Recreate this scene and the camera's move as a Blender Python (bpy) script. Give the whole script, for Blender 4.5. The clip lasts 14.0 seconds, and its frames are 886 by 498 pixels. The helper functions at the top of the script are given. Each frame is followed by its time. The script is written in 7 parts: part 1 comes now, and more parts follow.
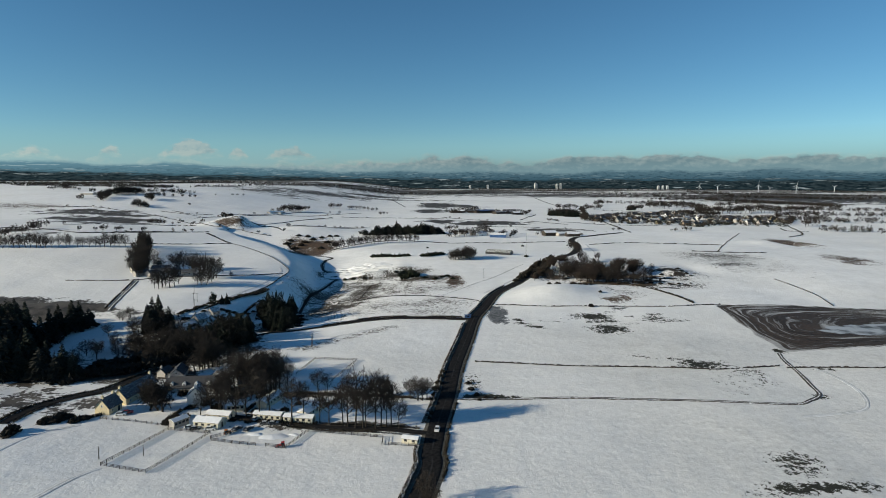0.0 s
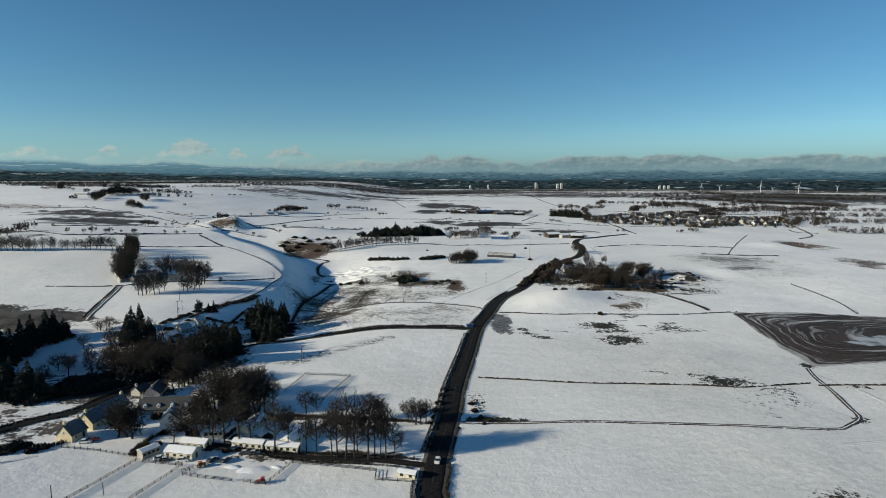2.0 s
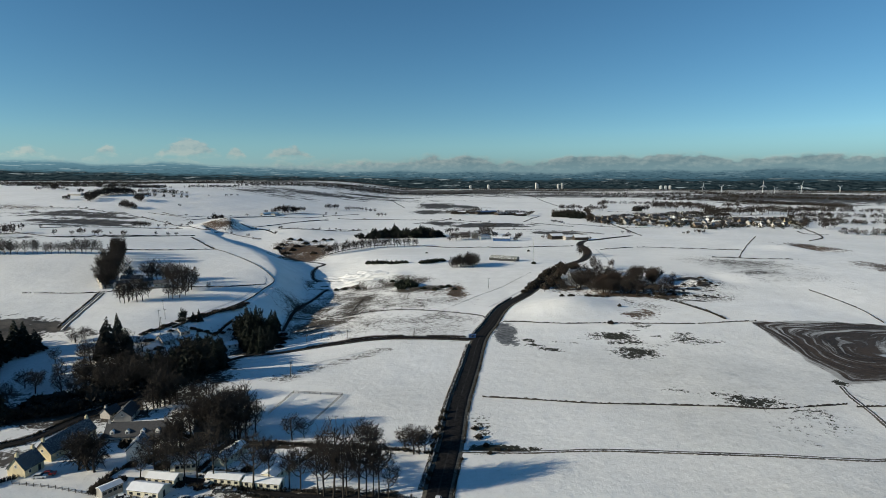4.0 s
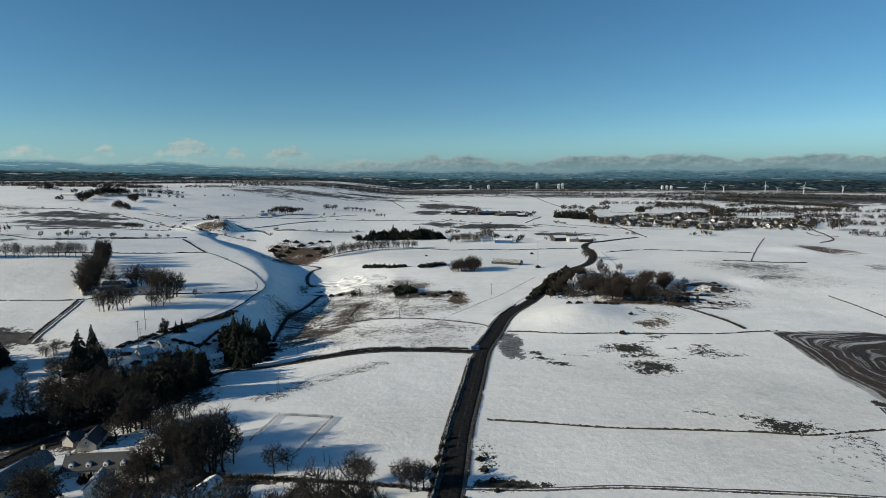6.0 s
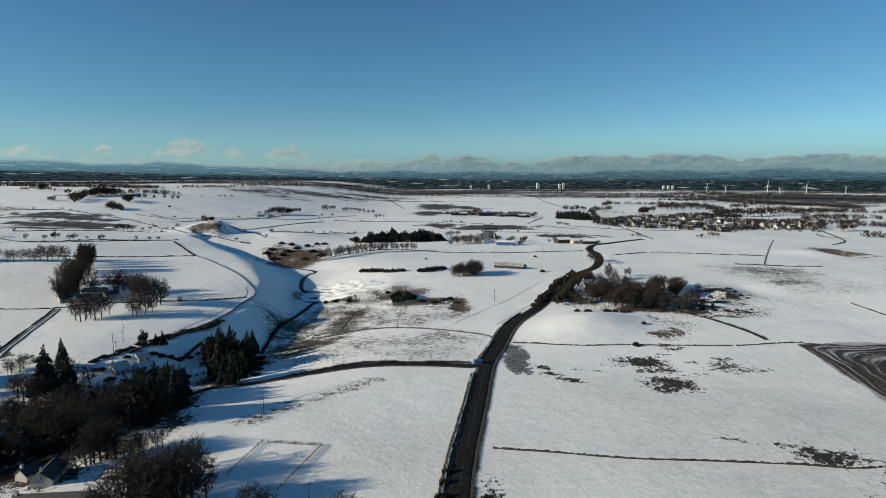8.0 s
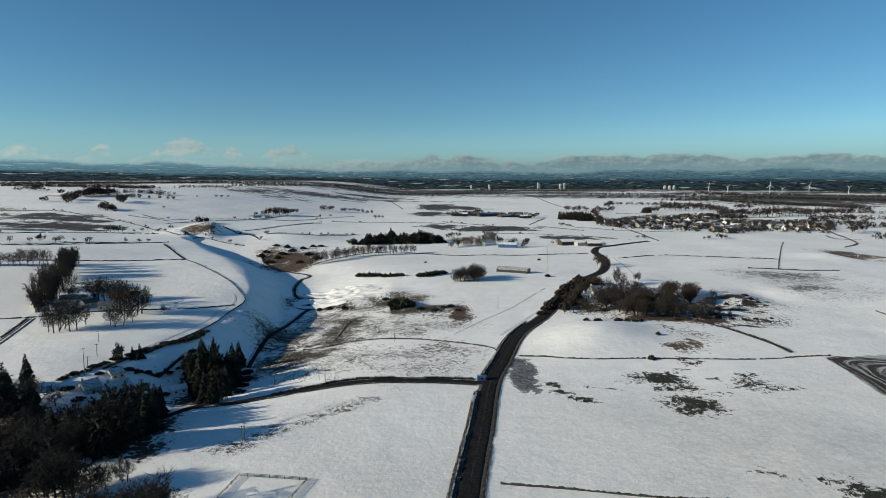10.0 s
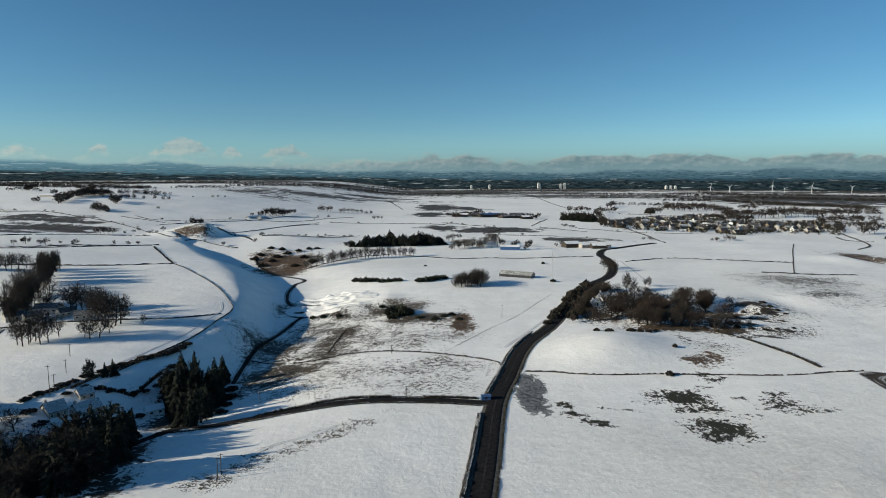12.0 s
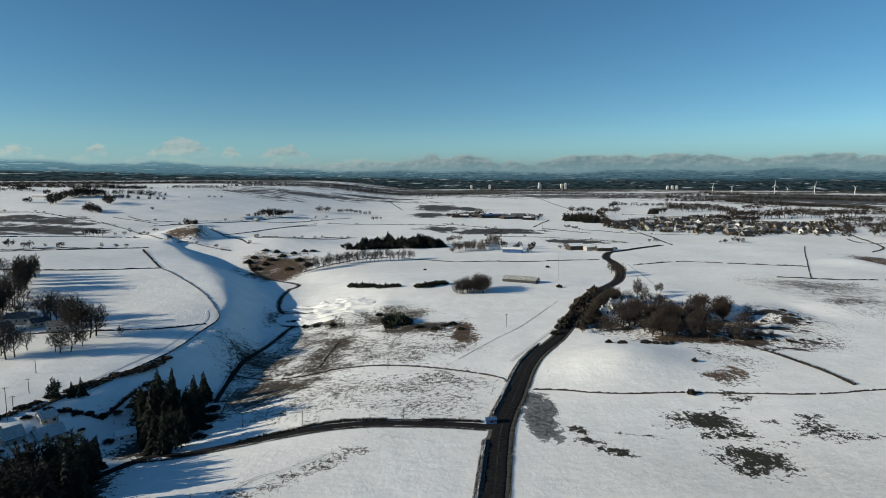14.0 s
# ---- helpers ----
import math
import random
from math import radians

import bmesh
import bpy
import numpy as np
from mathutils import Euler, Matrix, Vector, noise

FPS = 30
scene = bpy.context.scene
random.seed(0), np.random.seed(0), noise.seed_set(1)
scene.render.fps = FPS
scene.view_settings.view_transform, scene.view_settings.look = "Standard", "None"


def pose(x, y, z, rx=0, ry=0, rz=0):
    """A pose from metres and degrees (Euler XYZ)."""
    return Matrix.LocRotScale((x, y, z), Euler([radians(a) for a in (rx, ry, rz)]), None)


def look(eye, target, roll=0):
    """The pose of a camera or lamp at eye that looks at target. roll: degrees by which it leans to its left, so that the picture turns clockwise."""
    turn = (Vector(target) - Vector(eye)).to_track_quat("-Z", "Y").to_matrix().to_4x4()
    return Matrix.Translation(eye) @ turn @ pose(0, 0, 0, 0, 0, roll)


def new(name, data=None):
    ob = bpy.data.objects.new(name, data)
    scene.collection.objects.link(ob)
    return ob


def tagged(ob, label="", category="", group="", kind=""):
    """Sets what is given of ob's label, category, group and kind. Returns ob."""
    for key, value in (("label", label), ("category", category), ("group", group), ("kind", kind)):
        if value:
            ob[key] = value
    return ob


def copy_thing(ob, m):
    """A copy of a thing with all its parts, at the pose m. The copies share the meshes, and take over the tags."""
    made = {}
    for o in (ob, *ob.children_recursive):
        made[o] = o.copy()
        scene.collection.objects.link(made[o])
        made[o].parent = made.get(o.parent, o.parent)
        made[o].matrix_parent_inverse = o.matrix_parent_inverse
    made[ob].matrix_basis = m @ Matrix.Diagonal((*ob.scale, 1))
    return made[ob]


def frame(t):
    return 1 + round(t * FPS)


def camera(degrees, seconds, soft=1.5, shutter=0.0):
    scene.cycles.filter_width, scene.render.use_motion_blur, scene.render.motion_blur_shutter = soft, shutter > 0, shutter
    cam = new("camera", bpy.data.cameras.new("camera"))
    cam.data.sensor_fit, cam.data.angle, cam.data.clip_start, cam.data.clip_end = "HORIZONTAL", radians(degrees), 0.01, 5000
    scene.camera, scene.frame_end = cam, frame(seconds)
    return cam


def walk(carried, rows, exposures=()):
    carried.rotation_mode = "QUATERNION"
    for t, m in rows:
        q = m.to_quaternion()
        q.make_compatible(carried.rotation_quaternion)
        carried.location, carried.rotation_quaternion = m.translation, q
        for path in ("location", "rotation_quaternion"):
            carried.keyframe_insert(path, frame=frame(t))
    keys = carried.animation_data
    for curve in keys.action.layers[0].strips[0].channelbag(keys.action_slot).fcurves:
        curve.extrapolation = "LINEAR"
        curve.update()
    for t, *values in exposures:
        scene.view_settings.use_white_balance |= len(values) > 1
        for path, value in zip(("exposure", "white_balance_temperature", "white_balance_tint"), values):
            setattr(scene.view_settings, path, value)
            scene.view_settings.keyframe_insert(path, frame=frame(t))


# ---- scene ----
# ---- camera: a drone flying ahead along +y and climbing slowly ----
cam = camera(73.7, 14.0, soft=0.75)
TILT = -6.5


def drone(t):
    s = 12.3 * (t - 0.0004 * t * t)
    return pose(-0.0123 * s, 1.0085 * s, 95 + 0.018 * s, 90 + TILT - 0.004 * t, 0, 0)


walk(cam, [(t, drone(t)) for t in (0, 2, 4, 6, 8, 10, 12, 14)], [(0, -0.08, 6500, 1), (14, -0.08, 6500, 1)])

# ---- light: low winter sun from the left, clear sky ----
SUN_EL, SUN_AZ = 17.5, 107.0   # azimuth from +y, turning to -x
sun_from = Vector((-math.sin(radians(SUN_AZ)) * math.cos(radians(SUN_EL)), math.cos(radians(SUN_AZ)) * math.cos(radians(SUN_EL)), math.sin(radians(SUN_EL))))
sun = new("sun", bpy.data.lights.new("sun", "SUN"))
sun.data.energy, sun.data.angle, sun.data.color = 6.15, radians(0.5), (1.0, 0.868, 0.715)
sun.matrix_world = look(sun_from * 800, (0, 0, 0))

world = bpy.data.worlds.new("sky")
scene.world = world
world.use_nodes = True
wn = world.node_tree.nodes
sky = wn.new("ShaderNodeTexSky")
sky.sky_type, sky.sun_disc = "NISHITA", False
sky.sun_elevation, sky.sun_rotation = radians(SUN_EL), radians(-SUN_AZ)
sky.air_density, sky.dust_density, sky.ozone_density = 0.8, 0.0, 3.5
wn["Background"].inputs["Strength"].default_value = 0.105
deep = wn.new("ShaderNodeHueSaturation")
deep.inputs["Saturation"].default_value = 1.1
world.node_tree.links.new(sky.outputs["Color"], deep.inputs["Color"])
teal = wn.new("ShaderNodeMix")
teal.data_type, teal.blend_type = "RGBA", "MULTIPLY"
teal.inputs[0].default_value = 1.0
teal.inputs[7].default_value = (0.91, 1.01, 0.985, 1)
world.node_tree.links.new(deep.outputs["Color"], teal.inputs[6])
world.node_tree.links.new(teal.outputs[2], wn["Background"].inputs["Color"])
# ---- materials ----
def material(name):
    m = bpy.data.materials.new(name)
    m.use_nodes = True
    return m, m.node_tree, m.node_tree.nodes["Principled BSDF"]


class Net:
    """Short hand for building node trees."""

    def __init__(self, nt):
        self.nt = nt

    def put(self, kind, **inputs):
        n = self.nt.nodes.new(kind)
        for key, value in inputs.items():
            key = key.replace("_", " ")
            if isinstance(value, bpy.types.NodeSocket):
                self.nt.links.new(value, n.inputs[key])
            else:
                n.inputs[key].default_value = value
        return n

    def math(self, op, a, b=0.0, c=0.0):
        n = self.nt.nodes.new("ShaderNodeMath")
        n.operation = op
        for i, v in enumerate((a, b, c)):
            if isinstance(v, bpy.types.NodeSocket):
                self.nt.links.new(v, n.inputs[i])
            else:
                n.inputs[i].default_value = v
        return n.outputs[0]

    def step(self, value, lo, hi, a=0.0, b=1.0):
        n = self.put("ShaderNodeMapRange", Value=value, From_Min=lo, From_Max=hi, To_Min=a, To_Max=b)
        return n.outputs["Result"]

    def noise(self, co, scale, detail=4.0, rough=0.55, warp=0.0):
        return self.put("ShaderNodeTexNoise", Vector=co, Scale=scale, Detail=detail, Roughness=rough, Distortion=warp).outputs["Fac"]

    def mix(self, fac, a, b):
        n = self.nt.nodes.new("ShaderNodeMix")
        n.data_type = "RGBA"
        for key, v in (("Factor", fac), ("A", a), ("B", b)):
            s = n.inputs[key] if key == "Factor" else [i for i in n.inputs if i.name == key and i.type == "RGBA"][0]
            if isinstance(v, bpy.types.NodeSocket):
                self.nt.links.new(v, s)
            else:
                s.default_value = (*v, 1) if isinstance(v, (tuple, list)) else v
        return [o for o in n.outputs if o.type == "RGBA"][0]

    def attr(self, name):
        n = self.nt.nodes.new("ShaderNodeAttribute")
        n.attribute_name = name
        return n.outputs["Fac"]

    def object_co(self):
        return self.nt.nodes.new("ShaderNodeTexCoord").outputs["Object"]

    def link(self, a, b):
        self.nt.links.new(a, b)


def simple(name, colour, rough=0.8, scale=3.0, vary=0.25, bump=0.0, metal=0.0, second=None, dust=0.0, shift=0.0):
    """Two-scale mottled colour; dust: how much snow lies on faces that look up; shift: change from object to object."""
    m, nt, b = material(name)
    n = Net(nt)
    co = n.object_co()
    big, fine = n.noise(co, scale, 5), n.noise(co, scale * 7, 4)
    f = n.step(n.math("ADD", n.math("MULTIPLY", big, 0.7), n.math("MULTIPLY", fine, 0.3)), 0.36, 0.64)
    col = n.mix(f, [c * (1 - vary) for c in colour], second or [min(1, c * (1 + vary)) for c in colour])
    if shift:
        info = nt.nodes.new("ShaderNodeObjectInfo")
        hsv = n.put("ShaderNodeHueSaturation", Color=col, Value=n.step(info.outputs["Random"], 0, 1, 1 - shift, 1 + shift))
        col = hsv.outputs["Color"]
    if dust:
        geo = nt.nodes.new("ShaderNodeNewGeometry")
        up = n.put("ShaderNodeSeparateXYZ", Vector=geo.outputs["Normal"]).outputs["Z"]
        lie = n.step(n.math("ADD", up, n.math("MULTIPLY", n.math("SUBTRACT", fine, 0.5), 1.2)), 1.0 - dust, 1.15 - dust)
        col = n.mix(lie, col, (0.82, 0.83, 0.85))
    n.link(col, b.inputs["Base Color"])
    b.inputs["Roughness"].default_value, b.inputs["Metallic"].default_value = rough, metal
    if bump:
        bp = n.put("ShaderNodeBump", Strength=bump, Height=fine)
        n.link(bp.outputs["Normal"], b.inputs["Normal"])
    return m


def ground_material():
    m, nt, b = material("snowy_farmland")
    n = Net(nt)
    co = n.object_co()
    wide, mid, fine, grit = n.noise(co, 0.012, 4), n.noise(co, 0.09, 5), n.noise(co, 0.45, 5, 0.6), n.noise(co, 1.6, 3, 0.6)
    # snow, thin enough for grass tips to tint it here and there
    snow = n.mix(n.step(mid, 0.35, 0.65), (0.82, 0.815, 0.80), (0.90, 0.895, 0.88))
    snow = n.mix(n.step(wide, 0.45, 0.75, 0, 0.35), snow, (0.72, 0.71, 0.66))
    tips = n.math("MULTIPLY", n.step(n.math("ADD", n.math("MULTIPLY", fine, 0.5), n.math("MULTIPLY", grit, 0.5)), 0.57, 0.68), n.step(wide, 0.40, 0.66, 0.05, 0.55))
    snow = n.mix(tips, snow, (0.34, 0.32, 0.24))
    # near fields and west slope: thin snow, also painted darker for weaker light
    thin = n.math("MULTIPLY", n.attr("thin"), n.step(n.math("ADD", n.math("MULTIPLY", fine, 0.4), n.math("ADD", n.math("MULTIPLY", grit, 0.25), n.math("MULTIPLY", mid, 0.35))), 0.36, 0.60, 0.25, 1.0))
    snow = n.mix(thin, snow, (0.55, 0.545, 0.525))
    # rushes and rank grass
    speck = n.math("ADD", n.math("MULTIPLY", n.step(fine, 0.3, 0.7), 0.5), n.math("ADD", n.math("MULTIPLY", n.step(grit, 0.3, 0.7), 0.32), n.math("MULTIPLY", n.step(mid, 0.3, 0.7), 0.22)))
    def cover(name, lo, hi):
        a = n.attr(name)
        return n.math("MULTIPLY", n.step(n.math("ADD", speck, n.math("MULTIPLY", a, 0.55)), lo, hi), n.step(a, 0.01, 0.12))
    stub = n.math("ADD", n.math("MULTIPLY", n.step(fine, 0.3, 0.7), 0.3), n.math("ADD", n.math("MULTIPLY", n.step(grit, 0.3, 0.7), 0.45), n.math("MULTIPLY", n.step(mid, 0.3, 0.7), 0.17)))
    grass = n.mix(n.step(grit, 0.35, 0.65), (0.014, 0.015, 0.009), (0.042, 0.038, 0.022))
    rank = n.mix(n.step(fine, 0.35, 0.65), (0.02, 0.017, 0.012), (0.07, 0.055, 0.038))
    dead = n.mix(n.step(fine, 0.38, 0.62), (0.035, 0.024, 0.015), (0.125, 0.08, 0.046))
    heath = n.mix(n.step(mid, 0.4, 0.6), (0.03, 0.028, 0.026), (0.10, 0.088, 0.075))
    col = n.mix(cover("rushes", 0.86, 0.93), snow, grass)
    tufts = n.math("MULTIPLY", n.step(n.math("ADD", stub, n.math("MULTIPLY", n.attr("moor"), 0.55)), 0.69, 0.79), n.step(n.attr("moor"), 0.01, 0.12))
    col = n.mix(tufts, col, rank)
    tract = n.math("ADD", n.math("MULTIPLY", n.step(n.noise(co, 0.022, 5, 0.62), 0.3, 0.7), 0.5), n.math("ADD", n.math("MULTIPLY", n.step(mid, 0.3, 0.7), 0.2), n.math("MULTIPLY", n.step(fine, 0.3, 0.7), 0.3)))
    moss = n.math("MULTIPLY", n.step(n.math("ADD", tract, n.math("MULTIPLY", n.attr("heath"), 0.6)), 0.80, 0.90), n.step(n.attr("heath"), 0.05, 0.2))
    col = n.mix(moss, col, heath)
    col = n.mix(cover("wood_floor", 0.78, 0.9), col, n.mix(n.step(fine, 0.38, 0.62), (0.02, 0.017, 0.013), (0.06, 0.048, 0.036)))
    col = n.mix(cover("bracken", 0.82, 0.94), col, dead)
    # grey slush
    col = n.mix(cover("slush", 0.80, 0.86), col, n.mix(n.step(fine, 0.4, 0.6), (0.06, 0.062, 0.066), (0.2, 0.205, 0.21)))
    # plough land: bare furrows bending round the field, snow left in between and on the wet middle
    fur = n.attr("furrow")
    place = n.put("ShaderNodeSeparateXYZ", Vector=co)
    def stripes(across, along, detail):
        v = n.put("ShaderNodeCombineXYZ", X=n.math("MULTIPLY", fur, across), Y=n.math("MULTIPLY", place.outputs["X"], along), Z=n.math("MULTIPLY", place.outputs["Y"], along))
        return n.noise(v.outputs[0], 1.0, detail, 0.6)
    broad, narrow = stripes(0.17, 0.010, 3), stripes(0.75, 0.018, 3)
    ridge = n.math("ADD", n.math("MULTIPLY", broad, 0.42), n.math("ADD", n.math("MULTIPLY", narrow, 0.50), n.math("MULTIPLY", fine, 0.12)))
    bare = n.step(n.math("ADD", ridge, n.math("MULTIPLY", n.attr("soil"), 0.10)), 0.535, 0.615, 0.48, 1.0)
    soil = n.mix(n.step(n.math("ADD", fine, n.math("SUBTRACT", narrow, 0.5)), 0.3, 0.7), (0.014, 0.010, 0.007), (0.062, 0.043, 0.03))
    col = n.mix(n.math("MULTIPLY", bare, n.step(n.attr("soil"), 0.05, 0.3)), col, soil)
    # a frozen pool in the hollow of the field
    frozen = n.mix(n.step(mid, 0.40, 0.56), (0.09, 0.10, 0.11), (0.42, 0.45, 0.48))
    col = n.mix(n.step(n.math("ADD", n.attr("ice"), n.math("MULTIPLY", n.math("SUBTRACT", mid, 0.5), 0.7)), 0.45, 0.55), col, frozen)
    n.link(col, b.inputs["Base Color"])
    b.inputs["Roughness"].default_value = 0.75
    b.inputs["Specular IOR Level"].default_value = 0.25
    h = n.math("ADD", n.math("MULTIPLY", mid, 0.8), n.math("ADD", n.math("MULTIPLY", fine, 0.26), n.math("MULTIPLY", grit, 0.12)))
    bp = n.put("ShaderNodeBump", Strength=0.6, Distance=1.0, Height=h)
    n.link(bp.outputs["Normal"], b.inputs["Normal"])
    return m


def road_material(name, ruts=True):
    """Wet tarmac, dark in the wheel ruts, with slush and salt between and along the edges; the road's own x runs across it."""
    m, nt, b = material(name)
    n = Net(nt)
    co = n.object_co()
    fine, mid = n.noise(co, 0.9, 5), n.noise(co, 0.12, 4)
    across = n.attr("across")
    col = n.mix(n.step(fine, 0.35, 0.65), (0.010, 0.010, 0.011), (0.024, 0.023, 0.023))
    edge = n.step(n.math("ADD", n.math("ABSOLUTE", across), n.math("MULTIPLY", n.math("SUBTRACT", fine, 0.5), 0.5)), 0.8, 0.95)
    col = n.mix(edge, col, n.mix(n.step(mid, 0.4, 0.6), (0.025, 0.022, 0.018), (0.09, 0.087, 0.085)))
    middle = n.math("SUBTRACT", 1.0, n.step(n.math("ABSOLUTE", across), 0.02, 0.10))
    col = n.mix(n.math("MULTIPLY", middle, n.step(mid, 0.42, 0.62, 0.05, 0.4)), col, (0.07, 0.07, 0.072))
    n.link(col, b.inputs["Base Color"])
    b.inputs["Roughness"].default_value = 0.95
    b.inputs["Specular IOR Level"].default_value = 0.06
    bp = n.put("ShaderNodeBump", Strength=0.2, Height=fine)
    n.link(bp.outputs["Normal"], b.inputs["Normal"])
    return m


def track_material(name, snow=0.5, dark=(0.04, 0.032, 0.024), pale=(0.10, 0.085, 0.065)):
    """Two bare wheel ruts in the snow."""
    m, nt, b = material(name)
    n = Net(nt)
    co = n.object_co()
    fine, mid = n.noise(co, 0.8, 5), n.noise(co, 0.1, 4)
    rut = n.math("ABSOLUTE", n.math("SUBTRACT", n.math("ABSOLUTE", n.attr("across")), 0.5))
    bare = n.step(n.math("ADD", rut, n.math("MULTIPLY", n.math("SUBTRACT", fine, snow), 0.8)), 0.32, 0.2)
    col = n.mix(bare, (0.82, 0.82, 0.82), n.mix(n.step(mid, 0.4, 0.6), dark, pale))
    n.link(col, b.inputs["Base Color"])
    b.inputs["Roughness"].default_value = 0.7
    return m


def water_material():
    m, nt, b = material("dark_water")
    n = Net(nt)
    fine = n.noise(n.object_co(), 0.7, 3)
    n.link(n.mix(n.step(fine, 0.4, 0.62), (0.010, 0.010, 0.011), (0.035, 0.031, 0.026)), b.inputs["Base Color"])
    b.inputs["Roughness"].default_value = 0.6
    b.inputs["Specular IOR Level"].default_value = 0.02
    bp = n.put("ShaderNodeBump", Strength=0.15, Height=fine)
    n.link(bp.outputs["Normal"], b.inputs["Normal"])
    return m


def glass_material():
    m, nt, b = material("window_glass")
    b.inputs["Base Color"].default_value = (0.02, 0.025, 0.03, 1)
    b.inputs["Roughness"].default_value = 0.08
    return m


GROUND = ground_material()
TARMAC = road_material("wet_tarmac")
RUTS = track_material("rutted_track", 0.62)
FAINT = track_material("faint_wheel_marks", 0.60, (0.5, 0.5, 0.49), (0.66, 0.66, 0.66))
VERGE = simple("verge_grass_and_snow", (0.045, 0.04, 0.026), 0.9, 0.9, 0.5, 0.3, second=(0.14, 0.13, 0.11))
WATER = water_material()
GLASS = glass_material()
SNOW = simple("lying_snow", (0.8, 0.81, 0.83), 0.7, 0.6, 0.05, 0.3)
STONE = simple("dark_field_stone", (0.028, 0.025, 0.022), 0.9, 0.7, 0.5, 0.4, dust=0.05)
HEDGE = simple("winter_hedge_twigs", (0.034, 0.028, 0.02), 0.95, 0.9, 0.5)
GORSE = simple("dark_gorse", (0.02, 0.025, 0.013), 0.95, 0.8, 0.5)
BARK = simple("tree_bark", (0.027, 0.022, 0.018), 0.95, 1.2, 0.4, 0.4)
TWIG = simple("bare_twigs", (0.031, 0.023, 0.017), 0.95, 0.35, 0.35, shift=0.25)
TWIG_RED = simple("reddish_birch_twigs", (0.042, 0.026, 0.018), 0.95, 0.35, 0.35, shift=0.25)
NEEDLE = simple("spruce_needles", (0.016, 0.021, 0.012), 0.95, 0.5, 0.5, shift=0.3)
NEEDLE_DULL = simple("pine_needles", (0.021, 0.020, 0.013), 0.95, 0.5, 0.4, shift=0.25)
CREAM = simple("cream_render", (0.62, 0.53, 0.34), 0.85, 0.8, 0.1, 0.15)
WHITEWASH = simple("white_render", (0.76, 0.75, 0.72), 0.85, 0.7, 0.08, 0.15, shift=0.06)
GREY_HARL = simple("grey_harling", (0.36, 0.34, 0.31), 0.9, 0.7, 0.15, 0.2, shift=0.2)
SANDSTONE = simple("sandstone_blocks", (0.2, 0.15, 0.105), 0.9, 1.5, 0.3, 0.3)
SLATE = simple("dark_slate", (0.04, 0.042, 0.048), 0.7, 1.6, 0.3, 0.2, dust=0.03)
SLATE_SNOW = simple("snow_covered_slate", (0.05, 0.05, 0.056), 0.7, 0.9, 0.25, 0.2, dust=0.27)
SHEET = simple("sheet_metal_roof", (0.34, 0.35, 0.33), 0.5, 0.5, 0.15, dust=0.36)
SHEET_GREEN = simple("green_cladding", (0.055, 0.06, 0.034), 0.7, 0.5, 0.3, dust=0.12)
SHEET_BLUE = simple("blue_sheet_roof", (0.035, 0.09, 0.22), 0.5, 0.4, 0.2)
CABIN = simple("cream_cabin_wall", (0.6, 0.56, 0.44), 0.6, 0.8, 0.1)
TIMBER = simple("weathered_timber", (0.04, 0.032, 0.025), 0.9, 2.0, 0.35, 0.3, dust=0.05)
POLE = simple("tarred_pole", (0.06, 0.05, 0.04), 0.9, 1.5, 0.3)
WHITE_PAINT = simple("white_car_paint", (0.75, 0.75, 0.75), 0.35, 0.6, 0.05)
RED_PAINT = simple("red_paint", (0.42, 0.03, 0.025), 0.4, 0.6, 0.15)
DARK_PAINT = simple("dark_car_paint", (0.03, 0.032, 0.036), 0.35, 0.6, 0.2, dust=0.1)
ORANGE_PAINT = simple("orange_machine_paint", (0.5, 0.16, 0.03), 0.5, 0.6, 0.2)
RUBBER = simple("black_rubber", (0.02, 0.02, 0.02), 0.85, 2.0, 0.2)
TURBINE_WHITE = simple("turbine_white", (0.78, 0.79, 0.8), 0.5, 0.05, 0.03)
CONCRETE = simple("pale_concrete", (0.62, 0.62, 0.6), 0.8, 0.05, 0.06)
# ---- the lie of the land ----
def bump(x, y, cx, cy, rx, ry, turn=0.0):
    c, s = math.cos(radians(turn)), math.sin(radians(turn))
    u, v = ((x - cx) * c + (y - cy) * s) / rx, (-(x - cx) * s + (y - cy) * c) / ry
    return np.exp(-(u * u + v * v))


def ease(v, a, b):
    t = np.clip((v - a) / (b - a), 0, 1)
    return t * t * (3 - 2 * t)


def beside(x, y, line):
    """Distance from a line of points, positive on its left."""
    best, sign = np.full(np.shape(x), 1e9), np.zeros(np.shape(x))
    for (ax, ay), (bx, by) in zip(line[:-1], line[1:]):
        dx, dy = bx - ax, by - ay
        t = np.clip(((x - ax) * dx + (y - ay) * dy) / (dx * dx + dy * dy), 0, 1)
        d = np.hypot(x - ax - t * dx, y - ay - t * dy)
        near = d < best
        sign = np.where(near, np.sign(dx * (y - ay) - dy * (x - ax)), sign)
        best = np.where(near, d, best)
    return best * sign


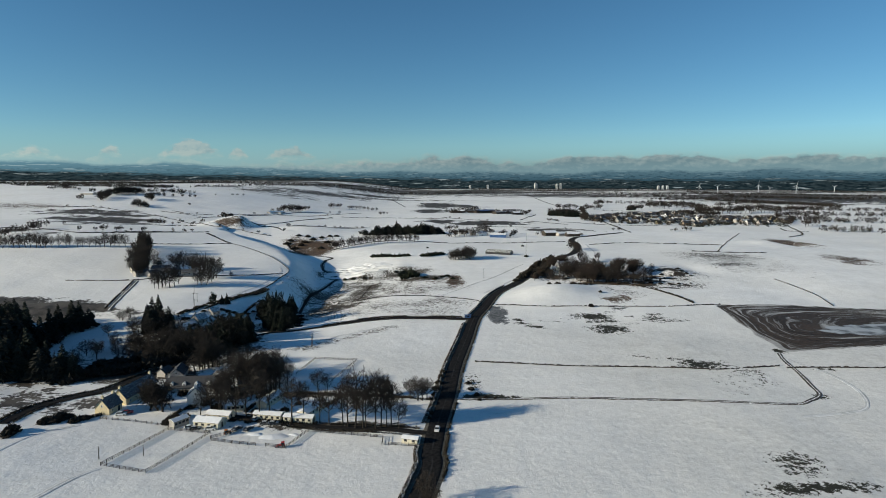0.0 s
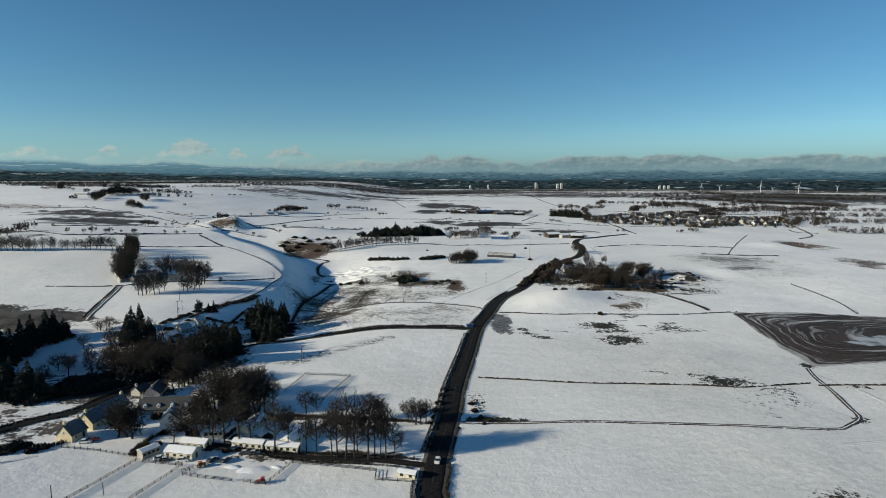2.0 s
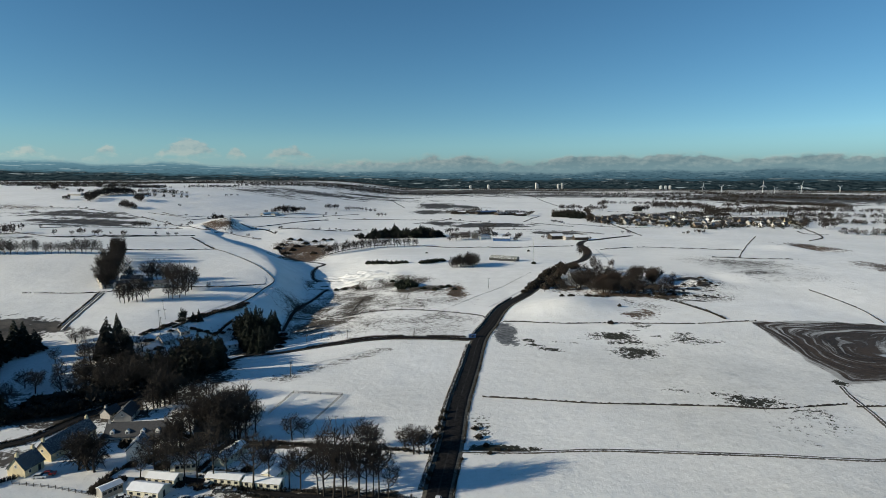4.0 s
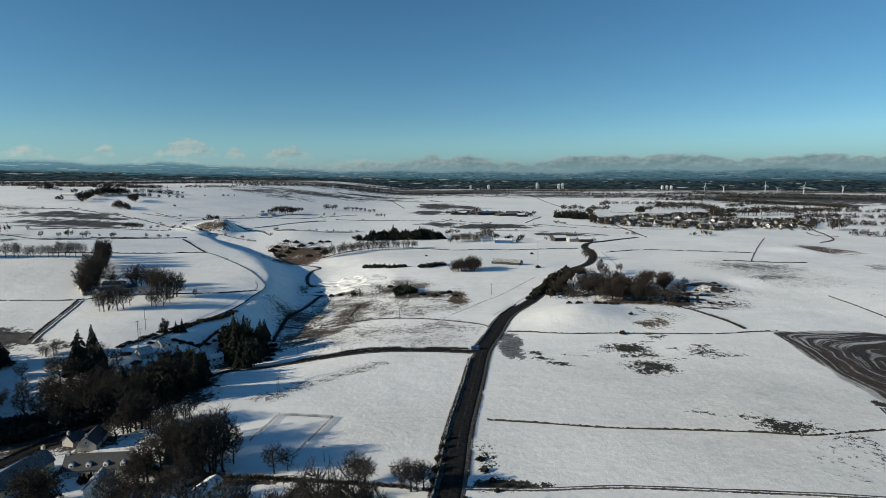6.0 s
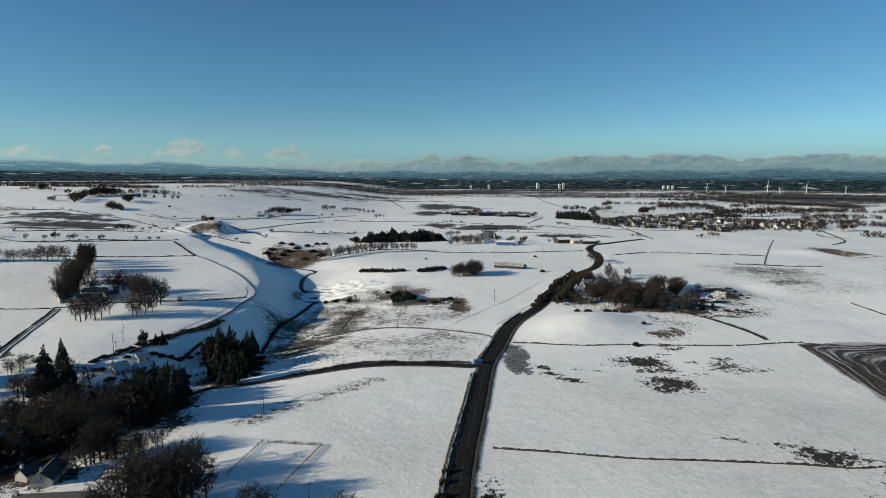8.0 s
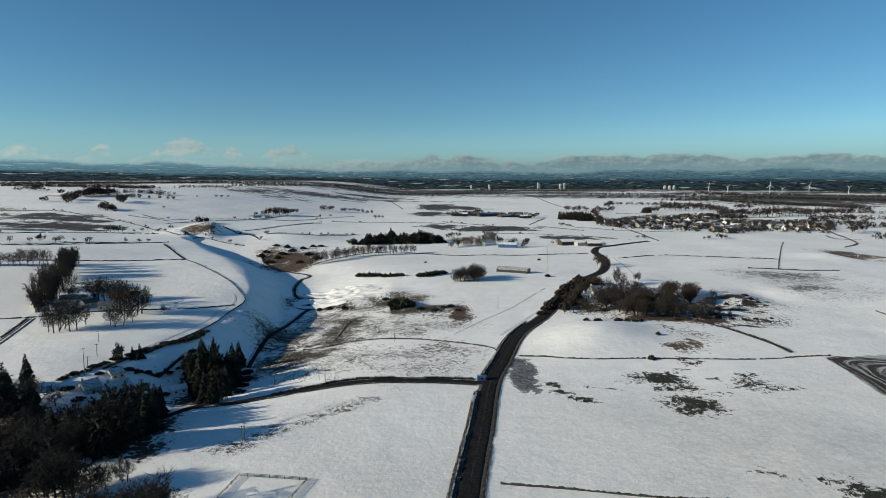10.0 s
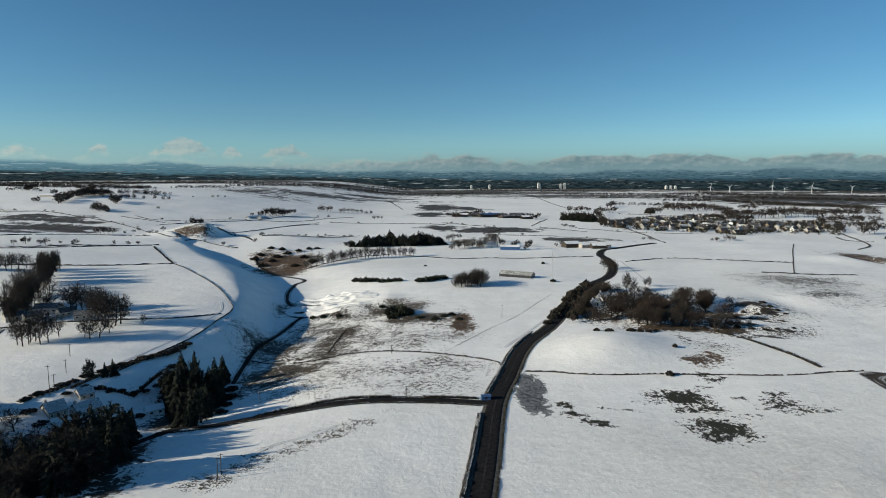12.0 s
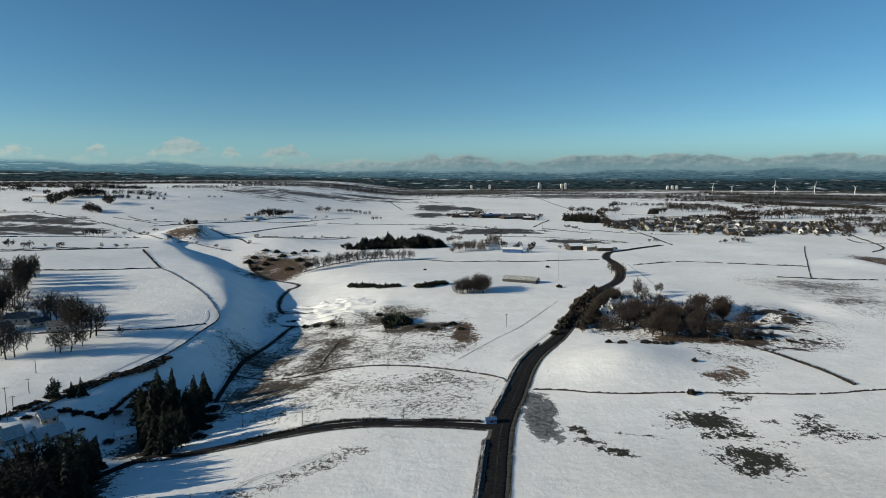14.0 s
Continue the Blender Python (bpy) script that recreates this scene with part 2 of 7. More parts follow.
def fbm(x, y, size, octaves=4, seed=0):
    """Smooth noise between -1 and 1."""
    total, amp, norm = np.zeros(np.shape(x)), 1.0, 0.0
    for o in range(octaves):
        u, v = x / size + 17.3 * o + seed, y / size - 9.1 * o + 3.7 * seed
        i, j = np.floor(u), np.floor(v)
        fu, fv = u - i, v - j
        fu, fv = fu * fu * (3 - 2 * fu), fv * fv * (3 - 2 * fv)

        def h(a, b):
            w = np.sin(a * 127.1 + b * 311.7 + seed) * 43758.5453
            return 2 * (w - np.floor(w)) - 1

        total = total + amp * ((h(i, j) * (1 - fu) + h(i + 1, j) * fu) * (1 - fv) + (h(i, j + 1) * (1 - fu) + h(i + 1, j + 1) * fu) * fv)
        norm, amp, size = norm + amp, amp * 0.55, size * 0.5
    return total / norm


SCARP = [(-205, 270), (-178, 330), (-158, 380), (-141, 425), (-127, 490), (-126, 560), (-146, 640), (-190, 725), (-255, 800), (-320, 880)]


def land(x, y):
    """Height of the ground."""
    x, y = np.asarray(x, float), np.asarray(y, float)
    d = beside(x, y, SCARP)
    z = 10.5 * ease(y, 330, 620) + 3 * ease(y, 700, 1500) + 22 * ease(y, 1800, 4800)
    z = z + 22 * ease(-x, 130, 700) * ease(y, 450, 1000) + 45 * ease(-x, 150, 1000) * ease(y, 850, 1750)
    belly = ease(y, 545, 640) * (1 - ease(y, 700, 840))
    z = z + 11.3 * ease(d, -25 + 17 * ease(y, 490, 560) - 6 * belly, 7 + 13 * ease(y, 490, 560) + 20 * belly) * ease(y, 300, 400) * (1 - ease(y, 820, 980))
    z = z - 8 * np.exp(-((d + 30) / 45) ** 2) * ease(y, 320, 420) * (1 - ease(y, 780, 900))
    z = z + 5 * bump(x, y, -30, 640, 110, 60) + 8 * bump(x, y, 90, 465, 36, 24, 20) + 4 * bump(x, y, 340, 730, 190, 130, 20)
    z = z + 5 * bump(x, y, 260, 330, 150, 90) - 2 * bump(x, y, -190, 300, 90, 60, -35) + 8 * bump(x, y, -400, 640, 160, 120)
    z = z + 12 * bump(x, y, -250, 950, 110, 60) + 2 * bump(x, y, 150, 620, 60, 60)
    z = z + 17 * bump(x, y, -342, 985, 46, 66, 15) * (1 - ease(x + 0.25 * (y - 960), -330, -300)) - 5 * bump(x, y, -275, 955, 34, 60, 15) + 2 * bump(x, y, 215, 560, 22, 24) - 2 * bump(x, y, 245, 570, 18, 24)
    z = z + 4 * bump(x, y, 425, 780, 30, 40) - 5 * bump(x, y, 462, 783, 20, 30) + 3 * bump(x, y, -70, 565, 18, 12) + 2.5 * bump(x, y, -45, 580, 14, 10)
    z = z + 1.5 * fbm(x, y, 24, 2, 4) * bump(x, y, -82, 588, 46, 42)
    z = z + 1.5 * bump(x, y, 214, 552, 12, 10, 35) - 2 * bump(x, y, 203, 540, 16, 12) + 1.2 * bump(x, y, 205, 506, 18, 6)
    z = z + 0.75 * fbm(x, y, 70, 3, 11) * ease(np.abs(x - 40), 30, 90) * ease(y, 100, 180)
    # unseen hill added to the west to keep sun off the dell
    z = z + 15 * bump(x, y, -285, 175, 55, 75)
    z = z + 7 * ease(-x, 50, 230) * (1 - ease(y, 170, 330))
    swell = np.sin(x / 37 + 1.3 * np.sin(y / 71)) * np.cos(y / 53 + 0.8 * np.sin(x / 90)) + 0.6 * np.sin(x / 19 + y / 31) * np.sin(y / 23 - x / 47)
    return z + 0.55 * swell * ease(np.abs(x), 25, 90) * ease(y, 80, 200)
# ---- the plan: places in metres ----

ROAD = [
    (-95, -230), (-40, 20), (-7, 169), (-4, 200), (-2, 224), (2, 255), (6, 295), (14, 349), (21, 396), (30, 427), (40, 460), (51, 485), (64, 507), (74, 529),
    (86, 560), (99, 589), (120, 627), (144, 668), (161, 710), (173, 755), (179, 795), (184, 842), (203, 892), (227, 914), (262, 944), (295, 973),
]

LANE = [
    (20, 396), (1, 399), (-17, 400), (-35, 400), (-50, 398), (-65, 394), (-77, 390), (-88, 386), (-99, 382), (-113, 379), (-128, 340), (-138, 308),
    (-149, 282), (-154, 262), (-163, 252), (-170, 237), (-169, 217),
]

DRIVE = [
    (-6, 215), (-18, 218), (-32, 220), (-45, 221), (-59, 225), (-71, 228), (-81, 230), (-91, 232), (-100, 230),
]

TRACK = [
    (3, 251), (26, 250), (54, 251), (78, 249), (113, 245), (148, 242), (158, 246), (167, 253), (170, 263), (174, 280), (177, 298), (181, 310),
]

STREAM = [
    (-221, 834), (-201, 788), (-168, 738), (-134, 704), (-134, 670), (-129, 626), (-119, 590), (-103, 566), (-104, 541), (-108, 506), (-111, 478),
    (-110, 453), (-108, 437),
]

FARM_LANE = [
    (-221, 383), (-226, 401), (-234, 429), (-244, 466),
]

TRACK_WALL = [
    (17, 304), (40, 300), (63, 295), (91, 292), (118, 288), (136, 285), (151, 287), (170, 290),
]

TRACK_WALL_EAST = [
    (172, 287), (188, 287), (219, 284),
]

PASTURE_WALL = [
    (39, 433), (53, 431), (65, 428), (83, 427), (103, 429), (128, 428), (153, 426), (173, 427), (191, 430), (206, 431),
]

HILL_WALL = [
    (192, 770), (212, 778), (255, 798), (297, 774), (356, 747),
]

CROSS_HEDGE = [
    (482, 959), (451, 908), (423, 861), (399, 820), (374, 777), (347, 731), (319, 682),
]

RIDGE_WALL = [
    (290, 683), (318, 676), (344, 672), (378, 674),
]

EAST_WALL = [
    (298, 525), (300, 494), (298, 461), (287, 427),
]

VALLEY_WALL = [
    (-155, 409), (-149, 427), (-144, 448), (-140, 469), (-138, 495), (-137, 519), (-144, 537), (-172, 581), (-213, 633), (-239, 664),
]

WEST_WALL = [
    (-452, 726), (-429, 738), (-393, 767), (-325, 801),
]

WEST_WALL_NEAR = [
    (-364, 617), (-344, 624), (-289, 641), (-239, 664),
]

WEST_WALL_FAR = [
    (-531, 825), (-504, 839), (-459, 912), (-380, 909),
]

UPLAND_WALL = [
    (-817, 1183), (-752, 1174), (-703, 1186), (-605, 1136), (-503, 1069), (-438, 1009), (-352, 896), (-320, 901), (-278, 884), (-256, 877),
]

UPLAND_WALL_FAR = [
    (-560, 1172), (-507, 1142), (-462, 1127),
]

FARM_WALL = [
    (-458, 1098), (-418, 1172), (-361, 1263), (-332, 1388), (-273, 1436),
]

WOOD_WALL = [
    (-149, 758), (-133, 778), (-119, 797), (-93, 829), (-56, 841), (-30, 828), (14, 809), (51, 814), (107, 814), (171, 822),
]

MOOR_WALL = [
    (-110, 470), (-84, 463), (-67, 464), (-55, 467), (-26, 466), (2, 459), (24, 449), (28, 443),
]

DITCH_SCRUB = [
    (-67, 475), (-66, 494), (-64, 517),
]

FARM_FENCE_WALL = [
    (-300, 464), (-267, 464), (-246, 468), (-225, 480), (-164, 493), (-140, 510),
]

CROFT_WALL = [
    (-579, 770), (-543, 783), (-447, 724), (-386, 754), (-321, 809),
]

FIELD_LINE = [
    (-364, 1003), (-317, 1074), (-280, 1193), (-237, 1267),
]

PLAIN_WALL = [
    (-228, 1327), (-95, 1331), (4, 1301),
]

PLAIN_WALL_FAR = [
    (455, 1685), (559, 1583), (649, 1493), (781, 1501),
]

VILLAGE_WALL = [
    (1297, 2815), (1021, 1912), (1134, 1689),
]

LANE_HEDGE = [
    (14, 401), (2, 402), (-17, 403), (-35, 403), (-49, 402), (-61, 398), (-71, 394), (-81, 389),
]

WOOD_HEDGE = [
    (163, 499), (172, 486), (180, 468), (186, 451), (188, 437),
]

WEST_HEDGE = [
    (-315, 785), (-289, 743), (-267, 709), (-241, 667),
]

PLAIN_HEDGE = [
    (-249, 954), (-201, 958), (-185, 1062), (-148, 1058),
]

VILLAGE_HEDGE = [
    (335, 1252), (327, 1163), (316, 1042), (310, 973),
]

FAR_HEDGE = [
    (463, 3207), (404, 2404), (379, 1902),
]

SLOPE_HEDGE = [
    (-161, 393), (-158, 406), (-155, 416),
]

DELL_HEDGE = [
    (-157, 393), (-150, 399), (-140, 403),
]

LAWN_HEDGE = [
    (-140, 404), (-139, 415), (-137, 427),
]

YARD_HEDGE = [
    (-107, 240), (-109, 236), (-110, 229),
]

GARDEN_HEDGE = [
    (-82, 252), (-79, 258), (-74, 262),
]

KENNEL_HEDGE = [
    (-74, 227), (-64, 225), (-50, 224),
]

PADDOCK_HEDGE = [
    (-110, 265), (-98, 264), (-86, 262), (-76, 259), (-63, 258), (-47, 256),
]

PADDOCK_EDGE = [
    (-47, 256), (-32, 254), (-16, 252), (-3, 249),
]

COURT_HEDGE = [
    (-82, 236), (-81, 243), (-79, 251), (-78, 257),
]

ORCHARD_HEDGE = [
    (-57, 227), (-53, 237), (-49, 245), (-45, 253),
]

PLAIN_LINE = [
    (168, 1278), (195, 1357), (230, 1465),
]

REED_LINE = [
    (177, 1237), (208, 1188), (242, 1148),
]

TOWN_LINE = [
    (-206, 2445), (-155, 2132), (-121, 1900),
]

RIDGE_HEDGE = [
    (601, 1050), (589, 1008), (613, 988),
]

HOLLOW_LINE = [
    (-394, 1137), (-315, 1022), (-247, 913),
]

MOOR_BANK = [
    (-1, 464), (12, 483), (22, 498), (34, 515), (47, 533), (64, 563), (80, 590),
]

FARM_LINE = [
    (-2, 1789), (72, 1875), (150, 1900),
]

BROOK_LINE = [
    (0, 1351), (100, 1210), (67, 1106), (186, 1056), (257, 991),
]

VILLAGE_LINE = [
    (242, 1206), (300, 1160), (336, 1127), (420, 1110),
]

EAST_LINE = [
    (526, 894), (570, 935), (604, 1000), (651, 1120),
]

MOSS_LINE = [
    (-549, 2504), (-380, 2700), (-172, 2938),
]

SLOPE_LINE = [
    (-543, 1189), (-481, 1152), (-372, 1258), (-300, 1300), (-209, 1512),
]

MOUND_LINE = [
    (-303, 1118), (-245, 1308),
]

POOL_LINE = [
    (-250, 960), (-190, 1010), (-135, 1080),
]

COTTAGE_HEDGE = [
    (-157, 222), (-152, 227), (-143, 226), (-138, 230),
]

RUSHES = [
    (104, 401, 15, 9, 1.05), (107, 388, 12, 5, 1.0), (105, 368, 11, 11, 1.1), (146, 390, 13, 9, 0.75), (147, 401, 8, 4, 0.7), (157, 383, 6, 3, 0.7),
    (129, 425, 9, 8, 0.7), (59, 376, 8, 4, 1.15), (63, 373, 5, 3, 1.1), (53, 384, 6, 4, 1.1), (50, 394, 4, 4, 1.05), (136, 480, 6, 9, 0.6),
    (134, 295, 11, 8, 0.9), (121, 303, 11, 4, 0.7), (105, 309, 9, 3, 0.65),
    (210, 560, 11, 3, 1.05), (219, 548, 5, 9, 1.1), (219, 536, 6, 5, 1.05), (194, 528, 11, 3, 1.1), (191, 511, 8, 3, 1.0), (208, 500, 13, 3, 1.0), (196, 489, 11, 2, 0.9), (-75, 549, 20, 4, 1.05), (-100, 557, 12, 4, 1.05), (-45, 541, 16, 4, 1.05), (-20, 528, 12, 4, 1.1), (-4, 524, 8, 5, 1.1), (-88, 470, 12, 4, 0.95), (-84, 448, 16, 5, 1.0),
    (176, 486, 9, 3, 0.9), (212, 521, 9, 3, 0.9), (172, 497, 6, 6, 1.0), (118, 412, 9, 3, 0.8), (90, 396, 14, 2, 0.6), (75, 389, 10, 2, 0.6), (118, 380, 16, 2, 0.55), (131, 399, 8, 2, 0.6),
]

RUSHES_NEAR = [
    (141, 266, 13, 10, 0.5), (121, 189, 9, 10, 0.66), (123, 173, 22, 4, 0.95), (106, 171, 15, 3, 0.6), (15, 276, 5, 15, 0.75), (19, 253, 11, 4, 1.5), (30, 252, 7, 2, 1.2), (166, 251, 3, 3, 0.9), (184, 313, 3, 4, 1.2), (150, 280, 8, 10, 0.55),
    (82, 198, 1, 3, 0.4), (189, 284, 8, 4, 0.7),
]

MOOR = [
    (-86, 451, 21, 14, 0.85), (-93, 439, 16, 14, 0.8), (-68, 458, 17, 7, 0.75), (-102, 578, 24, 20, 0.72), (-78, 553, 22, 10, 0.7),
    (-37, 558, 22, 20, 0.8), (-17, 531, 24, 10, 0.95), (-58, 547, 22, 11, 0.6), (-65, 502, 22, 47, 0.75), (-100, 491, 25, 26, 0.75),
    (-8, 428, 34, 32, 0.37), (299, 619, 46, 71, 0.42), (300, 649, 32, 21, 0.6), (294, 596, 25, 22, 0.6), (147, 467, 19, 13, 0.4),
    (-60, 435, 33, 30, 0.45), (-40, 496, 40, 26, 0.52), (-90, 520, 24, 26, 0.58), (-12, 442, 40, 22, 0.46), (0, 492, 22, 18, 0.45), (-75, 480, 30, 14, 0.6), (-84, 328, 9, 4, 0.45), (-78, 334, 8, 4, 0.55), (-71, 341, 8, 4, 0.58), (-65, 348, 8, 4, 0.6), (-59, 354, 8, 4, 0.6), (-53, 361, 8, 4, 0.58), (-47, 367, 7, 4, 0.55), (-41, 372, 7, 4, 0.5), (-35, 377, 6, 4, 0.45), (220, 549, 25, 33, 0.45), (203, 502, 30, 14, 0.5),
]

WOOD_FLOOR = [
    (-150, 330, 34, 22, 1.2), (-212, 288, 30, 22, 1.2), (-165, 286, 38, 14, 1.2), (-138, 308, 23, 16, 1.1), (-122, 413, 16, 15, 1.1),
    # strips by paddock hedge and drive: dark grass with hedge shadow painted in
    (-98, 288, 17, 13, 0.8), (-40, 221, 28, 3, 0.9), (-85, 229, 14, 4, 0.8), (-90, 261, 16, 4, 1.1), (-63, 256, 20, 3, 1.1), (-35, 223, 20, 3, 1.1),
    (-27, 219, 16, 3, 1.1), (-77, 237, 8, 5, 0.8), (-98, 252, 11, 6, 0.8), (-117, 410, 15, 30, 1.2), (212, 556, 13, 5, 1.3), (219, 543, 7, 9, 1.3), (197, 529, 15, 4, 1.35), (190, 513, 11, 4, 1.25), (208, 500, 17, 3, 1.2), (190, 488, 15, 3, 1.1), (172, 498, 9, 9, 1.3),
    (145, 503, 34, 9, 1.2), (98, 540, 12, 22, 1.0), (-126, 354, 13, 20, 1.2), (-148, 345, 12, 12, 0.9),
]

HEATH = [
    (1524, 2772, 519, 432, 1.1), (1231, 2950, 349, 220, 0.9), (1347, 2297, 289, 209, 1.0), (931, 3272, 309, 177, 0.8), (-178, 249, 28, 26, 0.8),
    (-268, 386, 58, 17, 1.35), (-310, 398, 40, 14, 1.3), (-511, 736, 69, 51, 0.6), (-637, 1088, 117, 56, 0.8), (-512, 973, 54, 52, 0.6), (-577, 957, 56, 86, 0.7),
    (-407, 2485, 494, 122, 0.7), (-580, 2312, 381, 112, 0.6), (-6, 1237, 41, 36, 1.1), (81, 1181, 77, 50, 1.3), (-18, 2052, 61, 187, 1.4),
    (68, 1976, 38, 103, 1.3), (-36, 1652, 42, 100, 1.2), (202, 1004, 49, 29, 0.9), (1755, 2822, 365, 635, 1.3),
]

BRACKEN = [
    (135, 447, 12, 12, 0.95), (11, 521, 8, 24, 1.1), (-3, 519, 15, 13, 0.6), (-183, 810, 33, 63, 1.3), (-163, 769, 21, 42, 1.25),
    (-207, 850, 27, 27, 0.8), (-335, 937, 29, 34, 1.0), (145, 540, 46, 40, 1.1), (152, 511, 28, 15, 1.1), (165, 500, 12, 8, 1.0), (471, 803, 25, 57, 1.0),
    (432, 626, 20, 32, 0.9), (-840, 1183, 97, 45, 0.7), (-332, 926, 24, 18, 0.8),
]

HEATH_FAR = [
    (-687, 1123, 40, 27, 1.2), (-586, 1077, 41, 20, 1.1), (-573, 995, 86, 43, 1.15), (-510, 958, 27, 28, 1.2), (-542, 909, 26, 45, 1.1),
    (-631, 2152, 139, 175, 0.75), (-476, 2392, 195, 110, 1.0), (-304, 2732, 172, 93, 1.1), (-490, 1975, 107, 105, 0.6), (-28, 2089, 51, 154, 1.3),
    (37, 1652, 42, 75, 1.0), (83, 1204, 49, 32, 1.3), (-6, 1225, 20, 35, 1.2), (167, 1026, 33, 21, 0.9), (-1448, 3526, 209, 1095, 0.9),
]

SLUSH = [
    (37, 404, 6, 20, 1.3), (43, 416, 3, 9, 1.1), (39, 424, 5, 6, 1.0), (41, 392, 4, 11, 0.9),
]

FAINT_A = [
    (179, 300), (186, 283), (188, 265), (185, 251), (177, 238), (166, 233), (145, 229),
]

FAINT_C = [
    (-152, 191), (-150, 208), (-140, 219),
]

FAINT_D = [
    (-120, 164), (-116, 177), (-112, 184),
]

FAINT_E = [
    (-71, 351), (-65, 359), (-57, 364), (-49, 370), (-45, 375),
]

FAINT_F = [
    (33, 470), (43, 488), (56, 510), (71, 535),
]

FAINT_H = [
    (189, 779), (179, 697), (172, 651), (165, 618),
]

PLOUGHED = [
    (202, 428), (229, 430), (257, 430), (285, 421), (319, 412), (366, 410), (281, 313), (247, 321), (217, 317), (186, 312), (189, 354),
]
# ---- where trees stand: metres, and their heights ----

DRIVE_TREES = [
    (-89, 231, 16.7), (-84, 231, 15.1), (-80, 231, 17.0), (-74, 229, 21.8), (-70, 230, 17.3), (-60, 225, 22.1), (-56, 228, 17.4), (-45, 224, 18.5),
    (-49, 226, 14.3), (-39, 222, 18.7), (-37, 221, 22.3), (-34, 220, 25.9), (-31, 220, 21.3), (-30, 221, 18.5), (-26, 219, 23.9), (-24, 220, 22.6),
    (-20, 220, 20.7), (-17, 219, 13.3), (-22, 221, 17.3),
]

FIELD_TREES = [
    (-57, 261, 11.9), (-53, 263, 9.8), (-28, 254, 13.0), (-30, 254, 11.5), (-26, 254, 12.0), (-14, 251, 11.3), (-11, 249, 13.3), (-9, 249, 11.7),
    (-7, 250, 10.2),
]

GARDEN_TREES = [
    (-100, 278, 15.5), (-93, 279, 18.0), (-88, 281, 18.5), (-84, 284, 17.0), (-80, 279, 16.0),
    (-125, 293, 15.3), (-122, 294, 16.5), (-121, 296, 18.5), (-119, 297, 17.9), (-116, 298, 15.9), (-95, 265, 18.7), (-92, 263, 20.8),
    (-87, 262, 23.4), (-85, 262, 22.3), (-82, 263, 22.9), (-79, 263, 21.1), (-76, 265, 18.4), (-73, 268, 15.7), (-96, 255, 16.0), (-95, 234, 18.5),
    (-92, 236, 17.1), (-99, 232, 10.3), (-113, 302, 10.3), (-110, 304, 9.7), (-104, 307, 11.0),
]

COTTAGE_TREES = [
    (-119, 235, 17.6), (-122, 239, 13.6), (-106, 224, 6.1), (-101, 255, 11.1), (-107, 221, 5.0), (-129, 247, 7.3),
]

WOOD_CONIFERS = [
    (-235, 308, 21.0), (-227, 303, 23.2), (-225, 309, 22.6), (-210, 278, 24.8), (-204, 285, 23.6), (-193, 280, 20.9), (-185, 279, 18.0),
    (-179, 278, 15.8), (-235, 325, 16.5), (-229, 328, 22.0), (-230, 339, 22.5), (-231, 348, 21.3), (-226, 353, 22.1), (-223, 356, 20.5),
    (-218, 357, 14.7), (-211, 273, 24.0), (-203, 275, 21.7), (-193, 274, 18.6), (-185, 273, 16.4),
]

DELL_CONIFERS = [
    (-182, 372, 17.0), (-187, 366, 12.0), (-174, 347, 25.9), (-165, 349, 20.5),
    (-146, 332, 20.1), (-143, 337, 18.1), (-123, 325, 20.0), (-120, 329, 21.5), (-119, 336, 19.8), (-118, 345, 18.7),
    (-115, 348, 14.5), (-137, 339, 16.6), 
    (-134, 353, 19.6), (-131, 357, 19.8), (-122, 351, 21.7), (-122, 361, 19.6), (-124, 371, 13.1), 
    (-129, 366, 20.3),
]

LANE_CONIFERS = [
    (-160, 404, 11.4), (-155, 408, 8.5), (-152, 410, 9.0), (-125, 409, 24.4), (-119, 403, 27.3), (-116, 407, 25.8), (-112, 410, 24.2),
    (-111, 423, 21.4), (-127, 423, 21.6), (-123, 426, 22.6), (-130, 414, 17.9), (-113, 438, 16.8), (-117, 392, 16.4), (-111, 386, 19.4),
    (-107, 385, 20.2), (-104, 388, 19.3), (-105, 397, 18.4), (-105, 409, 16.4), (-125, 403, 14.0), (-114, 420, 16.7), (-112, 426, 14.7),
    (-114, 403, 21.1), (-127, 413, 16.6), (-126, 422, 17.0),
]

DELL_TREES = [
    (-197, 318, 12.0), (-188, 312, 13.0), (-192, 300, 11.0), (-183, 322, 13.0), (-200, 345, 9.0), (-148, 324, 16.0), (-160, 336, 15.0), (-126, 330, 16.0), (-133, 345, 14.0), (-145, 360, 11.0),
    (-172, 323, 15.9), (-165, 319, 16.4), (-156, 314, 15.3), (-150, 316, 15.9),
    (-144, 317, 15.2), (-137, 318, 15.8), (-133, 322, 15.2), (-175, 311, 12.7), (-165, 306, 11.7), (-155, 302, 10.8), 
    (-222, 336, 9.0), (-193, 322, 8.0), (-186, 347, 12.0), (-181, 356, 14.0), (-176, 362, 13.0), (-170, 357, 14.0), (-163, 361, 11.0), (-158, 328, 15.0), (-150, 338, 14.0), (-146, 352, 13.0),
    (-138, 330, 15.0), (-130, 338, 15.0), (-128, 346, 14.0), (-136, 358, 12.0), (-174, 330, 14.0), (-168, 344, 14.0),
    (-160, 346, 13.5), (-151, 350, 12.5), (-141, 345, 15.0), (-168, 334, 13.0), (-203, 368, 9.8), (-200, 371, 9.1), (-173, 339, 16.5), (-180, 342, 15.2), (-155, 334, 16.0),
]

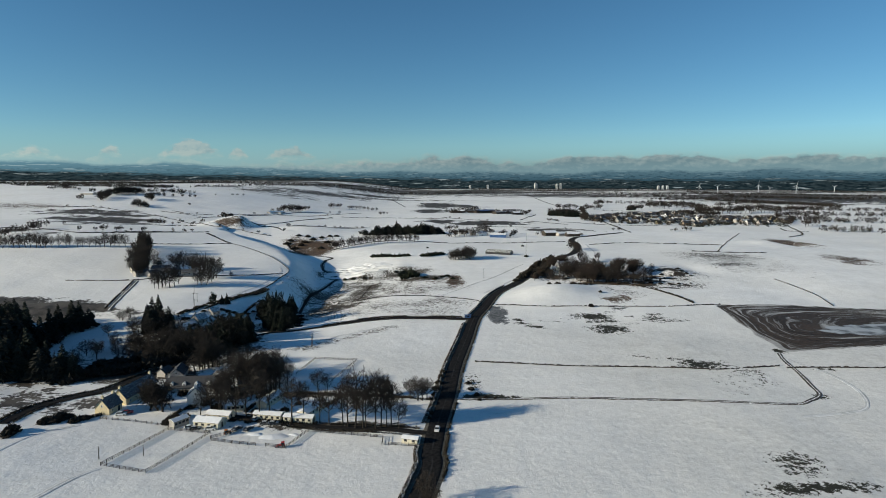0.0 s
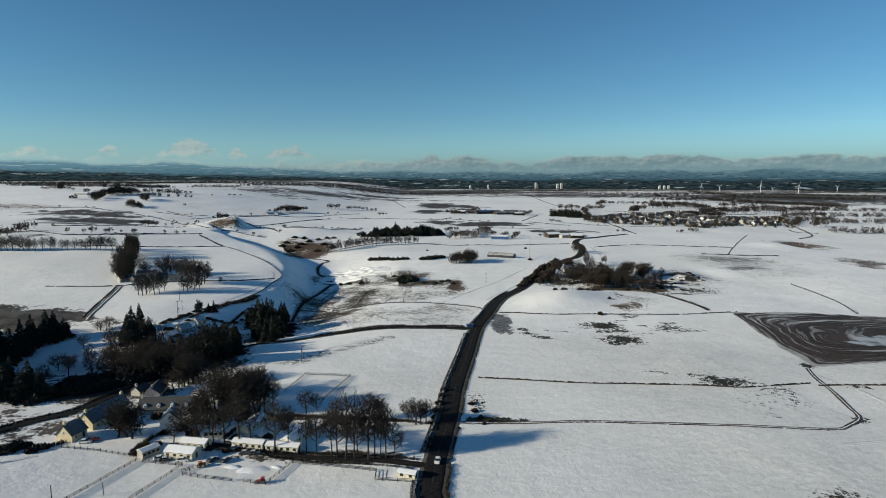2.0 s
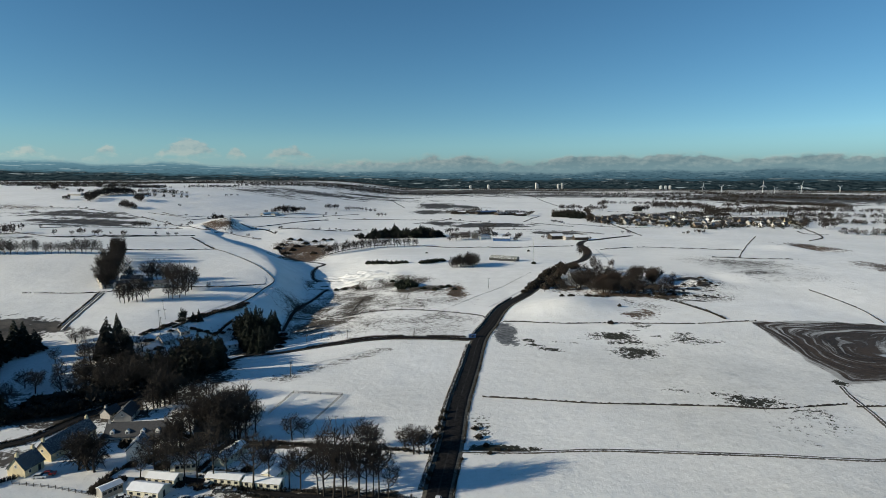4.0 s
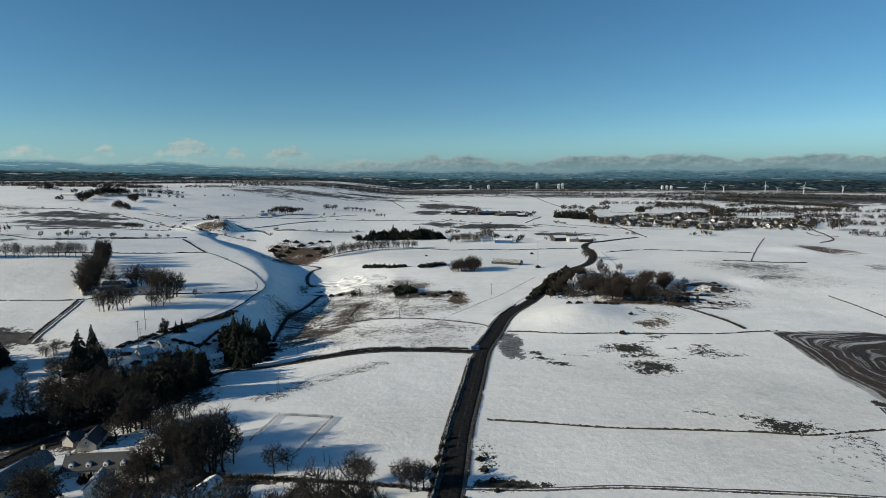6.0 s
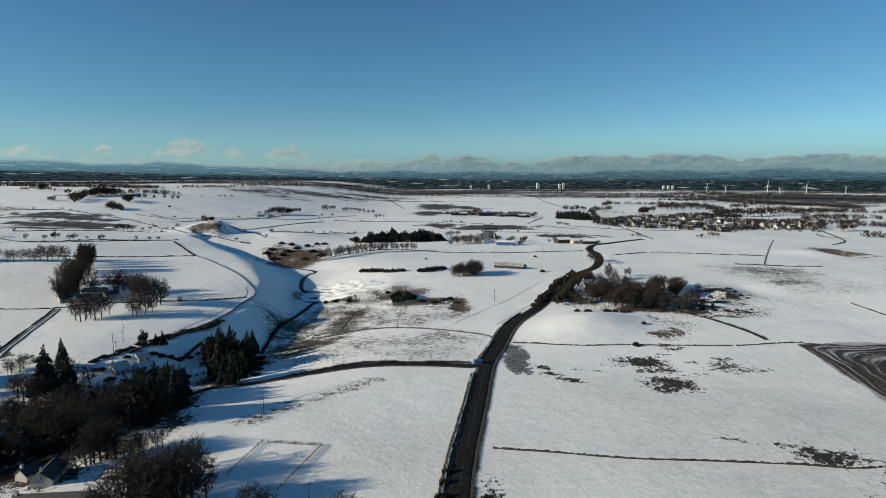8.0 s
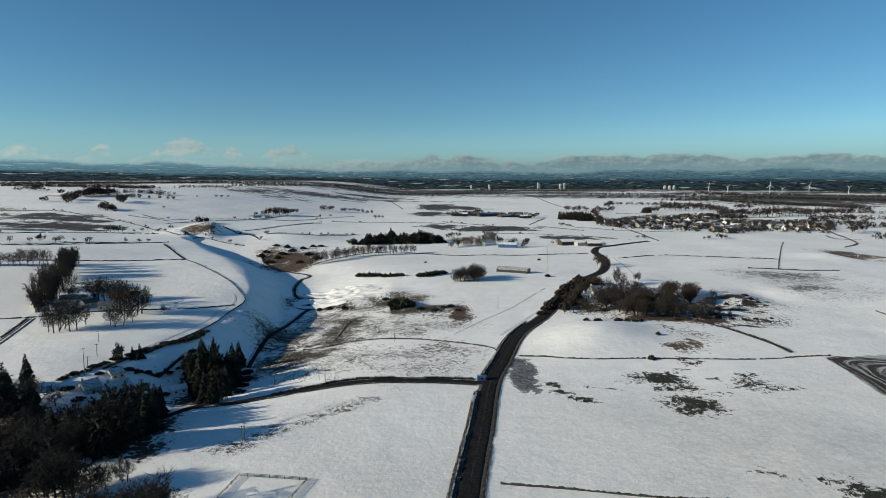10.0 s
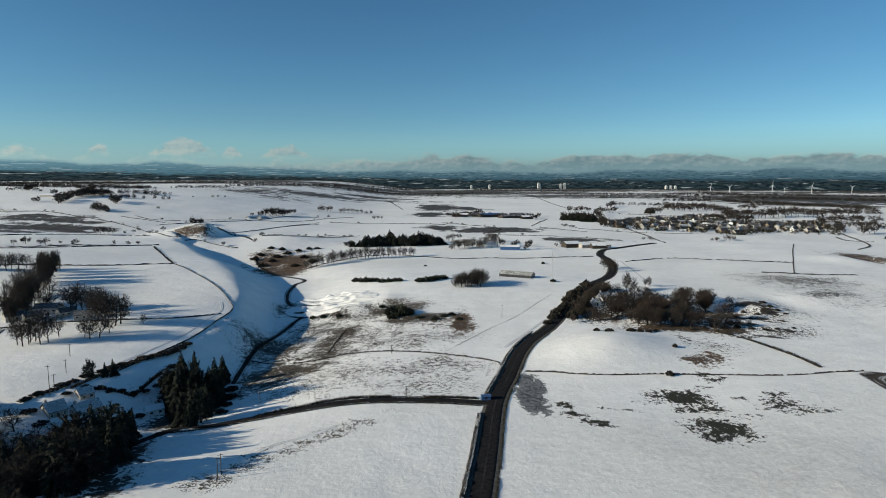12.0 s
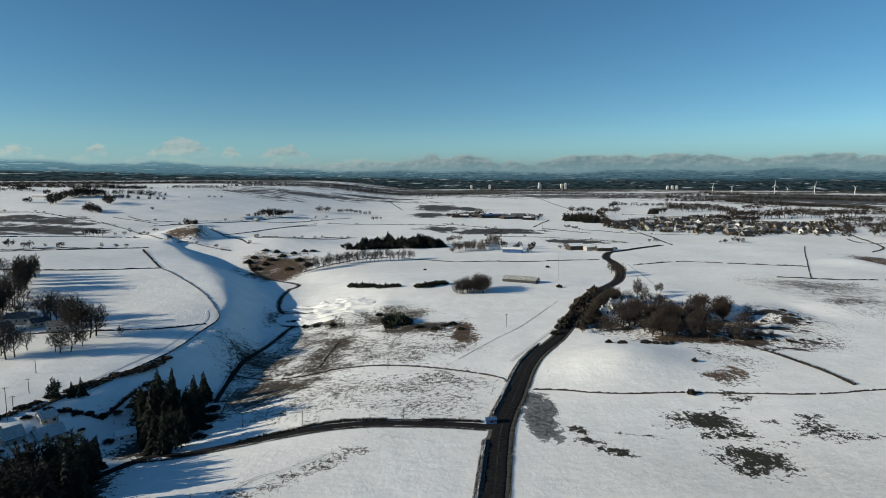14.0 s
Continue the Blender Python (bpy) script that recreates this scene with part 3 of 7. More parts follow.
DELL_SCRUB = [
    (-172, 380, 3.0), (-170, 385, 3.4), (-167, 389, 2.6), (-166, 394, 3.2), (-164, 399, 2.8), (-162, 406, 3.0), (-159, 412, 2.6), (-157, 416, 3.2), (-154, 420, 3.6), (-151, 425, 3.0),
    (-149, 430, 3.8), (-146, 434, 4.2), (-143, 439, 4.5), (-141, 444, 4.0), (-140, 450, 3.4), (-139, 457, 3.0), (-136, 432, 3.6), (-133, 428, 3.0), (-148, 399, 2.4), (-145, 402, 2.2),
    (-141, 404, 2.4), (-138, 409, 2.2), (-136, 415, 2.2), (-157, 396, 2.2), (-152, 398, 2.4), (-133, 393, 2.6), (-136, 388, 2.4), (-141, 383, 2.8), (-160, 388, 2.4), (-120, 432, 4.0),
    (-117, 440, 3.6), (-106, 430, 3.4), (-103, 420, 3.2), (-101, 410, 3.0), (-100, 400, 3.2), (-146, 388, 2.0), (-143, 393, 1.8), (-165, 372, 3.4), (-158, 368, 3.0), (-150, 372, 2.6), (-143, 374, 2.8),
]

DELL_THICKET = [
    (-176, 282, 5.3), (-173, 284, 6.0), (-169, 286, 6.0), (-165, 288, 5.9), (-161, 290, 5.9), (-158, 294, 6.0), (-154, 298, 6.0), (-151, 302, 6.0),
    (-147, 305, 6.1), (-143, 309, 5.4), (-140, 315, 5.5), (-178, 272, 4.5), (-177, 276, 4.6), (-136, 320, 5.5), (-132, 326, 5.6), (-129, 335, 6.4),
    (-177, 298, 6.9), (-171, 303, 6.9), (-163, 311, 7.0), (-156, 322, 7.1), (-147, 330, 7.1),
]

FARM_BELT = [
    (-251, 480, 19), (-254, 488, 22), (-250, 494, 20), (-259, 497, 23), (-263, 506, 24), (-258, 512, 20), (-267, 516, 24), (-272, 526, 25), (-268, 533, 22),
    (-277, 537, 25), (-281, 548, 24), (-286, 558, 25), (-283, 566, 22), (-291, 569, 24), (-296, 580, 24), (-301, 591, 23), (-306, 603, 22), (-311, 614, 20),
]

FARM_TREES = [
    (-246, 503, 14.6), (-244, 506, 14.1), (-229, 501, 20.2), (-228, 506, 22.5), (-223, 504, 21.3), (-217, 502, 20.1), (-209, 493, 22.7),
    (-201, 483, 23.3), (-195, 476, 23.9), (-190, 474, 23.7), (-187, 475, 24.7), (-186, 479, 20.9), (-218, 441, 16.2), (-214, 439, 18.0),
    (-212, 442, 19.0), (-207, 442, 19.9), (-205, 445, 19.0), (-206, 455, 14.5), (-191, 453, 12.4), (-187, 451, 14.2), (-184, 454, 15.2),
    (-183, 462, 13.5), (-174, 481, 6.9),
]

WEST_ROW = [
    (-477, 586, 17.0), (-468, 584, 14.9), (-465, 586, 16.9), (-459, 584, 18.0), (-452, 584, 17.2), (-447, 583, 17.4), (-442, 584, 15.7),
    (-437, 583, 14.7), (-431, 583, 16.5), (-427, 585, 18.0), (-421, 584, 17.2), (-416, 586, 16.8), (-412, 587, 18.2), (-405, 585, 16.9),
    (-402, 588, 18.9), (-397, 587, 14.8), (-398, 589, 14.1), (-392, 589, 14.3), (-387, 592, 15.3), (-381, 594, 14.5), (-377, 594, 14.8),
    (-370, 595, 12.7), (-364, 594, 14.0), (-359, 597, 12.4), (-354, 599, 13.6), (-348, 597, 13.9), (-345, 599, 15.3), (-339, 600, 15.5),
    (-338, 604, 14.1), (-334, 606, 15.5), (-328, 607, 16.7),
]

WEST_CLUMP = [
    (-493, 657, 14.1), (-506, 680, 13.4), (-517, 701, 13.0), (-522, 719, 14.1), (-517, 722, 11.2), (-513, 729, 12.6), (-521, 748, 14.2),
    (-526, 769, 10.6), (-536, 798, 11.5), (-520, 750, 15.7), (-528, 771, 14.3), (-507, 710, 13.4), (-461, 747, 8.4), (-446, 756, 7.6),
    (-443, 767, 8.5), (-420, 758, 8.3), (-389, 763, 7.4), (-368, 802, 5.1), (-353, 803, 5.0), (-345, 808, 5.1), (-410, 1145, 12.8),
    (-417, 1136, 10.4),
]

UPLAND_TREES = [
    (-801, 1432, 20.0), (-790, 1437, 21.4), (-786, 1451, 24.4), (-778, 1458, 24.4), (-770, 1465, 23.0), (-760, 1473, 21.6), (-755, 1490, 17.4),
    (-753, 1314, 19.6), (-779, 1374, 19.2), (-664, 1346, 18.0), (-645, 1249, 18.0), (-624, 1222, 14.0), (-617, 1227, 14.0), (-998, 1572, 19.7),
    (-786, 1382, 16.5), (-770, 1332, 21.3), (-778, 1362, 24.4), (-796, 1413, 19.7), (-800, 1444, 17.2), (-797, 1458, 23.1), (-795, 1475, 23.3),
    (-786, 1482, 20.4), (-777, 1489, 20.4), (-771, 1506, 17.7), (-677, 1364, 21.0), (-682, 1385, 18.6), (-646, 1236, 11.9), (-635, 1235, 16.6),
    (-625, 1232, 15.3), (-605, 1214, 11.5), (-993, 1572, 19.7), (-819, 1331, 10.8), (-813, 1334, 12.2), (-710, 1456, 11.2), (-702, 1463, 12.6),
    (-691, 1472, 11.2), (-671, 1474, 8.4), (-655, 1493, 8.5), (-637, 1493, 8.4), (-629, 1504, 8.4), (-871, 1473, 15.0), (-425, 1146, 13.2),
    (-417, 1144, 12.1), (-415, 1155, 10.2),
]

UPLAND_ROWS = [
    (-464, 933, 10.2), (-460, 936, 11.9), (-456, 938, 12.0), (-452, 941, 11.1), (-448, 944, 9.4), (-442, 768, 9.9), (-419, 765, 9.0),
    (-392, 773, 7.6), (-411, 777, 4.2), (-364, 796, 4.2), (-349, 798, 4.1), (-343, 807, 4.8), (-436, 952, 6.0), (-435, 973, 6.1), (-413, 1015, 8.1),
    (-402, 747, 4.0), (-561, 1311, 7.3), (-584, 1648, 7.6), (-577, 1665, 7.6), (-568, 1689, 7.7), (-611, 1595, 5.9),
]

MID_CLUMP = [
    (-375, 1358, 14.3), (-372, 1381, 18.1), (-362, 1379, 21.7), (-356, 1389, 23.0), (-349, 1397, 21.9), (-343, 1403, 18.3), (-344, 1467, 12.8),
    (-340, 1490, 11.7), (-384, 1332, 9.3), (-343, 1430, 15.0),
]

MID_TREES = [
    (-309, 1621, 17.0), (-303, 1631, 18.5), (-294, 1643, 17.2), (-288, 1652, 18.7), (-260, 1641, 14.3), (-253, 1654, 14.4), (-245, 1669, 16.0),
    (-236, 1682, 16.1), (-223, 1671, 16.0), (-209, 1655, 14.3), (-194, 1630, 12.7), (-183, 1637, 12.7), (-152, 1439, 11.0), (-144, 1440, 12.2),
    (-138, 1460, 9.9), (-252, 1442, 9.9), (-79, 2962, 13.3), (-53, 2963, 16.0), (-26, 2964, 13.3),
]

PLANTATION = [
    (-123, 912, 12.3), (-119, 909, 11.0), (-110, 912, 13.6), (-106, 912, 14.3), (-97, 918, 13.1), (-93, 920, 13.1), (-83, 926, 14.5),
    (-78, 935, 12.8), (-74, 937, 14.6), (-67, 930, 16.2), (-60, 937, 16.0), (-53, 934, 15.9), (-44, 935, 15.9), (-35, 941, 18.2), (-28, 943, 18.0),
    (-25, 946, 18.3), (-17, 945, 16.9), (-7, 953, 21.4), (-106, 935, 18.1), (-103, 943, 16.5), (-96, 948, 18.6), (-89, 952, 16.7), (-83, 959, 19.8),
    (-76, 961, 20.4), (-72, 959, 19.3), (-62, 961, 18.1), (-58, 967, 20.1), (-51, 960, 17.2), (-42, 972, 18.8), (-35, 964, 18.8), (-31, 971, 17.2),
    (-21, 972, 17.3), (-18, 972, 17.6), (-10, 979, 18.7),
]

WOOD_ROW = [
    (-145, 761, 13.5), (-140, 763, 14.6), (-139, 767, 14.0), (-135, 765, 13.9), (-133, 772, 16.1), (-131, 772, 12.4), (-124, 772, 16.5),
    (-122, 780, 14.7), (-120, 781, 16.9), (-118, 784, 13.7), (-115, 795, 14.9), (-112, 794, 15.7), (-112, 797, 13.6), (-109, 802, 15.3),
    (-105, 802, 17.3), (-102, 802, 14.1), (-98, 809, 15.8), (-94, 807, 14.4), (-89, 808, 17.3), (-86, 813, 17.5), (-81, 809, 13.5), (-77, 812, 14.8),
    (-73, 815, 17.0), (-70, 819, 14.5), (-64, 819, 14.3), (-60, 817, 15.4), (-57, 823, 12.4), (-51, 819, 12.6), (-47, 822, 12.0), (-45, 828, 14.7),
    (-40, 828, 12.9), (-36, 835, 12.8),
]

FAR_CONIFERS = [
    (264, 1464, 14.0), (262, 1427, 15.2), (264, 1425, 14.6), (274, 1438, 14.6), (274, 1423, 12.9), (277, 1414, 16.6), (281, 1413, 13.2),
    (282, 1408, 13.8), (290, 1417, 16.0), (292, 1403, 16.0), (290, 1381, 13.6), (296, 1389, 17.0), (296, 1381, 16.3), (304, 1389, 13.9),
    (303, 1372, 13.6), (315, 1388, 17.1), (284, 1519, 13.2), (292, 1517, 15.2), (292, 1496, 12.5), (298, 1500, 13.6), (310, 1531, 15.0),
    (307, 1494, 16.1), (311, 1485, 13.3), (324, 1518, 13.3), (321, 1492, 16.0), (332, 1505, 15.1), (532, 1699, 13.9), (542, 1699, 15.5),
    (549, 1698, 14.0), (566, 1489, 13.7), (580, 1423, 13.2),
]

GARDEN_SHRUBS = [
    (-108, 224, 3.6), (-107, 227, 3.6), (-104, 230, 2.6), (-95, 239, 3.7), (-84, 227, 2.5), (-77, 225, 2.2), (-90, 254, 3.8), (-76, 245, 2.6),
    (-66, 237, 2.3), (-62, 245, 2.6), (-149, 226, 3.3), (-152, 221, 3.8), (-159, 209, 4.2), (-158, 205, 3.7), (-144, 222, 2.7), (-142, 225, 3.2),
    (-154, 220, 3.3), (-151, 224, 4.4), (-106, 240, 2.7), (-101, 244, 3.2), (-116, 255, 4.0), (-126, 262, 3.5),
]

HUMMOCK_SHRUBS = [
    (192, 533, 4.8), (203, 543, 4.1), (200, 528, 4.0), (225, 561, 5.3), (224, 550, 5.1), (226, 543, 5.1), (228, 537, 3.4), (181, 507, 4.5),
    (188, 503, 4.5), (195, 501, 3.8), (203, 502, 3.8), (214, 504, 3.1), (181, 515, 5.3), (172, 506, 5.9), (167, 508, 5.9), (159, 504, 5.1),
    (151, 501, 4.3), (210, 538, 3.7),
]

SCRUB = [
    (-218, 824, 6.6), (-200, 794, 5.7), (-196, 813, 5.2), (-195, 832, 5.3), (-188, 850, 5.4), (-179, 869, 4.8), (-218, 843, 5.4), (-146, 798, 6.2),
    (-163, 784, 4.9), (-162, 827, 5.2), (-200, 871, 4.9), (-215, 877, 4.2), (-170, 886, 4.2), (-161, 891, 4.2),
]

GORSE_BUSHES = [
    (-77, 653, 3.8), (-72, 649, 3.7), (-67, 645, 4.2), (-62, 642, 4.1), (-58, 641, 3.7), (-52, 635, 3.2), (-47, 634, 3.6), (-42, 635, 3.6),
    (-38, 634, 3.1), (-21, 630, 3.6), (-16, 632, 4.5), (-12, 634, 4.5), (-8, 639, 4.1), (-2, 645, 4.1), (-35, 542, 5.1), (-33, 545, 6.6),
    (-29, 541, 6.5), (-26, 539, 4.3), (-35, 534, 3.6), (-45, 562, 2.3), (4, 537, 2.5), (-1, 533, 2.1), (9, 526, 2.1), (-7, 527, 2.1),
    (-17, 531, 2.1), (91, 640, 2.8), (-20, 751, 1.7), (104, 767, 2.3), (-93, 554, 2.3), (-85, 553, 2.3), (-74, 550, 2.3),
]

KNOLL_BUSH = [
    (10, 615, 9.5), (13, 612, 12.8), (17, 612, 15.4), (20, 615, 17.2), (24, 617, 18.2), (27, 621, 17.5), (32, 632, 15.2), (15, 621, 13.1),
    (23, 626, 15.9),
]

MID_FARM_TREES = [
    (13, 906, 14.1), (18, 917, 12.9), (30, 929, 13.1), (37, 917, 14.3), (45, 917, 15.8), (51, 916, 17.2), (58, 933, 19.1), (65, 960, 19.8),
    (73, 988, 14.2), (9, 889, 9.7), (40, 961, 12.1), (107, 899, 12.7), (102, 889, 8.4), (77, 910, 7.1), (162, 963, 4.7),
]

WOOD = [
    (159, 513, 15.9), (141, 582, 14.0), (150, 576, 11.8), (180, 524, 14.7), (127, 506, 17.6), (176, 541, 13.6), (173, 569, 14.8), (119, 520, 12.7),
    (148, 510, 13.8), (165, 509, 12.6), (178, 573, 14.6), (148, 561, 13.0), (175, 547, 11.7), (162, 538, 18.8), (130, 561, 15.6), (145, 537, 14.6),
    (99, 525, 13.0), (177, 544, 16.5), (126, 510, 15.6), (120, 531, 17.1), (160, 537, 14.8), (168, 565, 15.4), (158, 544, 15.4), (125, 558, 15.5),
    (130, 527, 16.7), (165, 502, 17.1), (181, 560, 15.5), (176, 541, 14.0), (130, 505, 14.1), (152, 580, 14.0), (142, 506, 18.2), (120, 509, 13.0),
    (182, 559, 13.8),
]

WOOD_MORE = [
    (105, 528, 17.9), (118, 550, 15.1), (142, 533, 13.7), (181, 550, 13.9), (124, 600, 13.0), (122, 513, 17.8), (144, 540, 17.8), (178, 545, 15.8),
    (135, 535, 17.9), (139, 524, 17.5), (119, 598, 12.5), (131, 572, 11.5), (121, 541, 19.1), (137, 553, 13.1), (150, 516, 18.8), (130, 528, 14.9),
    (180, 554, 16.5), (138, 521, 16.2), (131, 545, 13.6), (110, 554, 16.7), (188, 570, 15.0), (141, 530, 17.7), (144, 532, 16.4), (161, 554, 14.2),
    (168, 558, 16.8), (151, 505, 14.0), (146, 556, 11.3), (114, 578, 16.5), (115, 537, 14.3), (120, 580, 15.3), (143, 533, 16.0), (128, 547, 19.8),
    (117, 533, 14.5),
]

WOOD_EDGE = [
    (156, 721, 14.3), (158, 714, 15.3), (159, 700, 13.9), (140, 598, 16.6), (143, 597, 14.9), (129, 585, 12.6), (163, 614, 9.2), (161, 618, 7.4),
    (103, 564, 11.9), (94, 547, 11.4), (88, 535, 9.5), (108, 574, 13.0), (81, 517, 7.0), (103, 574, 9.7), (119, 602, 9.5), (99, 535, 8.9),
    (176, 507, 7.4), (180, 505, 7.4), (189, 509, 5.3), (187, 528, 9.5), (196, 550, 10.0), (214, 538, 5.8),
]

ROAD_BUSHES = [
    (70, 527, 5.7), (73, 534, 6.5), (78, 544, 6.7), (83, 554, 6.9), (89, 570, 7.2), (96, 584, 7.4), (104, 601, 6.9), (114, 621, 7.2), (83, 529, 7.2),
    (89, 541, 8.2), (95, 556, 9.3), (102, 570, 8.8), (112, 588, 8.4), (121, 605, 7.9), (90, 493, 2.6), (95, 488, 2.9), (97, 488, 2.9),
    (109, 490, 3.0), (111, 491, 3.0), (115, 490, 3.0), (120, 490, 3.0), (125, 493, 2.4), (109, 428, 3.4), (125, 463, 2.5), (65, 516, 4.1),
]

ROADSIDE_NEAR = [
    (-3, 262, 4.8), (-2, 270, 4.9), (-1, 279, 4.5), (0, 286, 4.6), (-4, 255, 3.6), (13, 262, 3.7), (15, 255, 3.1), (19, 252, 2.6), (23, 251, 2.1),
    (12, 270, 3.3), (16, 249, 2.6), (-5, 234, 3.4), (-6, 229, 3.3), (6, 245, 2.0), (-5, 166, 12.1), (-3, 162, 10.8),
]

BELTS = [
    (-2300, 2700, -1000, 2950, 110, 3), (-1000, 2950, 150, 3400, 90, 2), (-3000, 3300, -2300, 3900, 60, 2), (-2300, 3900, -1200, 4500, 70, 2), (-1200, 4400, 200, 4650, 80, 2), (-1900, 2600, -1200, 2500, 40, 1), (200, 4650, 1500, 4400, 80, 2), (1500, 4400, 2900, 3600, 80, 2),
    (1100, 2750, 2150, 2650, 60, 1), (1000, 1720, 1300, 1600, 30, 1), (760, 1230, 900, 1180, 18, 1), (880, 1420, 1120, 1380, 26, 1), (600, 2250, 900, 2050, 26, 1), (640, 1010, 720, 960, 10, 1),
    (698, 2834, 1106, 2969, 40, 1), (908, 2583, 1251, 2580, 36, 1), (1110, 2477, 1301, 1913, 70, 2), (1376, 2975, 1796, 2484, 60, 2),
    (803, 3353, 1666, 3267, 60, 2), (1666, 3267, 2162, 2957, 50, 2), (146, 3546, 814, 3277, 40, 1), (-427, 3271, -184, 4524, 24, 1),
    (-1546, 2143, -942, 1684, 40, 2), (-942, 1684, -831, 1805, 26, 2), (-784, 1579, -671, 1595, 18, 1), (-845, 2004, -765, 2261, 20, 1),
    (-828, 2435, -500, 3812, 50, 2), (-500, 3812, 287, 5600, 40, 2), (220, 4349, 932, 3864, 44, 2),
]

FARM_COVER = [
    (20, 1540, 11), (32, 1530, 9), (60, 1520, 10), (70, 1528, 8), (88, 1525, 10), (128, 1515, 9), (140, 1525, 11), (160, 1470, 9), (170, 1460, 8), (195, 1462, 10), (205, 1470, 9),
    (215, 1500, 11), (10, 1560, 10), (228, 1560, 9), (96, 1580, 11), (112, 1585, 10), (6, 1000, 9), (12, 1010, 10), (22, 1020, 9), (78, 938, 9), (92, 925, 7), (98, 945, 8), (112, 935, 8),
    (33, 905, 12), (26, 912, 11), (19, 902, 10), (70, 925, 12), (120, 960, 7), (158, 940, 6), (150, 935, 5), (196, 905, 5), (212, 905, 6), (180, 945, 6),
]

PLAIN_TREES_A = [
    (716, 1514, 19.2), (722, 1503, 17.8), (726, 1498, 16.8), (734, 1497, 21.9), (748, 1500, 19.9), (773, 1533, 19.3), (780, 1548, 21.8),
    (795, 1552, 22.6), (813, 1568, 21.5), (794, 1521, 19.2), (832, 1562, 23.7), (832, 1545, 21.5), (844, 1554, 23.9), (839, 1522, 22.4),
    (848, 1523, 18.3), (884, 1564, 18.5), (852, 1511, 20.4), (869, 1522, 17.2), (886, 1529, 15.8), (921, 1569, 21.1), (920, 1549, 19.3),
    (927, 1544, 20.6), (956, 1569, 20.1), (974, 1572, 20.9), (996, 1585, 17.4), (1010, 1591, 18.8), (755, 1336, 17.8), (744, 1311, 12.9),
    (761, 1317, 15.8), (790, 1346, 16.9), (799, 1345, 14.4), (819, 1364, 16.4), (819, 1348, 15.2),
]

PLAIN_TREES_B = [
    (824, 1341, 13.8), (840, 1349, 18.1), (745, 1232, 10.7), (760, 1235, 13.8), (778, 1248, 10.8), (782, 1240, 10.9), (788, 1235, 12.8),
    (812, 1259, 12.4), (262, 1443, 13.9), (264, 1448, 17.8), (273, 1448, 14.3), (286, 1465, 14.0), (287, 1449, 15.2), (287, 1437, 13.8),
    (292, 1419, 16.8), (302, 1435, 16.4), (295, 1398, 17.3), (302, 1398, 15.0), (317, 1424, 15.7), (319, 1401, 13.9), (344, 1777, 15.4),
    (353, 1795, 15.7), (364, 1780, 13.6), (370, 1777, 13.4), (392, 1835, 14.7), (391, 1824, 12.8), (401, 1814, 13.8), (403, 1790, 11.8),
    (424, 1749, 16.6), (426, 1736, 12.9), (440, 1760, 13.1), (446, 1739, 13.3), (456, 1743, 17.2),
]

PLAIN_TREES_C = [
    (477, 1793, 13.9), (522, 1661, 13.7), (543, 1705, 16.5), (556, 1718, 15.1), (555, 1703, 15.1), (565, 1709, 14.1), (575, 1718, 17.5),
    (658, 1887, 18.1), (680, 1916, 17.7), (692, 1918, 15.6), (703, 1919, 20.0), (714, 1908, 16.2), (752, 1923, 19.7), (735, 1862, 21.3),
    (736, 1855, 17.4), (757, 1879, 21.4), (755, 1864, 21.3), (733, 1797, 17.6), (764, 1836, 18.4), (760, 1815, 20.4), (736, 1745, 17.6),
    (730, 1722, 18.0), (758, 1762, 18.0), (750, 1729, 17.2), (753, 1718, 17.3), (747, 1694, 17.7), (573, 1422, 13.6), (575, 1408, 16.2),
    (577, 1406, 15.0), (598, 1435, 14.1), (595, 1417, 14.4), (601, 1412, 15.2), (621, 1433, 17.9),
]

PLAIN_TREES_D = [
    (598, 1380, 14.1), (619, 1406, 16.0), (612, 1378, 16.2), (627, 1399, 15.2), (620, 1370, 14.6), (638, 1395, 16.3), (638, 1381, 14.4),
    (653, 1404, 13.2), (884, 1912, 13.8), (906, 1933, 15.3), (891, 1886, 16.1), (936, 1940, 14.4), (939, 1931, 12.6), (714, 2117, 12.7),
    (748, 2154, 15.8), (762, 2162, 14.5), (760, 2111, 14.1), (782, 2121, 14.7), (793, 2111, 13.4), (813, 2118, 11.9), (818, 2094, 14.0),
    (661, 1242, 11.1), (678, 1260, 10.2), (698, 1272, 11.1), (720, 1295, 9.7), (718, 1280, 10.3), (746, 1311, 12.1), (1187, 1907, 15.3),
    (1182, 1884, 13.7), (1176, 1853, 16.1), (1197, 1864, 15.1), (1147, 1780, 14.2), (1186, 1816, 16.1),
]

PLAIN_TREES_E = [
    (1137, 1726, 15.7), (1155, 1729, 14.5), (306, 1262, 7.4), (316, 1269, 7.4), (324, 1275, 7.9), (328, 1257, 7.9), (331, 1243, 7.8),
    (292, 1011, 4.8), (304, 1022, 4.9), (303, 1008, 5.0), (414, 1011, 7.4), (413, 999, 7.6), (422, 1005, 6.5), (387, 998, 4.6), (393, 997, 5.0),
    (397, 1005, 5.3), (671, 1092, 12.9), (690, 1114, 14.2), (700, 1117, 13.8), (709, 1118, 12.2), (910, 2490, 10.2), (939, 2509, 10.1),
    (964, 2542, 13.2), (969, 2496, 10.1), (969, 2455, 12.6), (989, 2442, 12.1), (1041, 2510, 11.0), (1041, 2472, 13.0), (1011, 2090, 11.6),
    (1033, 2085, 10.4), (1085, 2155, 12.1), (1094, 2143, 10.8), (1091, 2117, 10.7),
]

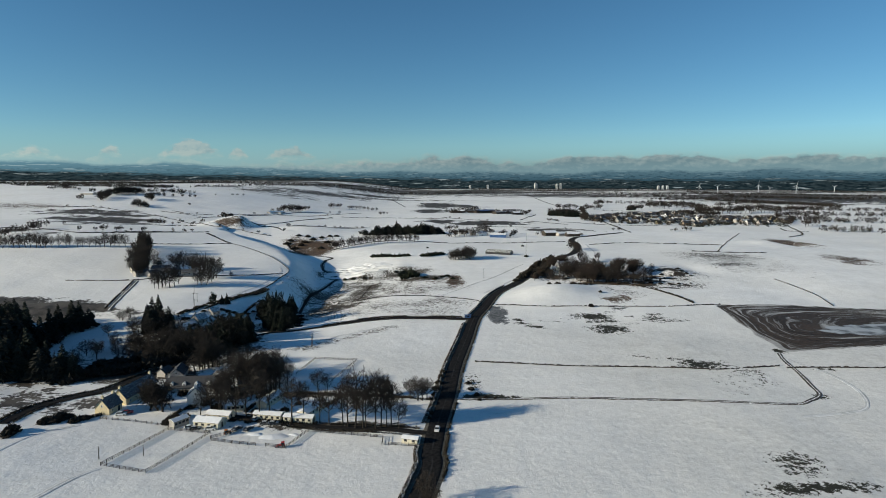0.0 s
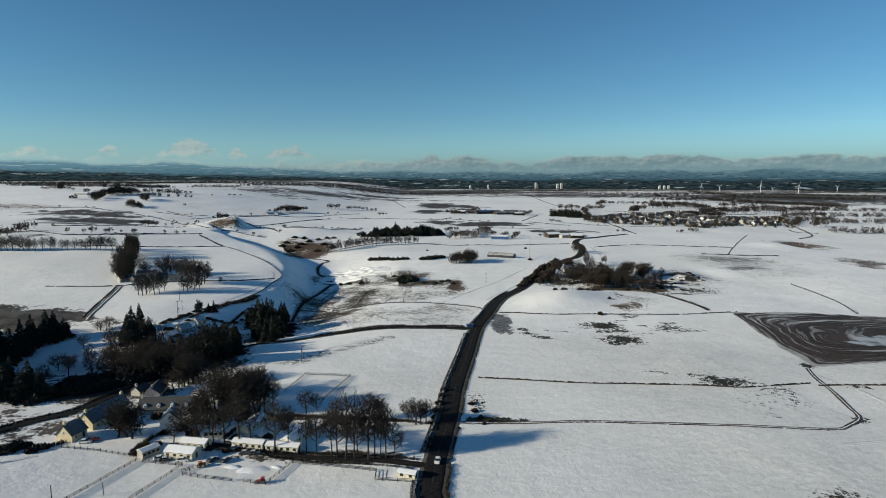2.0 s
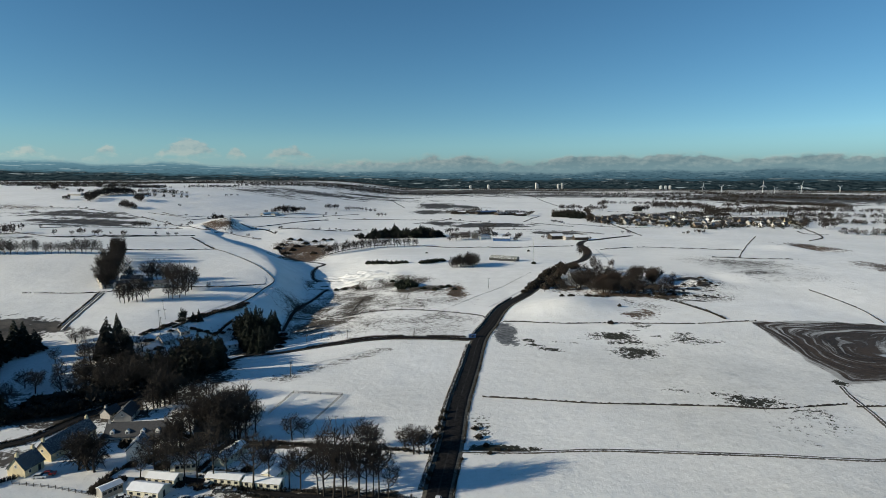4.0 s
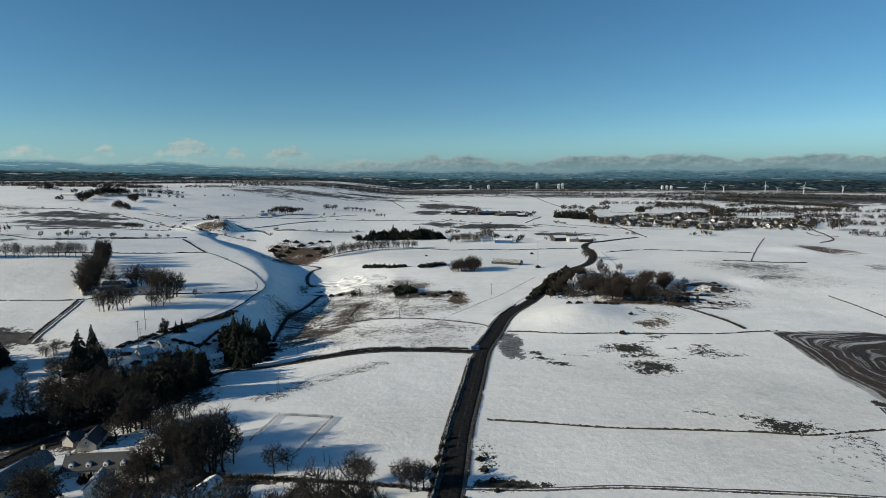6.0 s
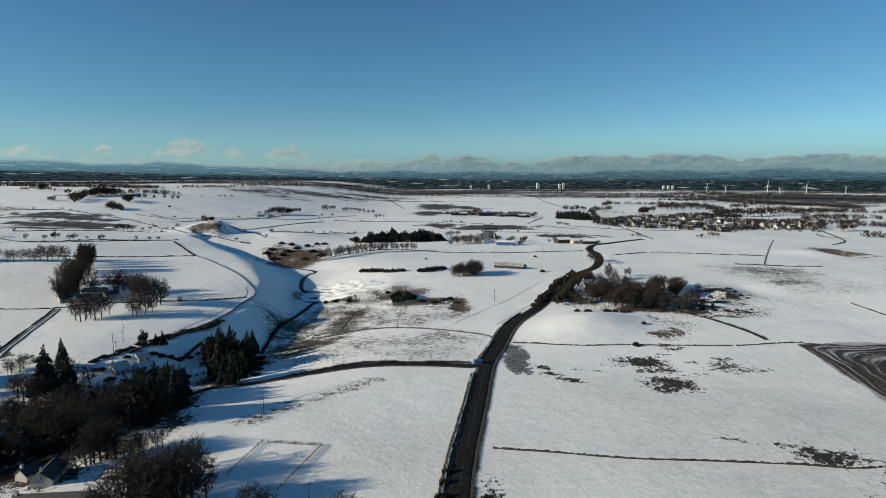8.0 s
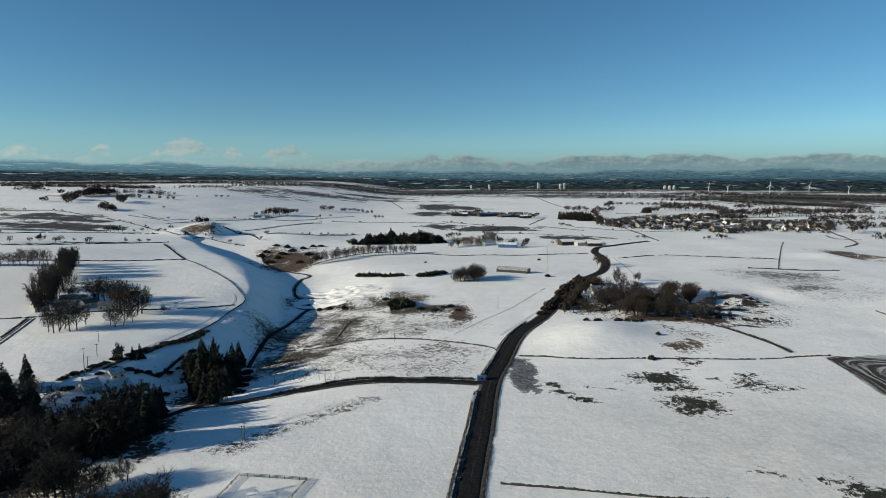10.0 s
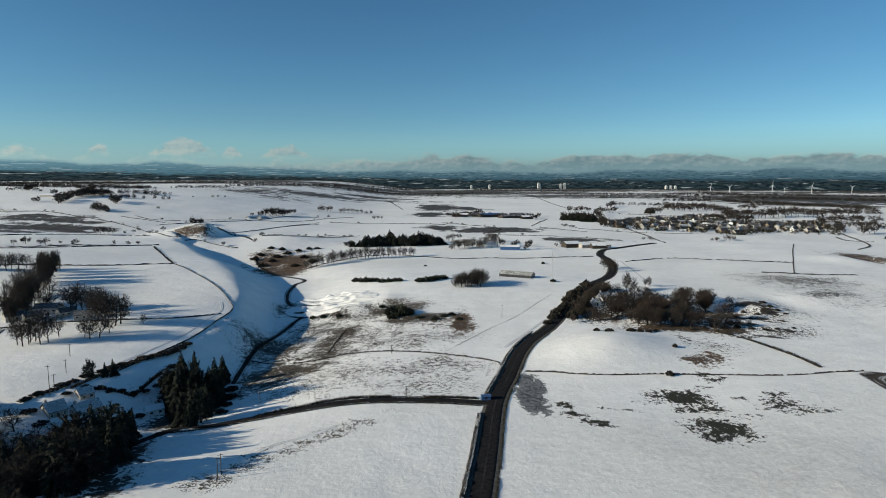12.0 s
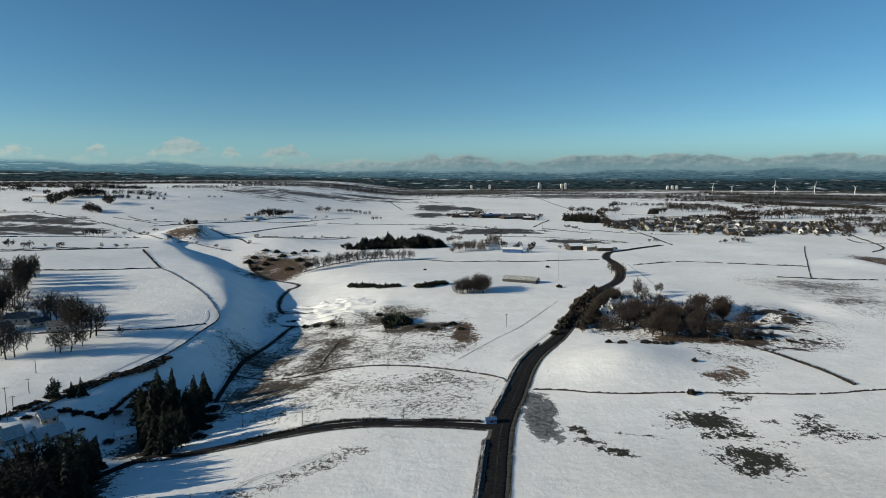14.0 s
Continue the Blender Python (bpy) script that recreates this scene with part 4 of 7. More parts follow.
PLAIN_TREES_F = [
    (1079, 2063, 12.1), (1109, 2086, 10.6), (1155, 2130, 12.2), (1150, 2101, 12.5), (1148, 2072, 14.0), (27, 1497, 11.8), (29, 1540, 13.1),
    (38, 1523, 10.4), (43, 1566, 12.3), (52, 1586, 11.6), (57, 1595, 11.3), (62, 1583, 10.3), (64, 1573, 11.5), (73, 1596, 11.5), (81, 1619, 12.9),
    (83, 1608, 13.4), (92, 1635, 13.5), (84, 1571, 8.9), (95, 1544, 8.4), (101, 1551, 7.7), (113, 1556, 8.5), (120, 1559, 8.4), (124, 1535, 8.6),
    (138, 1544, 9.6), (146, 1532, 9.3), (152, 1515, 7.8), (160, 1538, 7.8), (167, 1521, 7.7), (175, 1519, 9.4), (187, 1527, 8.2), (198, 1544, 10.2),
    (206, 1540, 9.3), (206, 1500, 9.9),
]

PLAIN_TREES_G = [
    (388, 1649, 14.5), (370, 1580, 16.3), (363, 1539, 16.0), (353, 1491, 13.6), (341, 1438, 16.2), (335, 1392, 13.8), (325, 1355, 12.3),
    (313, 1314, 12.6), (310, 1288, 14.2), (307, 1280, 12.2), (1029, 2895, 18.1), (1013, 2803, 16.4), (1065, 2862, 16.9), (1061, 2773, 15.3),
    (1098, 2799, 18.2), (1176, 2909, 18.8), (1176, 2828, 15.3), (1181, 2779, 14.8), (1451, 3508, 21.9), (1427, 3398, 20.9), (1379, 3250, 18.7),
    (1373, 3182, 24.0), (1424, 3227, 21.3), (1374, 3087, 24.0), (1367, 3028, 23.0), (1405, 3052, 21.1), (1425, 3050, 23.0), (1427, 3012, 19.8),
    (1376, 2864, 16.8), (1342, 2754, 20.3), (669, 1560, 17.1), (662, 1530, 16.8), (677, 1556, 16.5),
]

PLAIN_TREES_H = [
    (677, 1539, 15.8), (689, 1553, 18.0), (704, 1577, 16.7), (701, 1551, 15.6), (709, 1563, 17.8), (733, 1589, 13.9), (720, 1553, 17.3),
    (732, 1570, 17.1), (737, 1569, 17.4), (651, 1892, 15.1), (659, 1887, 14.8), (666, 1900, 19.0), (661, 1855, 14.7), (654, 1824, 17.9),
    (660, 1807, 17.0), (680, 1831, 15.4), (674, 1801, 18.2), (696, 1825, 18.7), (683, 1783, 14.1), (-1020, 1539, 9.4), (-1009, 1539, 8.4),
    (-1023, 1575, 10.3), (-999, 1556, 10.8), (-982, 1543, 8.7), (-977, 1559, 8.8), (-954, 1539, 10.0), (-930, 1519, 8.4), (515, 2008, 16.2),
    (528, 2025, 15.3), (566, 2138, 17.4), (564, 2133, 16.6), (567, 2111, 18.0), (226, 1278, 4.8),
]

PLAIN_TREES_I = [
    (225, 1252, 5.4), (230, 1259, 5.9), (234, 1245, 4.5), (236, 1239, 4.8), (237, 1227, 5.4),
]

PLAIN_TREES = PLAIN_TREES_A + PLAIN_TREES_B + PLAIN_TREES_C + PLAIN_TREES_D + PLAIN_TREES_E + PLAIN_TREES_F + PLAIN_TREES_G + PLAIN_TREES_H + PLAIN_TREES_I + FARM_COVER
# ---- where buildings, fences, vehicles and poles stand ----

CREAM_COTTAGES = [
    (-137.8, 234.6, 81, 7.5, 6.5, 2.8, 6.4), (-136.2, 253.2, 82, 21.6, 6.5, 3.4, 7.0),
]

DORMER_HOUSE = [
    (-114.7, 261.8, 6, 21.4, 7.0, 2.8, 6.6),
]

WHITE_HOUSE = [
    (-105.8, 245.7, 103, 7.1, 7.0, 4.4, 7.6),
]

SNOW_HOUSES = [
    (-130.4, 283.2, 101, 11.3, 6.5, 2.4, 5.0), (-87.8, 264.0, 8, 11.3, 8.0, 4.2, 7.5), (-137.8, 284.3, 74, 5.8, 5.0, 2.2, 4.2),
]

SHEDS = [
    (-90.9, 221.3, -11, 10.5, 5.5, 2.5, 3.6), (-89.7, 229.0, -10, 9.9, 4.5, 2.3, 3.2), (-103.1, 221.8, 57, 6.3, 3.4, 2.6, 3.2),
    (-86.7, 239.3, 11, 6.8, 6.0, 2.6, 4.0),
]

LONG_SHEDS = [
    (-70.1, 228.9, -10, 11.7, 4.0, 2.3, 2.9), (-57.3, 226.9, -9, 12.1, 4.0, 2.2, 2.8), (-74.8, 246.2, 74, 13.0, 5.0, 2.6, 3.6),
    (-54.4, 236.1, 71, 14.5, 5.0, 2.4, 3.2),
]

ROAD_HUT = [
    (-11.8, 207.2, -17, 6.0, 3.0, 1.7, 2.2),
]

HILL_FARM = [
    (-250.3, 484.8, 47, 10.7, 8.0, 3.0, 5.0), (-240.2, 484.1, 57, 8.9, 7.0, 3.0, 5.0), (-241.7, 501.2, 10, 13.6, 9.0, 4.0, 6.0),
    (-213.2, 490.1, 28, 10.5, 9.0, 3.0, 5.0), (-227.3, 495.2, 56, 9.2, 7.0, 3.0, 5.0), (-259.0, 499.3, 41, 13.3, 8.0, 3.5, 5.0),
]

DELL_HOUSES = [
    (-129.2, 399.2, 40, 7.1, 5.0, 2.6, 4.2), (-150.5, 385.1, 57, 9.6, 8.0, 2.8, 5.6), (-154.3, 391.0, 52, 5.7, 6.0, 2.8, 5.0),
    (-158.3, 376.9, 55, 7.0, 8.0, 3.0, 6.0), (-135.7, 425.1, 63, 3.0, 4.0, 2.4, 3.4),
]

TRAILER = [
    (17.1, 399.8, 7, 4.1, 2.4, 1.7, 1.9),
]

GREEN_BARN = [
    (64.0, 667.2, -26, 29.5, 11.0, 2.8, 5.2),
]

VALLEY_FARM = [
    (84.0, 896.8, -11, 24.3, 12.0, 4.0, 6.0), (60.3, 918.1, 19, 14.1, 8.0, 4.0, 7.0), (47.0, 928.1, -7, 9.4, 8.0, 4.0, 7.0),
    (27.6, 954.5, -1, 17.3, 9.0, 4.0, 7.0),
]

BIG_FARM = [
    (108.6, 1548.9, 19, 51.6, 20.0, 6.0, 9.0), (153.9, 1501.2, 32, 60.1, 18.0, 5.0, 8.0), (39.0, 1558.8, 0, 39.8, 14.0, 5.0, 8.0),
    (75.4, 1558.0, 0, 19.9, 12.0, 5.0, 8.0), (186.5, 1478.2, 15, 26.9, 14.0, 5.0, 8.0), (178.7, 1588.8, 10, 35.2, 14.0, 5.0, 8.0),
]

PLAIN_FARM = [
    (168.2, 930.6, 17, 20.5, 14.0, 5.0, 8.0), (185.5, 924.0, 18, 14.0, 10.0, 4.0, 6.0), (201.3, 915.3, 6, 20.0, 12.0, 4.0, 7.0),
]

WOOD_HOUSE = [
    (113.5, 565.6, 21, 7.4, 8.0, 4.5, 8.0), (105.4, 559.7, 18, 4.3, 5.0, 2.6, 4.2),
]

UPLAND_FARM = [
    (-375.9, 1312.6, 77, 44.6, 10.0, 4.0, 6.0), (-360.8, 1319.6, 87, 30.4, 8.0, 4.0, 6.0), (-849.7, 1423.1, -2, 30.4, 14.0, 5.0, 8.0),
]

ARENA_FENCE = [
    (-105.1, 216.9), (-112.8, 185.4), (-96.2, 181.5), (-87.9, 213.9),
]

YARD_FENCE = [
    (-80.1, 213.5), (-86.1, 209.4), (-85.0, 207.4), (-76.7, 205.3), (-67.6, 203.7),
]

PADDOCK_RAIL = [
    (-63.9, 203.4), (-56.4, 201.9), (-51.7, 216.9), (-39.4, 214.7), (-22.3, 210.8), (-22.2, 205.1), (-10.0, 203.7),
]

FIELD_FENCE = [
    (-73.1, 286.2), (-68.8, 309.8), (-45.8, 306.4), (-53.3, 275.3),
]

COTTAGE_FENCE = [
    (-136.1, 225.8), (-121.1, 223.8), (-106.6, 220.1),
]

CARS = [
    (-2.2, 216.9),
]

PARKED = [
    (-130.6, 230.6), (-129.0, 232.6), (-97.7, 218.9), (-89.3, 217.5), (-79.0, 217.7), (-74.7, 217.7), (-69.8, 223.2), (-66.7, 223.3), (-75.2, 227.6),
    (-95.3, 217.9),
]

HEAPS = [
    (-63.9, 211.9), (-71.2, 213.7), (-56.4, 214.2),
]

MACHINES = [
    (-57.9, 203.2), (-81.4, 213.5),
]

POLES = [
    (-76, 336, 7.5), (-116, 190, 4.6), (-165, 385, 13.9), (-103, 194, 3.2), (-18, 402, 5.7), (-59, 403, 5.9), (-182, 426, 6.1), (-172, 407, 6.4),
    (-167, 391, 6.6), (37, 530, 8.5), (-30, 463, 4.7), (-85, 407, 5.1), (-76, 333, 7.6), (-42, 269, 6.0), (-78, 286, 6.3),
]

MASTS = [
    (92, 650, 25.5), (168, 1180, 19.6),
]

VILLAGE = [
    (335.4, 1427.7), (362.3, 1377.3), (449.4, 1461.8), (527.4, 1503.2), (617.5, 1533.7), (629.6, 1452.0), (626.8, 1332.9), (669.2, 1310.4),
    (786.5, 1322.8), (633.4, 1097.5), (581.8, 1100.1), (553.2, 1143.9), (473.7, 1080.3), (419.7, 1136.8), (373.5, 1161.6), (331.5, 1208.2),
    (303.2, 1249.0),
]

TOWERS = [
    (900, 4700, 30), (930, 4700, 34), (730, 4700, 36), (740, 4705, 30), (215, 4720, 22), (355, 4720, 24), (1594, 4400, 22), (1628, 4400, 22),
    (1660, 4400, 22),
]
# ---- ground: one sheet to the horizon, with the cover that lies on it ----
def patches(x, y, rows):
    out = np.zeros(np.shape(x))
    wx, wy, ragged = fbm(x, y, 26, 4, 1), fbm(x, y, 26, 4, 2), fbm(x, y, 9, 4, 3)
    for cx, cy, rx, ry, s in rows:
        r = np.sqrt((((x - cx) / rx) + 0.55 * wx) ** 2 + (((y - cy) / ry) + 0.55 * wy) ** 2)
        out = np.maximum(out, s * np.clip(1.4 - 0.9 * r + 0.5 * ragged * np.clip(2 - r, 0, 1), 0, 1))
    return out


def inside(x, y, ring):
    """Distance from the edge of a ring of points, positive inside."""
    p = list(ring) + [ring[0]]
    hit = np.zeros(np.shape(x), bool)
    for (ax, ay), (bx, by) in zip(p[:-1], p[1:]):
        if ay != by:
            hit ^= ((ay > y) != (by > y)) & (x < (bx - ax) * (y - ay) / (by - ay) + ax)
    return np.abs(beside(x, y, p)) * np.where(hit, 1, -1)


def ground_sheet():
    ang = np.concatenate([np.linspace(-180, -46, 50)[:-1], np.linspace(-46, 46, 700), np.linspace(46, 180, 50)[1:-1]])
    rad = [30.0]
    while rad[-1] < 4860:
        r = rad[-1]
        rad.append(r + (4.0 if r < 170 else 1.6 + (r - 170) * 0.0068))
    A, R = np.meshgrid(np.radians(ang), np.array(rad))
    X, Y = R * np.sin(A), -60 + R * np.cos(A)
    Z = land(X, Y)
    na, nr = len(ang), len(rad)
    i, j = np.meshgrid(np.arange(nr - 1), np.arange(na), indexing="ij")
    k = (j + 1) % na
    faces = np.stack([i * na + j, (i + 1) * na + j, (i + 1) * na + k, i * na + k], -1).reshape(-1, 4)
    me = bpy.data.meshes.new("ground")
    me.from_pydata(np.stack([X, Y, Z], -1).reshape(-1, 3), [], faces[:, ::-1].tolist() + [list(range(na))[::-1]])
    x, y = X.ravel(), Y.ravel()
    edge = inside(x, y, PLOUGHED)
    soil = ease(edge + 1.5 * fbm(x, y, 12, 2, 9), -1.5, 3)
    runs = [np.maximum(np.abs(beside(x, y, side)), 0.5) for side in (PLOUGHED[:2], PLOUGHED[1:6], PLOUGHED[6:10], PLOUGHED[9:] + PLOUGHED[:1])]
    loops = sum(r ** -2.0 for r in runs) ** -0.5
    ice = bump(x, y, 278, 357, 46, 14, 6)
    # thin snow nearby plus painted dimming: near fields overall, grazing shade on west slope
    thin = np.clip((1 - ease(y, 290, 470)) * (0.52 + 0.9 * fbm(x, y, 120, 3, 13)) + 0.5 * fbm(x, 1.6 * y, 230, 3, 15) * ease(y, 450, 700) + 0.4 * bump(x, y, -320, 500, 130, 120), 0, 1)
    far_cover = ease(np.hypot(x, y), 2500, 3500) * (0.75 + 0.9 * fbm(x, 3 * y, 600, 3, 7)) * ease(x, -3600, -900)
    far_cover = np.clip(far_cover, 0, 1.1)
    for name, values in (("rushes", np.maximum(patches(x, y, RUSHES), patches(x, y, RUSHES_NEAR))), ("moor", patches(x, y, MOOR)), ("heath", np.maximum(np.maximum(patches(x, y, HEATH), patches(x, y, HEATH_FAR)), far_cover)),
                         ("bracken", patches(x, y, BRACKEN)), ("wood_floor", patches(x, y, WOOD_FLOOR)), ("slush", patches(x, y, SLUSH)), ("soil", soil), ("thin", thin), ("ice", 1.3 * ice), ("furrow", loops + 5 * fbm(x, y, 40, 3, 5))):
        me.attributes.new(name, "FLOAT", "POINT").data.foreach_set("value", values.astype(np.float32))
    me.shade_smooth()
    me.materials.append(GROUND)
    return tagged(new("ground", me), "rolling farmland under thin patchy snow", "ground", kind="structure")


ground = ground_sheet()


def hummocks():
    """Broken, hummocky snow lying over rough ground beside the stream."""
    gx, gy = np.arange(-134, -30, 1.5), np.arange(540, 640, 1.5)
    X, Y = np.meshgrid(gx, gy)
    lies = ease(bump(X, Y, -84, 588, 40, 34) + 0.16 * fbm(X, Y, 22, 2, 8), 0.30, 0.62)
    Z = land(X, Y) - 0.9 + lies * (1.0 + 5.2 * np.maximum(0.5 - np.abs(fbm(X, 1.4 * Y, 15, 3, 6)) - 0.2, -0.22))
    nx, ny = len(gx), len(gy)
    F = [(j * nx + i, j * nx + i + 1, (j + 1) * nx + i + 1, (j + 1) * nx + i) for j in range(ny - 1) for i in range(nx - 1)]
    me = bpy.data.meshes.new("hummocks")
    me.from_pydata(np.stack([X, Y, Z], -1).reshape(-1, 3), [], F)
    me.shade_smooth()
    me.materials.append(GROUND)
    return tagged(new("hummocks", me), "broken hummocky snow beside the stream", "ground", kind="structure")


hummocks()


# ---- roads, tracks and the stream ----
def smooth_line(pts, step):
    """A smooth curve through the points, at about even steps."""
    p = np.array(pts, float)
    q = np.vstack([2 * p[0] - p[1], p, 2 * p[-1] - p[-2]])
    out = []
    for i in range(1, len(q) - 2):
        n = max(2, int(np.linalg.norm(q[i + 1] - q[i]) / step))
        t = np.linspace(0, 1, n, endpoint=False)[:, None]
        out.append(0.5 * (2 * q[i] + (q[i + 1] - q[i - 1]) * t + (2 * q[i - 1] - 5 * q[i] + 4 * q[i + 1] - q[i + 2]) * t ** 2
                          + (3 * q[i] - q[i - 1] - 3 * q[i + 1] + q[i + 2]) * t ** 3))
    return np.vstack(out + [p[-1:]])


def normals(P):
    T = np.gradient(P, axis=0)
    T /= np.linalg.norm(T, axis=1)[:, None] + 1e-9
    return np.stack([-T[:, 1], T[:, 0]], 1)


def offset_line(pts, d, step=4.0):
    P = smooth_line(pts, step)
    return P + normals(P) * d


def strip(name, pts, width, mat, lift=0.12, step=3.0, label="", category="road", wavy=1.0):
    P = smooth_line(pts, step)
    N = normals(P)
    offs = np.linspace(-1, 1, 9)
    wob = 1 + wavy * (0.10 * np.sin(np.arange(len(P)) * 0.9) + 0.07 * np.sin(np.arange(len(P)) * 2.3))
    V = (P[:, None, :] + N[:, None, :] * (offs[None, :] * wob[:, None])[:, :, None] * width / 2).reshape(-1, 2)
    drop = np.where(np.abs(offs) > 0.99, -0.25, lift)
    Z = land(V[:, 0], V[:, 1]) + np.tile(drop, len(P))
    F = [(i * 9 + j + 1, i * 9 + j, (i + 1) * 9 + j, (i + 1) * 9 + j + 1) for i in range(len(P) - 1) for j in range(8)]
    me = bpy.data.meshes.new(name)
    me.from_pydata(np.column_stack([V, Z]), [], F)
    me.attributes.new("across", "FLOAT", "POINT").data.foreach_set("value", np.tile(offs, len(P)).astype(np.float32))
    me.shade_smooth()
    me.materials.append(mat)
    return tagged(new(name, me), label, category, kind="structure")


strip("road", ROAD, 8.7, TARMAC, 0.30, label="dark wet two-lane tarmac country road", wavy=0.15)
strip("verge", ROAD, 11.6, VERGE, 0.17, label="rough grass verge beside the road", category="verge", wavy=0.3)
strip("lane", LANE, 5.0, TARMAC, 0.24, label="narrow dark wet lane branching off the road")
strip("drive", DRIVE, 4.2, TARMAC, 0.22, label="dark wet farm drive under bare trees")
strip("track", TRACK, 2.7, RUTS, 0.14, label="muddy wheel ruts across a snowy field")
strip("farm_lane", FARM_LANE, 4.0, RUTS, 0.2, label="rutted lane climbing to the farm")
strip("stream", STREAM, 3.0, WATER, 0.12, label="dark winding stream in the valley", category="stream")
VALLEY_TRACK = [tuple(p) for p in offset_line(VALLEY_WALL[:7], 6.0, 12.0)]
for marks in (VALLEY_TRACK, FAINT_A, FAINT_C, FAINT_D, FAINT_E, FAINT_F, FAINT_H):
    strip("wheel_marks", marks, 2.4, FAINT, 0.07, label="faint wheel marks in the snow", category="track")
# ---- the distance: a glowing backdrop painted with hills, haze and a bank of cloud behind the plain ----
def backdrop_material():
    m = bpy.data.materials.new("glowing_hills_haze_cloud")
    m.use_nodes = True
    nt = m.node_tree
    nt.nodes.clear()
    n = Net(nt)
    az, el = n.attr("azimuth"), n.attr("elevation")

    def flat(kx, ky, dx=0.0, dy=0.0):
        return n.put("ShaderNodeCombineXYZ", X=n.math("MULTIPLY", n.math("ADD", az, dx), kx), Y=n.math("MULTIPLY", n.math("ADD", el, dy), ky), Z=0.7).outputs[0]

    streak, speck = n.noise(flat(0.03, 0.42), 1.0, 6, 0.62), n.noise(flat(0.11, 0.5), 1.0, 5, 0.65)
    swell = n.noise(flat(0.006, 0.0), 1.0, 5)
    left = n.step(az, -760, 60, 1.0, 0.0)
    # wooded lowland with towns and snowy fields, their daylight painted in and given off as glow
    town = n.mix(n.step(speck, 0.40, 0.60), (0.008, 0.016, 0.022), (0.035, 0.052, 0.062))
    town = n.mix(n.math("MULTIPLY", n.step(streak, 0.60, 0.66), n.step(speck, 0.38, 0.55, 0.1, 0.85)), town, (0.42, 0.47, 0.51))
    # hills with the haze painted in: bluer and paler with height, streaked with snow
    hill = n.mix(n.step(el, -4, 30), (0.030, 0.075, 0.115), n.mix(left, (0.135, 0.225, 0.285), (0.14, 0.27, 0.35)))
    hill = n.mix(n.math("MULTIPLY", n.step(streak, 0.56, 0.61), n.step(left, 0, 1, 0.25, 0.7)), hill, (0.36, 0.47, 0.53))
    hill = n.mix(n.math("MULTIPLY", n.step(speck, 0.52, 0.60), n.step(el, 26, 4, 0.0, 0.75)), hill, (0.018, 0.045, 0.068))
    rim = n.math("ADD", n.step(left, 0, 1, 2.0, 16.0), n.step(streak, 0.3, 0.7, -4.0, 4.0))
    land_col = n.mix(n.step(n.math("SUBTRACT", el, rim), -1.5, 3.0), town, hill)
    top = n.math("ADD", n.math("ADD", n.step(swell, 0.3, 0.7, -5.0, 7.0), n.step(speck, 0.3, 0.7, -1.0, 1.0)), n.step(left, 0, 1, 14.0, 29.0))
    above = n.step(n.math("SUBTRACT", el, top), -2.0, 3.0)
    # painted haze, then the cloud bank: level below, heaped above, painted lighter on the sun's side
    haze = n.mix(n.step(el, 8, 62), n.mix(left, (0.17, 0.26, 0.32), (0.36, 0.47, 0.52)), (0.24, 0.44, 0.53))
    heaps, lumps = n.noise(flat(0.0085, 0.016), 1.0, 3), n.noise(flat(0.03, 0.055), 1.0, 5, 0.6)
    lumps_by = n.noise(flat(0.03, 0.055, -5.0, 4.0), 1.0, 5, 0.6)
    crest = n.math("ADD", n.step(heaps, 0.35, 0.65, 36.0, 50.0), n.math("ADD", n.step(lumps, 0.3, 0.7, -5.0, 5.0), n.step(left, 0.15, 0.8, 0.0, -30.0)))
    heap = n.step(n.math("SUBTRACT", crest, el), -3.0, 7.0)
    tower = n.math("ADD", n.step(heaps, 0.50, 0.66, 20.0, 66.0), n.step(lumps, 0.3, 0.7, -14.0, 14.0))
    puff = n.math("MULTIPLY", n.step(n.math("SUBTRACT", tower, el), -1.0, 8.0), n.step(el, 40, 52, 0.5, 1.0))
    mask = n.math("MAXIMUM", n.math("MULTIPLY", heap, 0.95), n.math("MULTIPLY", puff, n.step(left, 0.1, 0.4, 0.0, 0.7)))
    for where, half, foot, head in ((-421, 48, 45, 73), (-267, 40, 43, 60), (-352, 15, 44, 58), (-540, 16, 42, 60), (-640, 30, 40, 52)):
        off = n.math("DIVIDE", n.math("SUBTRACT", az, where), half)
        dome = n.math("ADD", n.math("MULTIPLY_ADD", n.math("MULTIPLY", off, off), foot - head, head), n.step(lumps, 0.3, 0.7, -9.0, 9.0))
        one = n.math("MULTIPLY", n.step(n.math("SUBTRACT", dome, el), -1.0, 7.0), n.step(n.math("ADD", el, n.step(lumps, 0.3, 0.7, -5.0, 5.0)), foot - 8, foot + 2))
        mask = n.math("MAXIMUM", mask, n.math("MULTIPLY", one, 0.8))
    # offset noise paints sunlit and shaded sides onto the cloud
    relief = n.math("ADD", n.math("MULTIPLY", n.math("SUBTRACT", lumps, lumps_by), 2.0), n.step(n.math("SUBTRACT", crest, el), 0, 24, 0.22, -0.20))
    cloud_shade = n.mix(left, (0.155, 0.225, 0.27), (0.34, 0.44, 0.49))
    cloud_lit = n.mix(n.step(n.math("ADD", relief, n.step(lumps, 0.3, 0.7, -0.12, 0.12)), -0.2, 0.42), cloud_shade, n.mix(left, (0.32, 0.37, 0.39), (0.60, 0.61, 0.58)))
    cloud_lit = n.mix(n.step(el, 34, 14, 0.0, 0.7), cloud_lit, haze)
    sky_col = n.mix(mask, haze, cloud_lit)
    veil = n.math("MAXIMUM", mask, n.step(el, 18, 84, 0.9, 0.0))
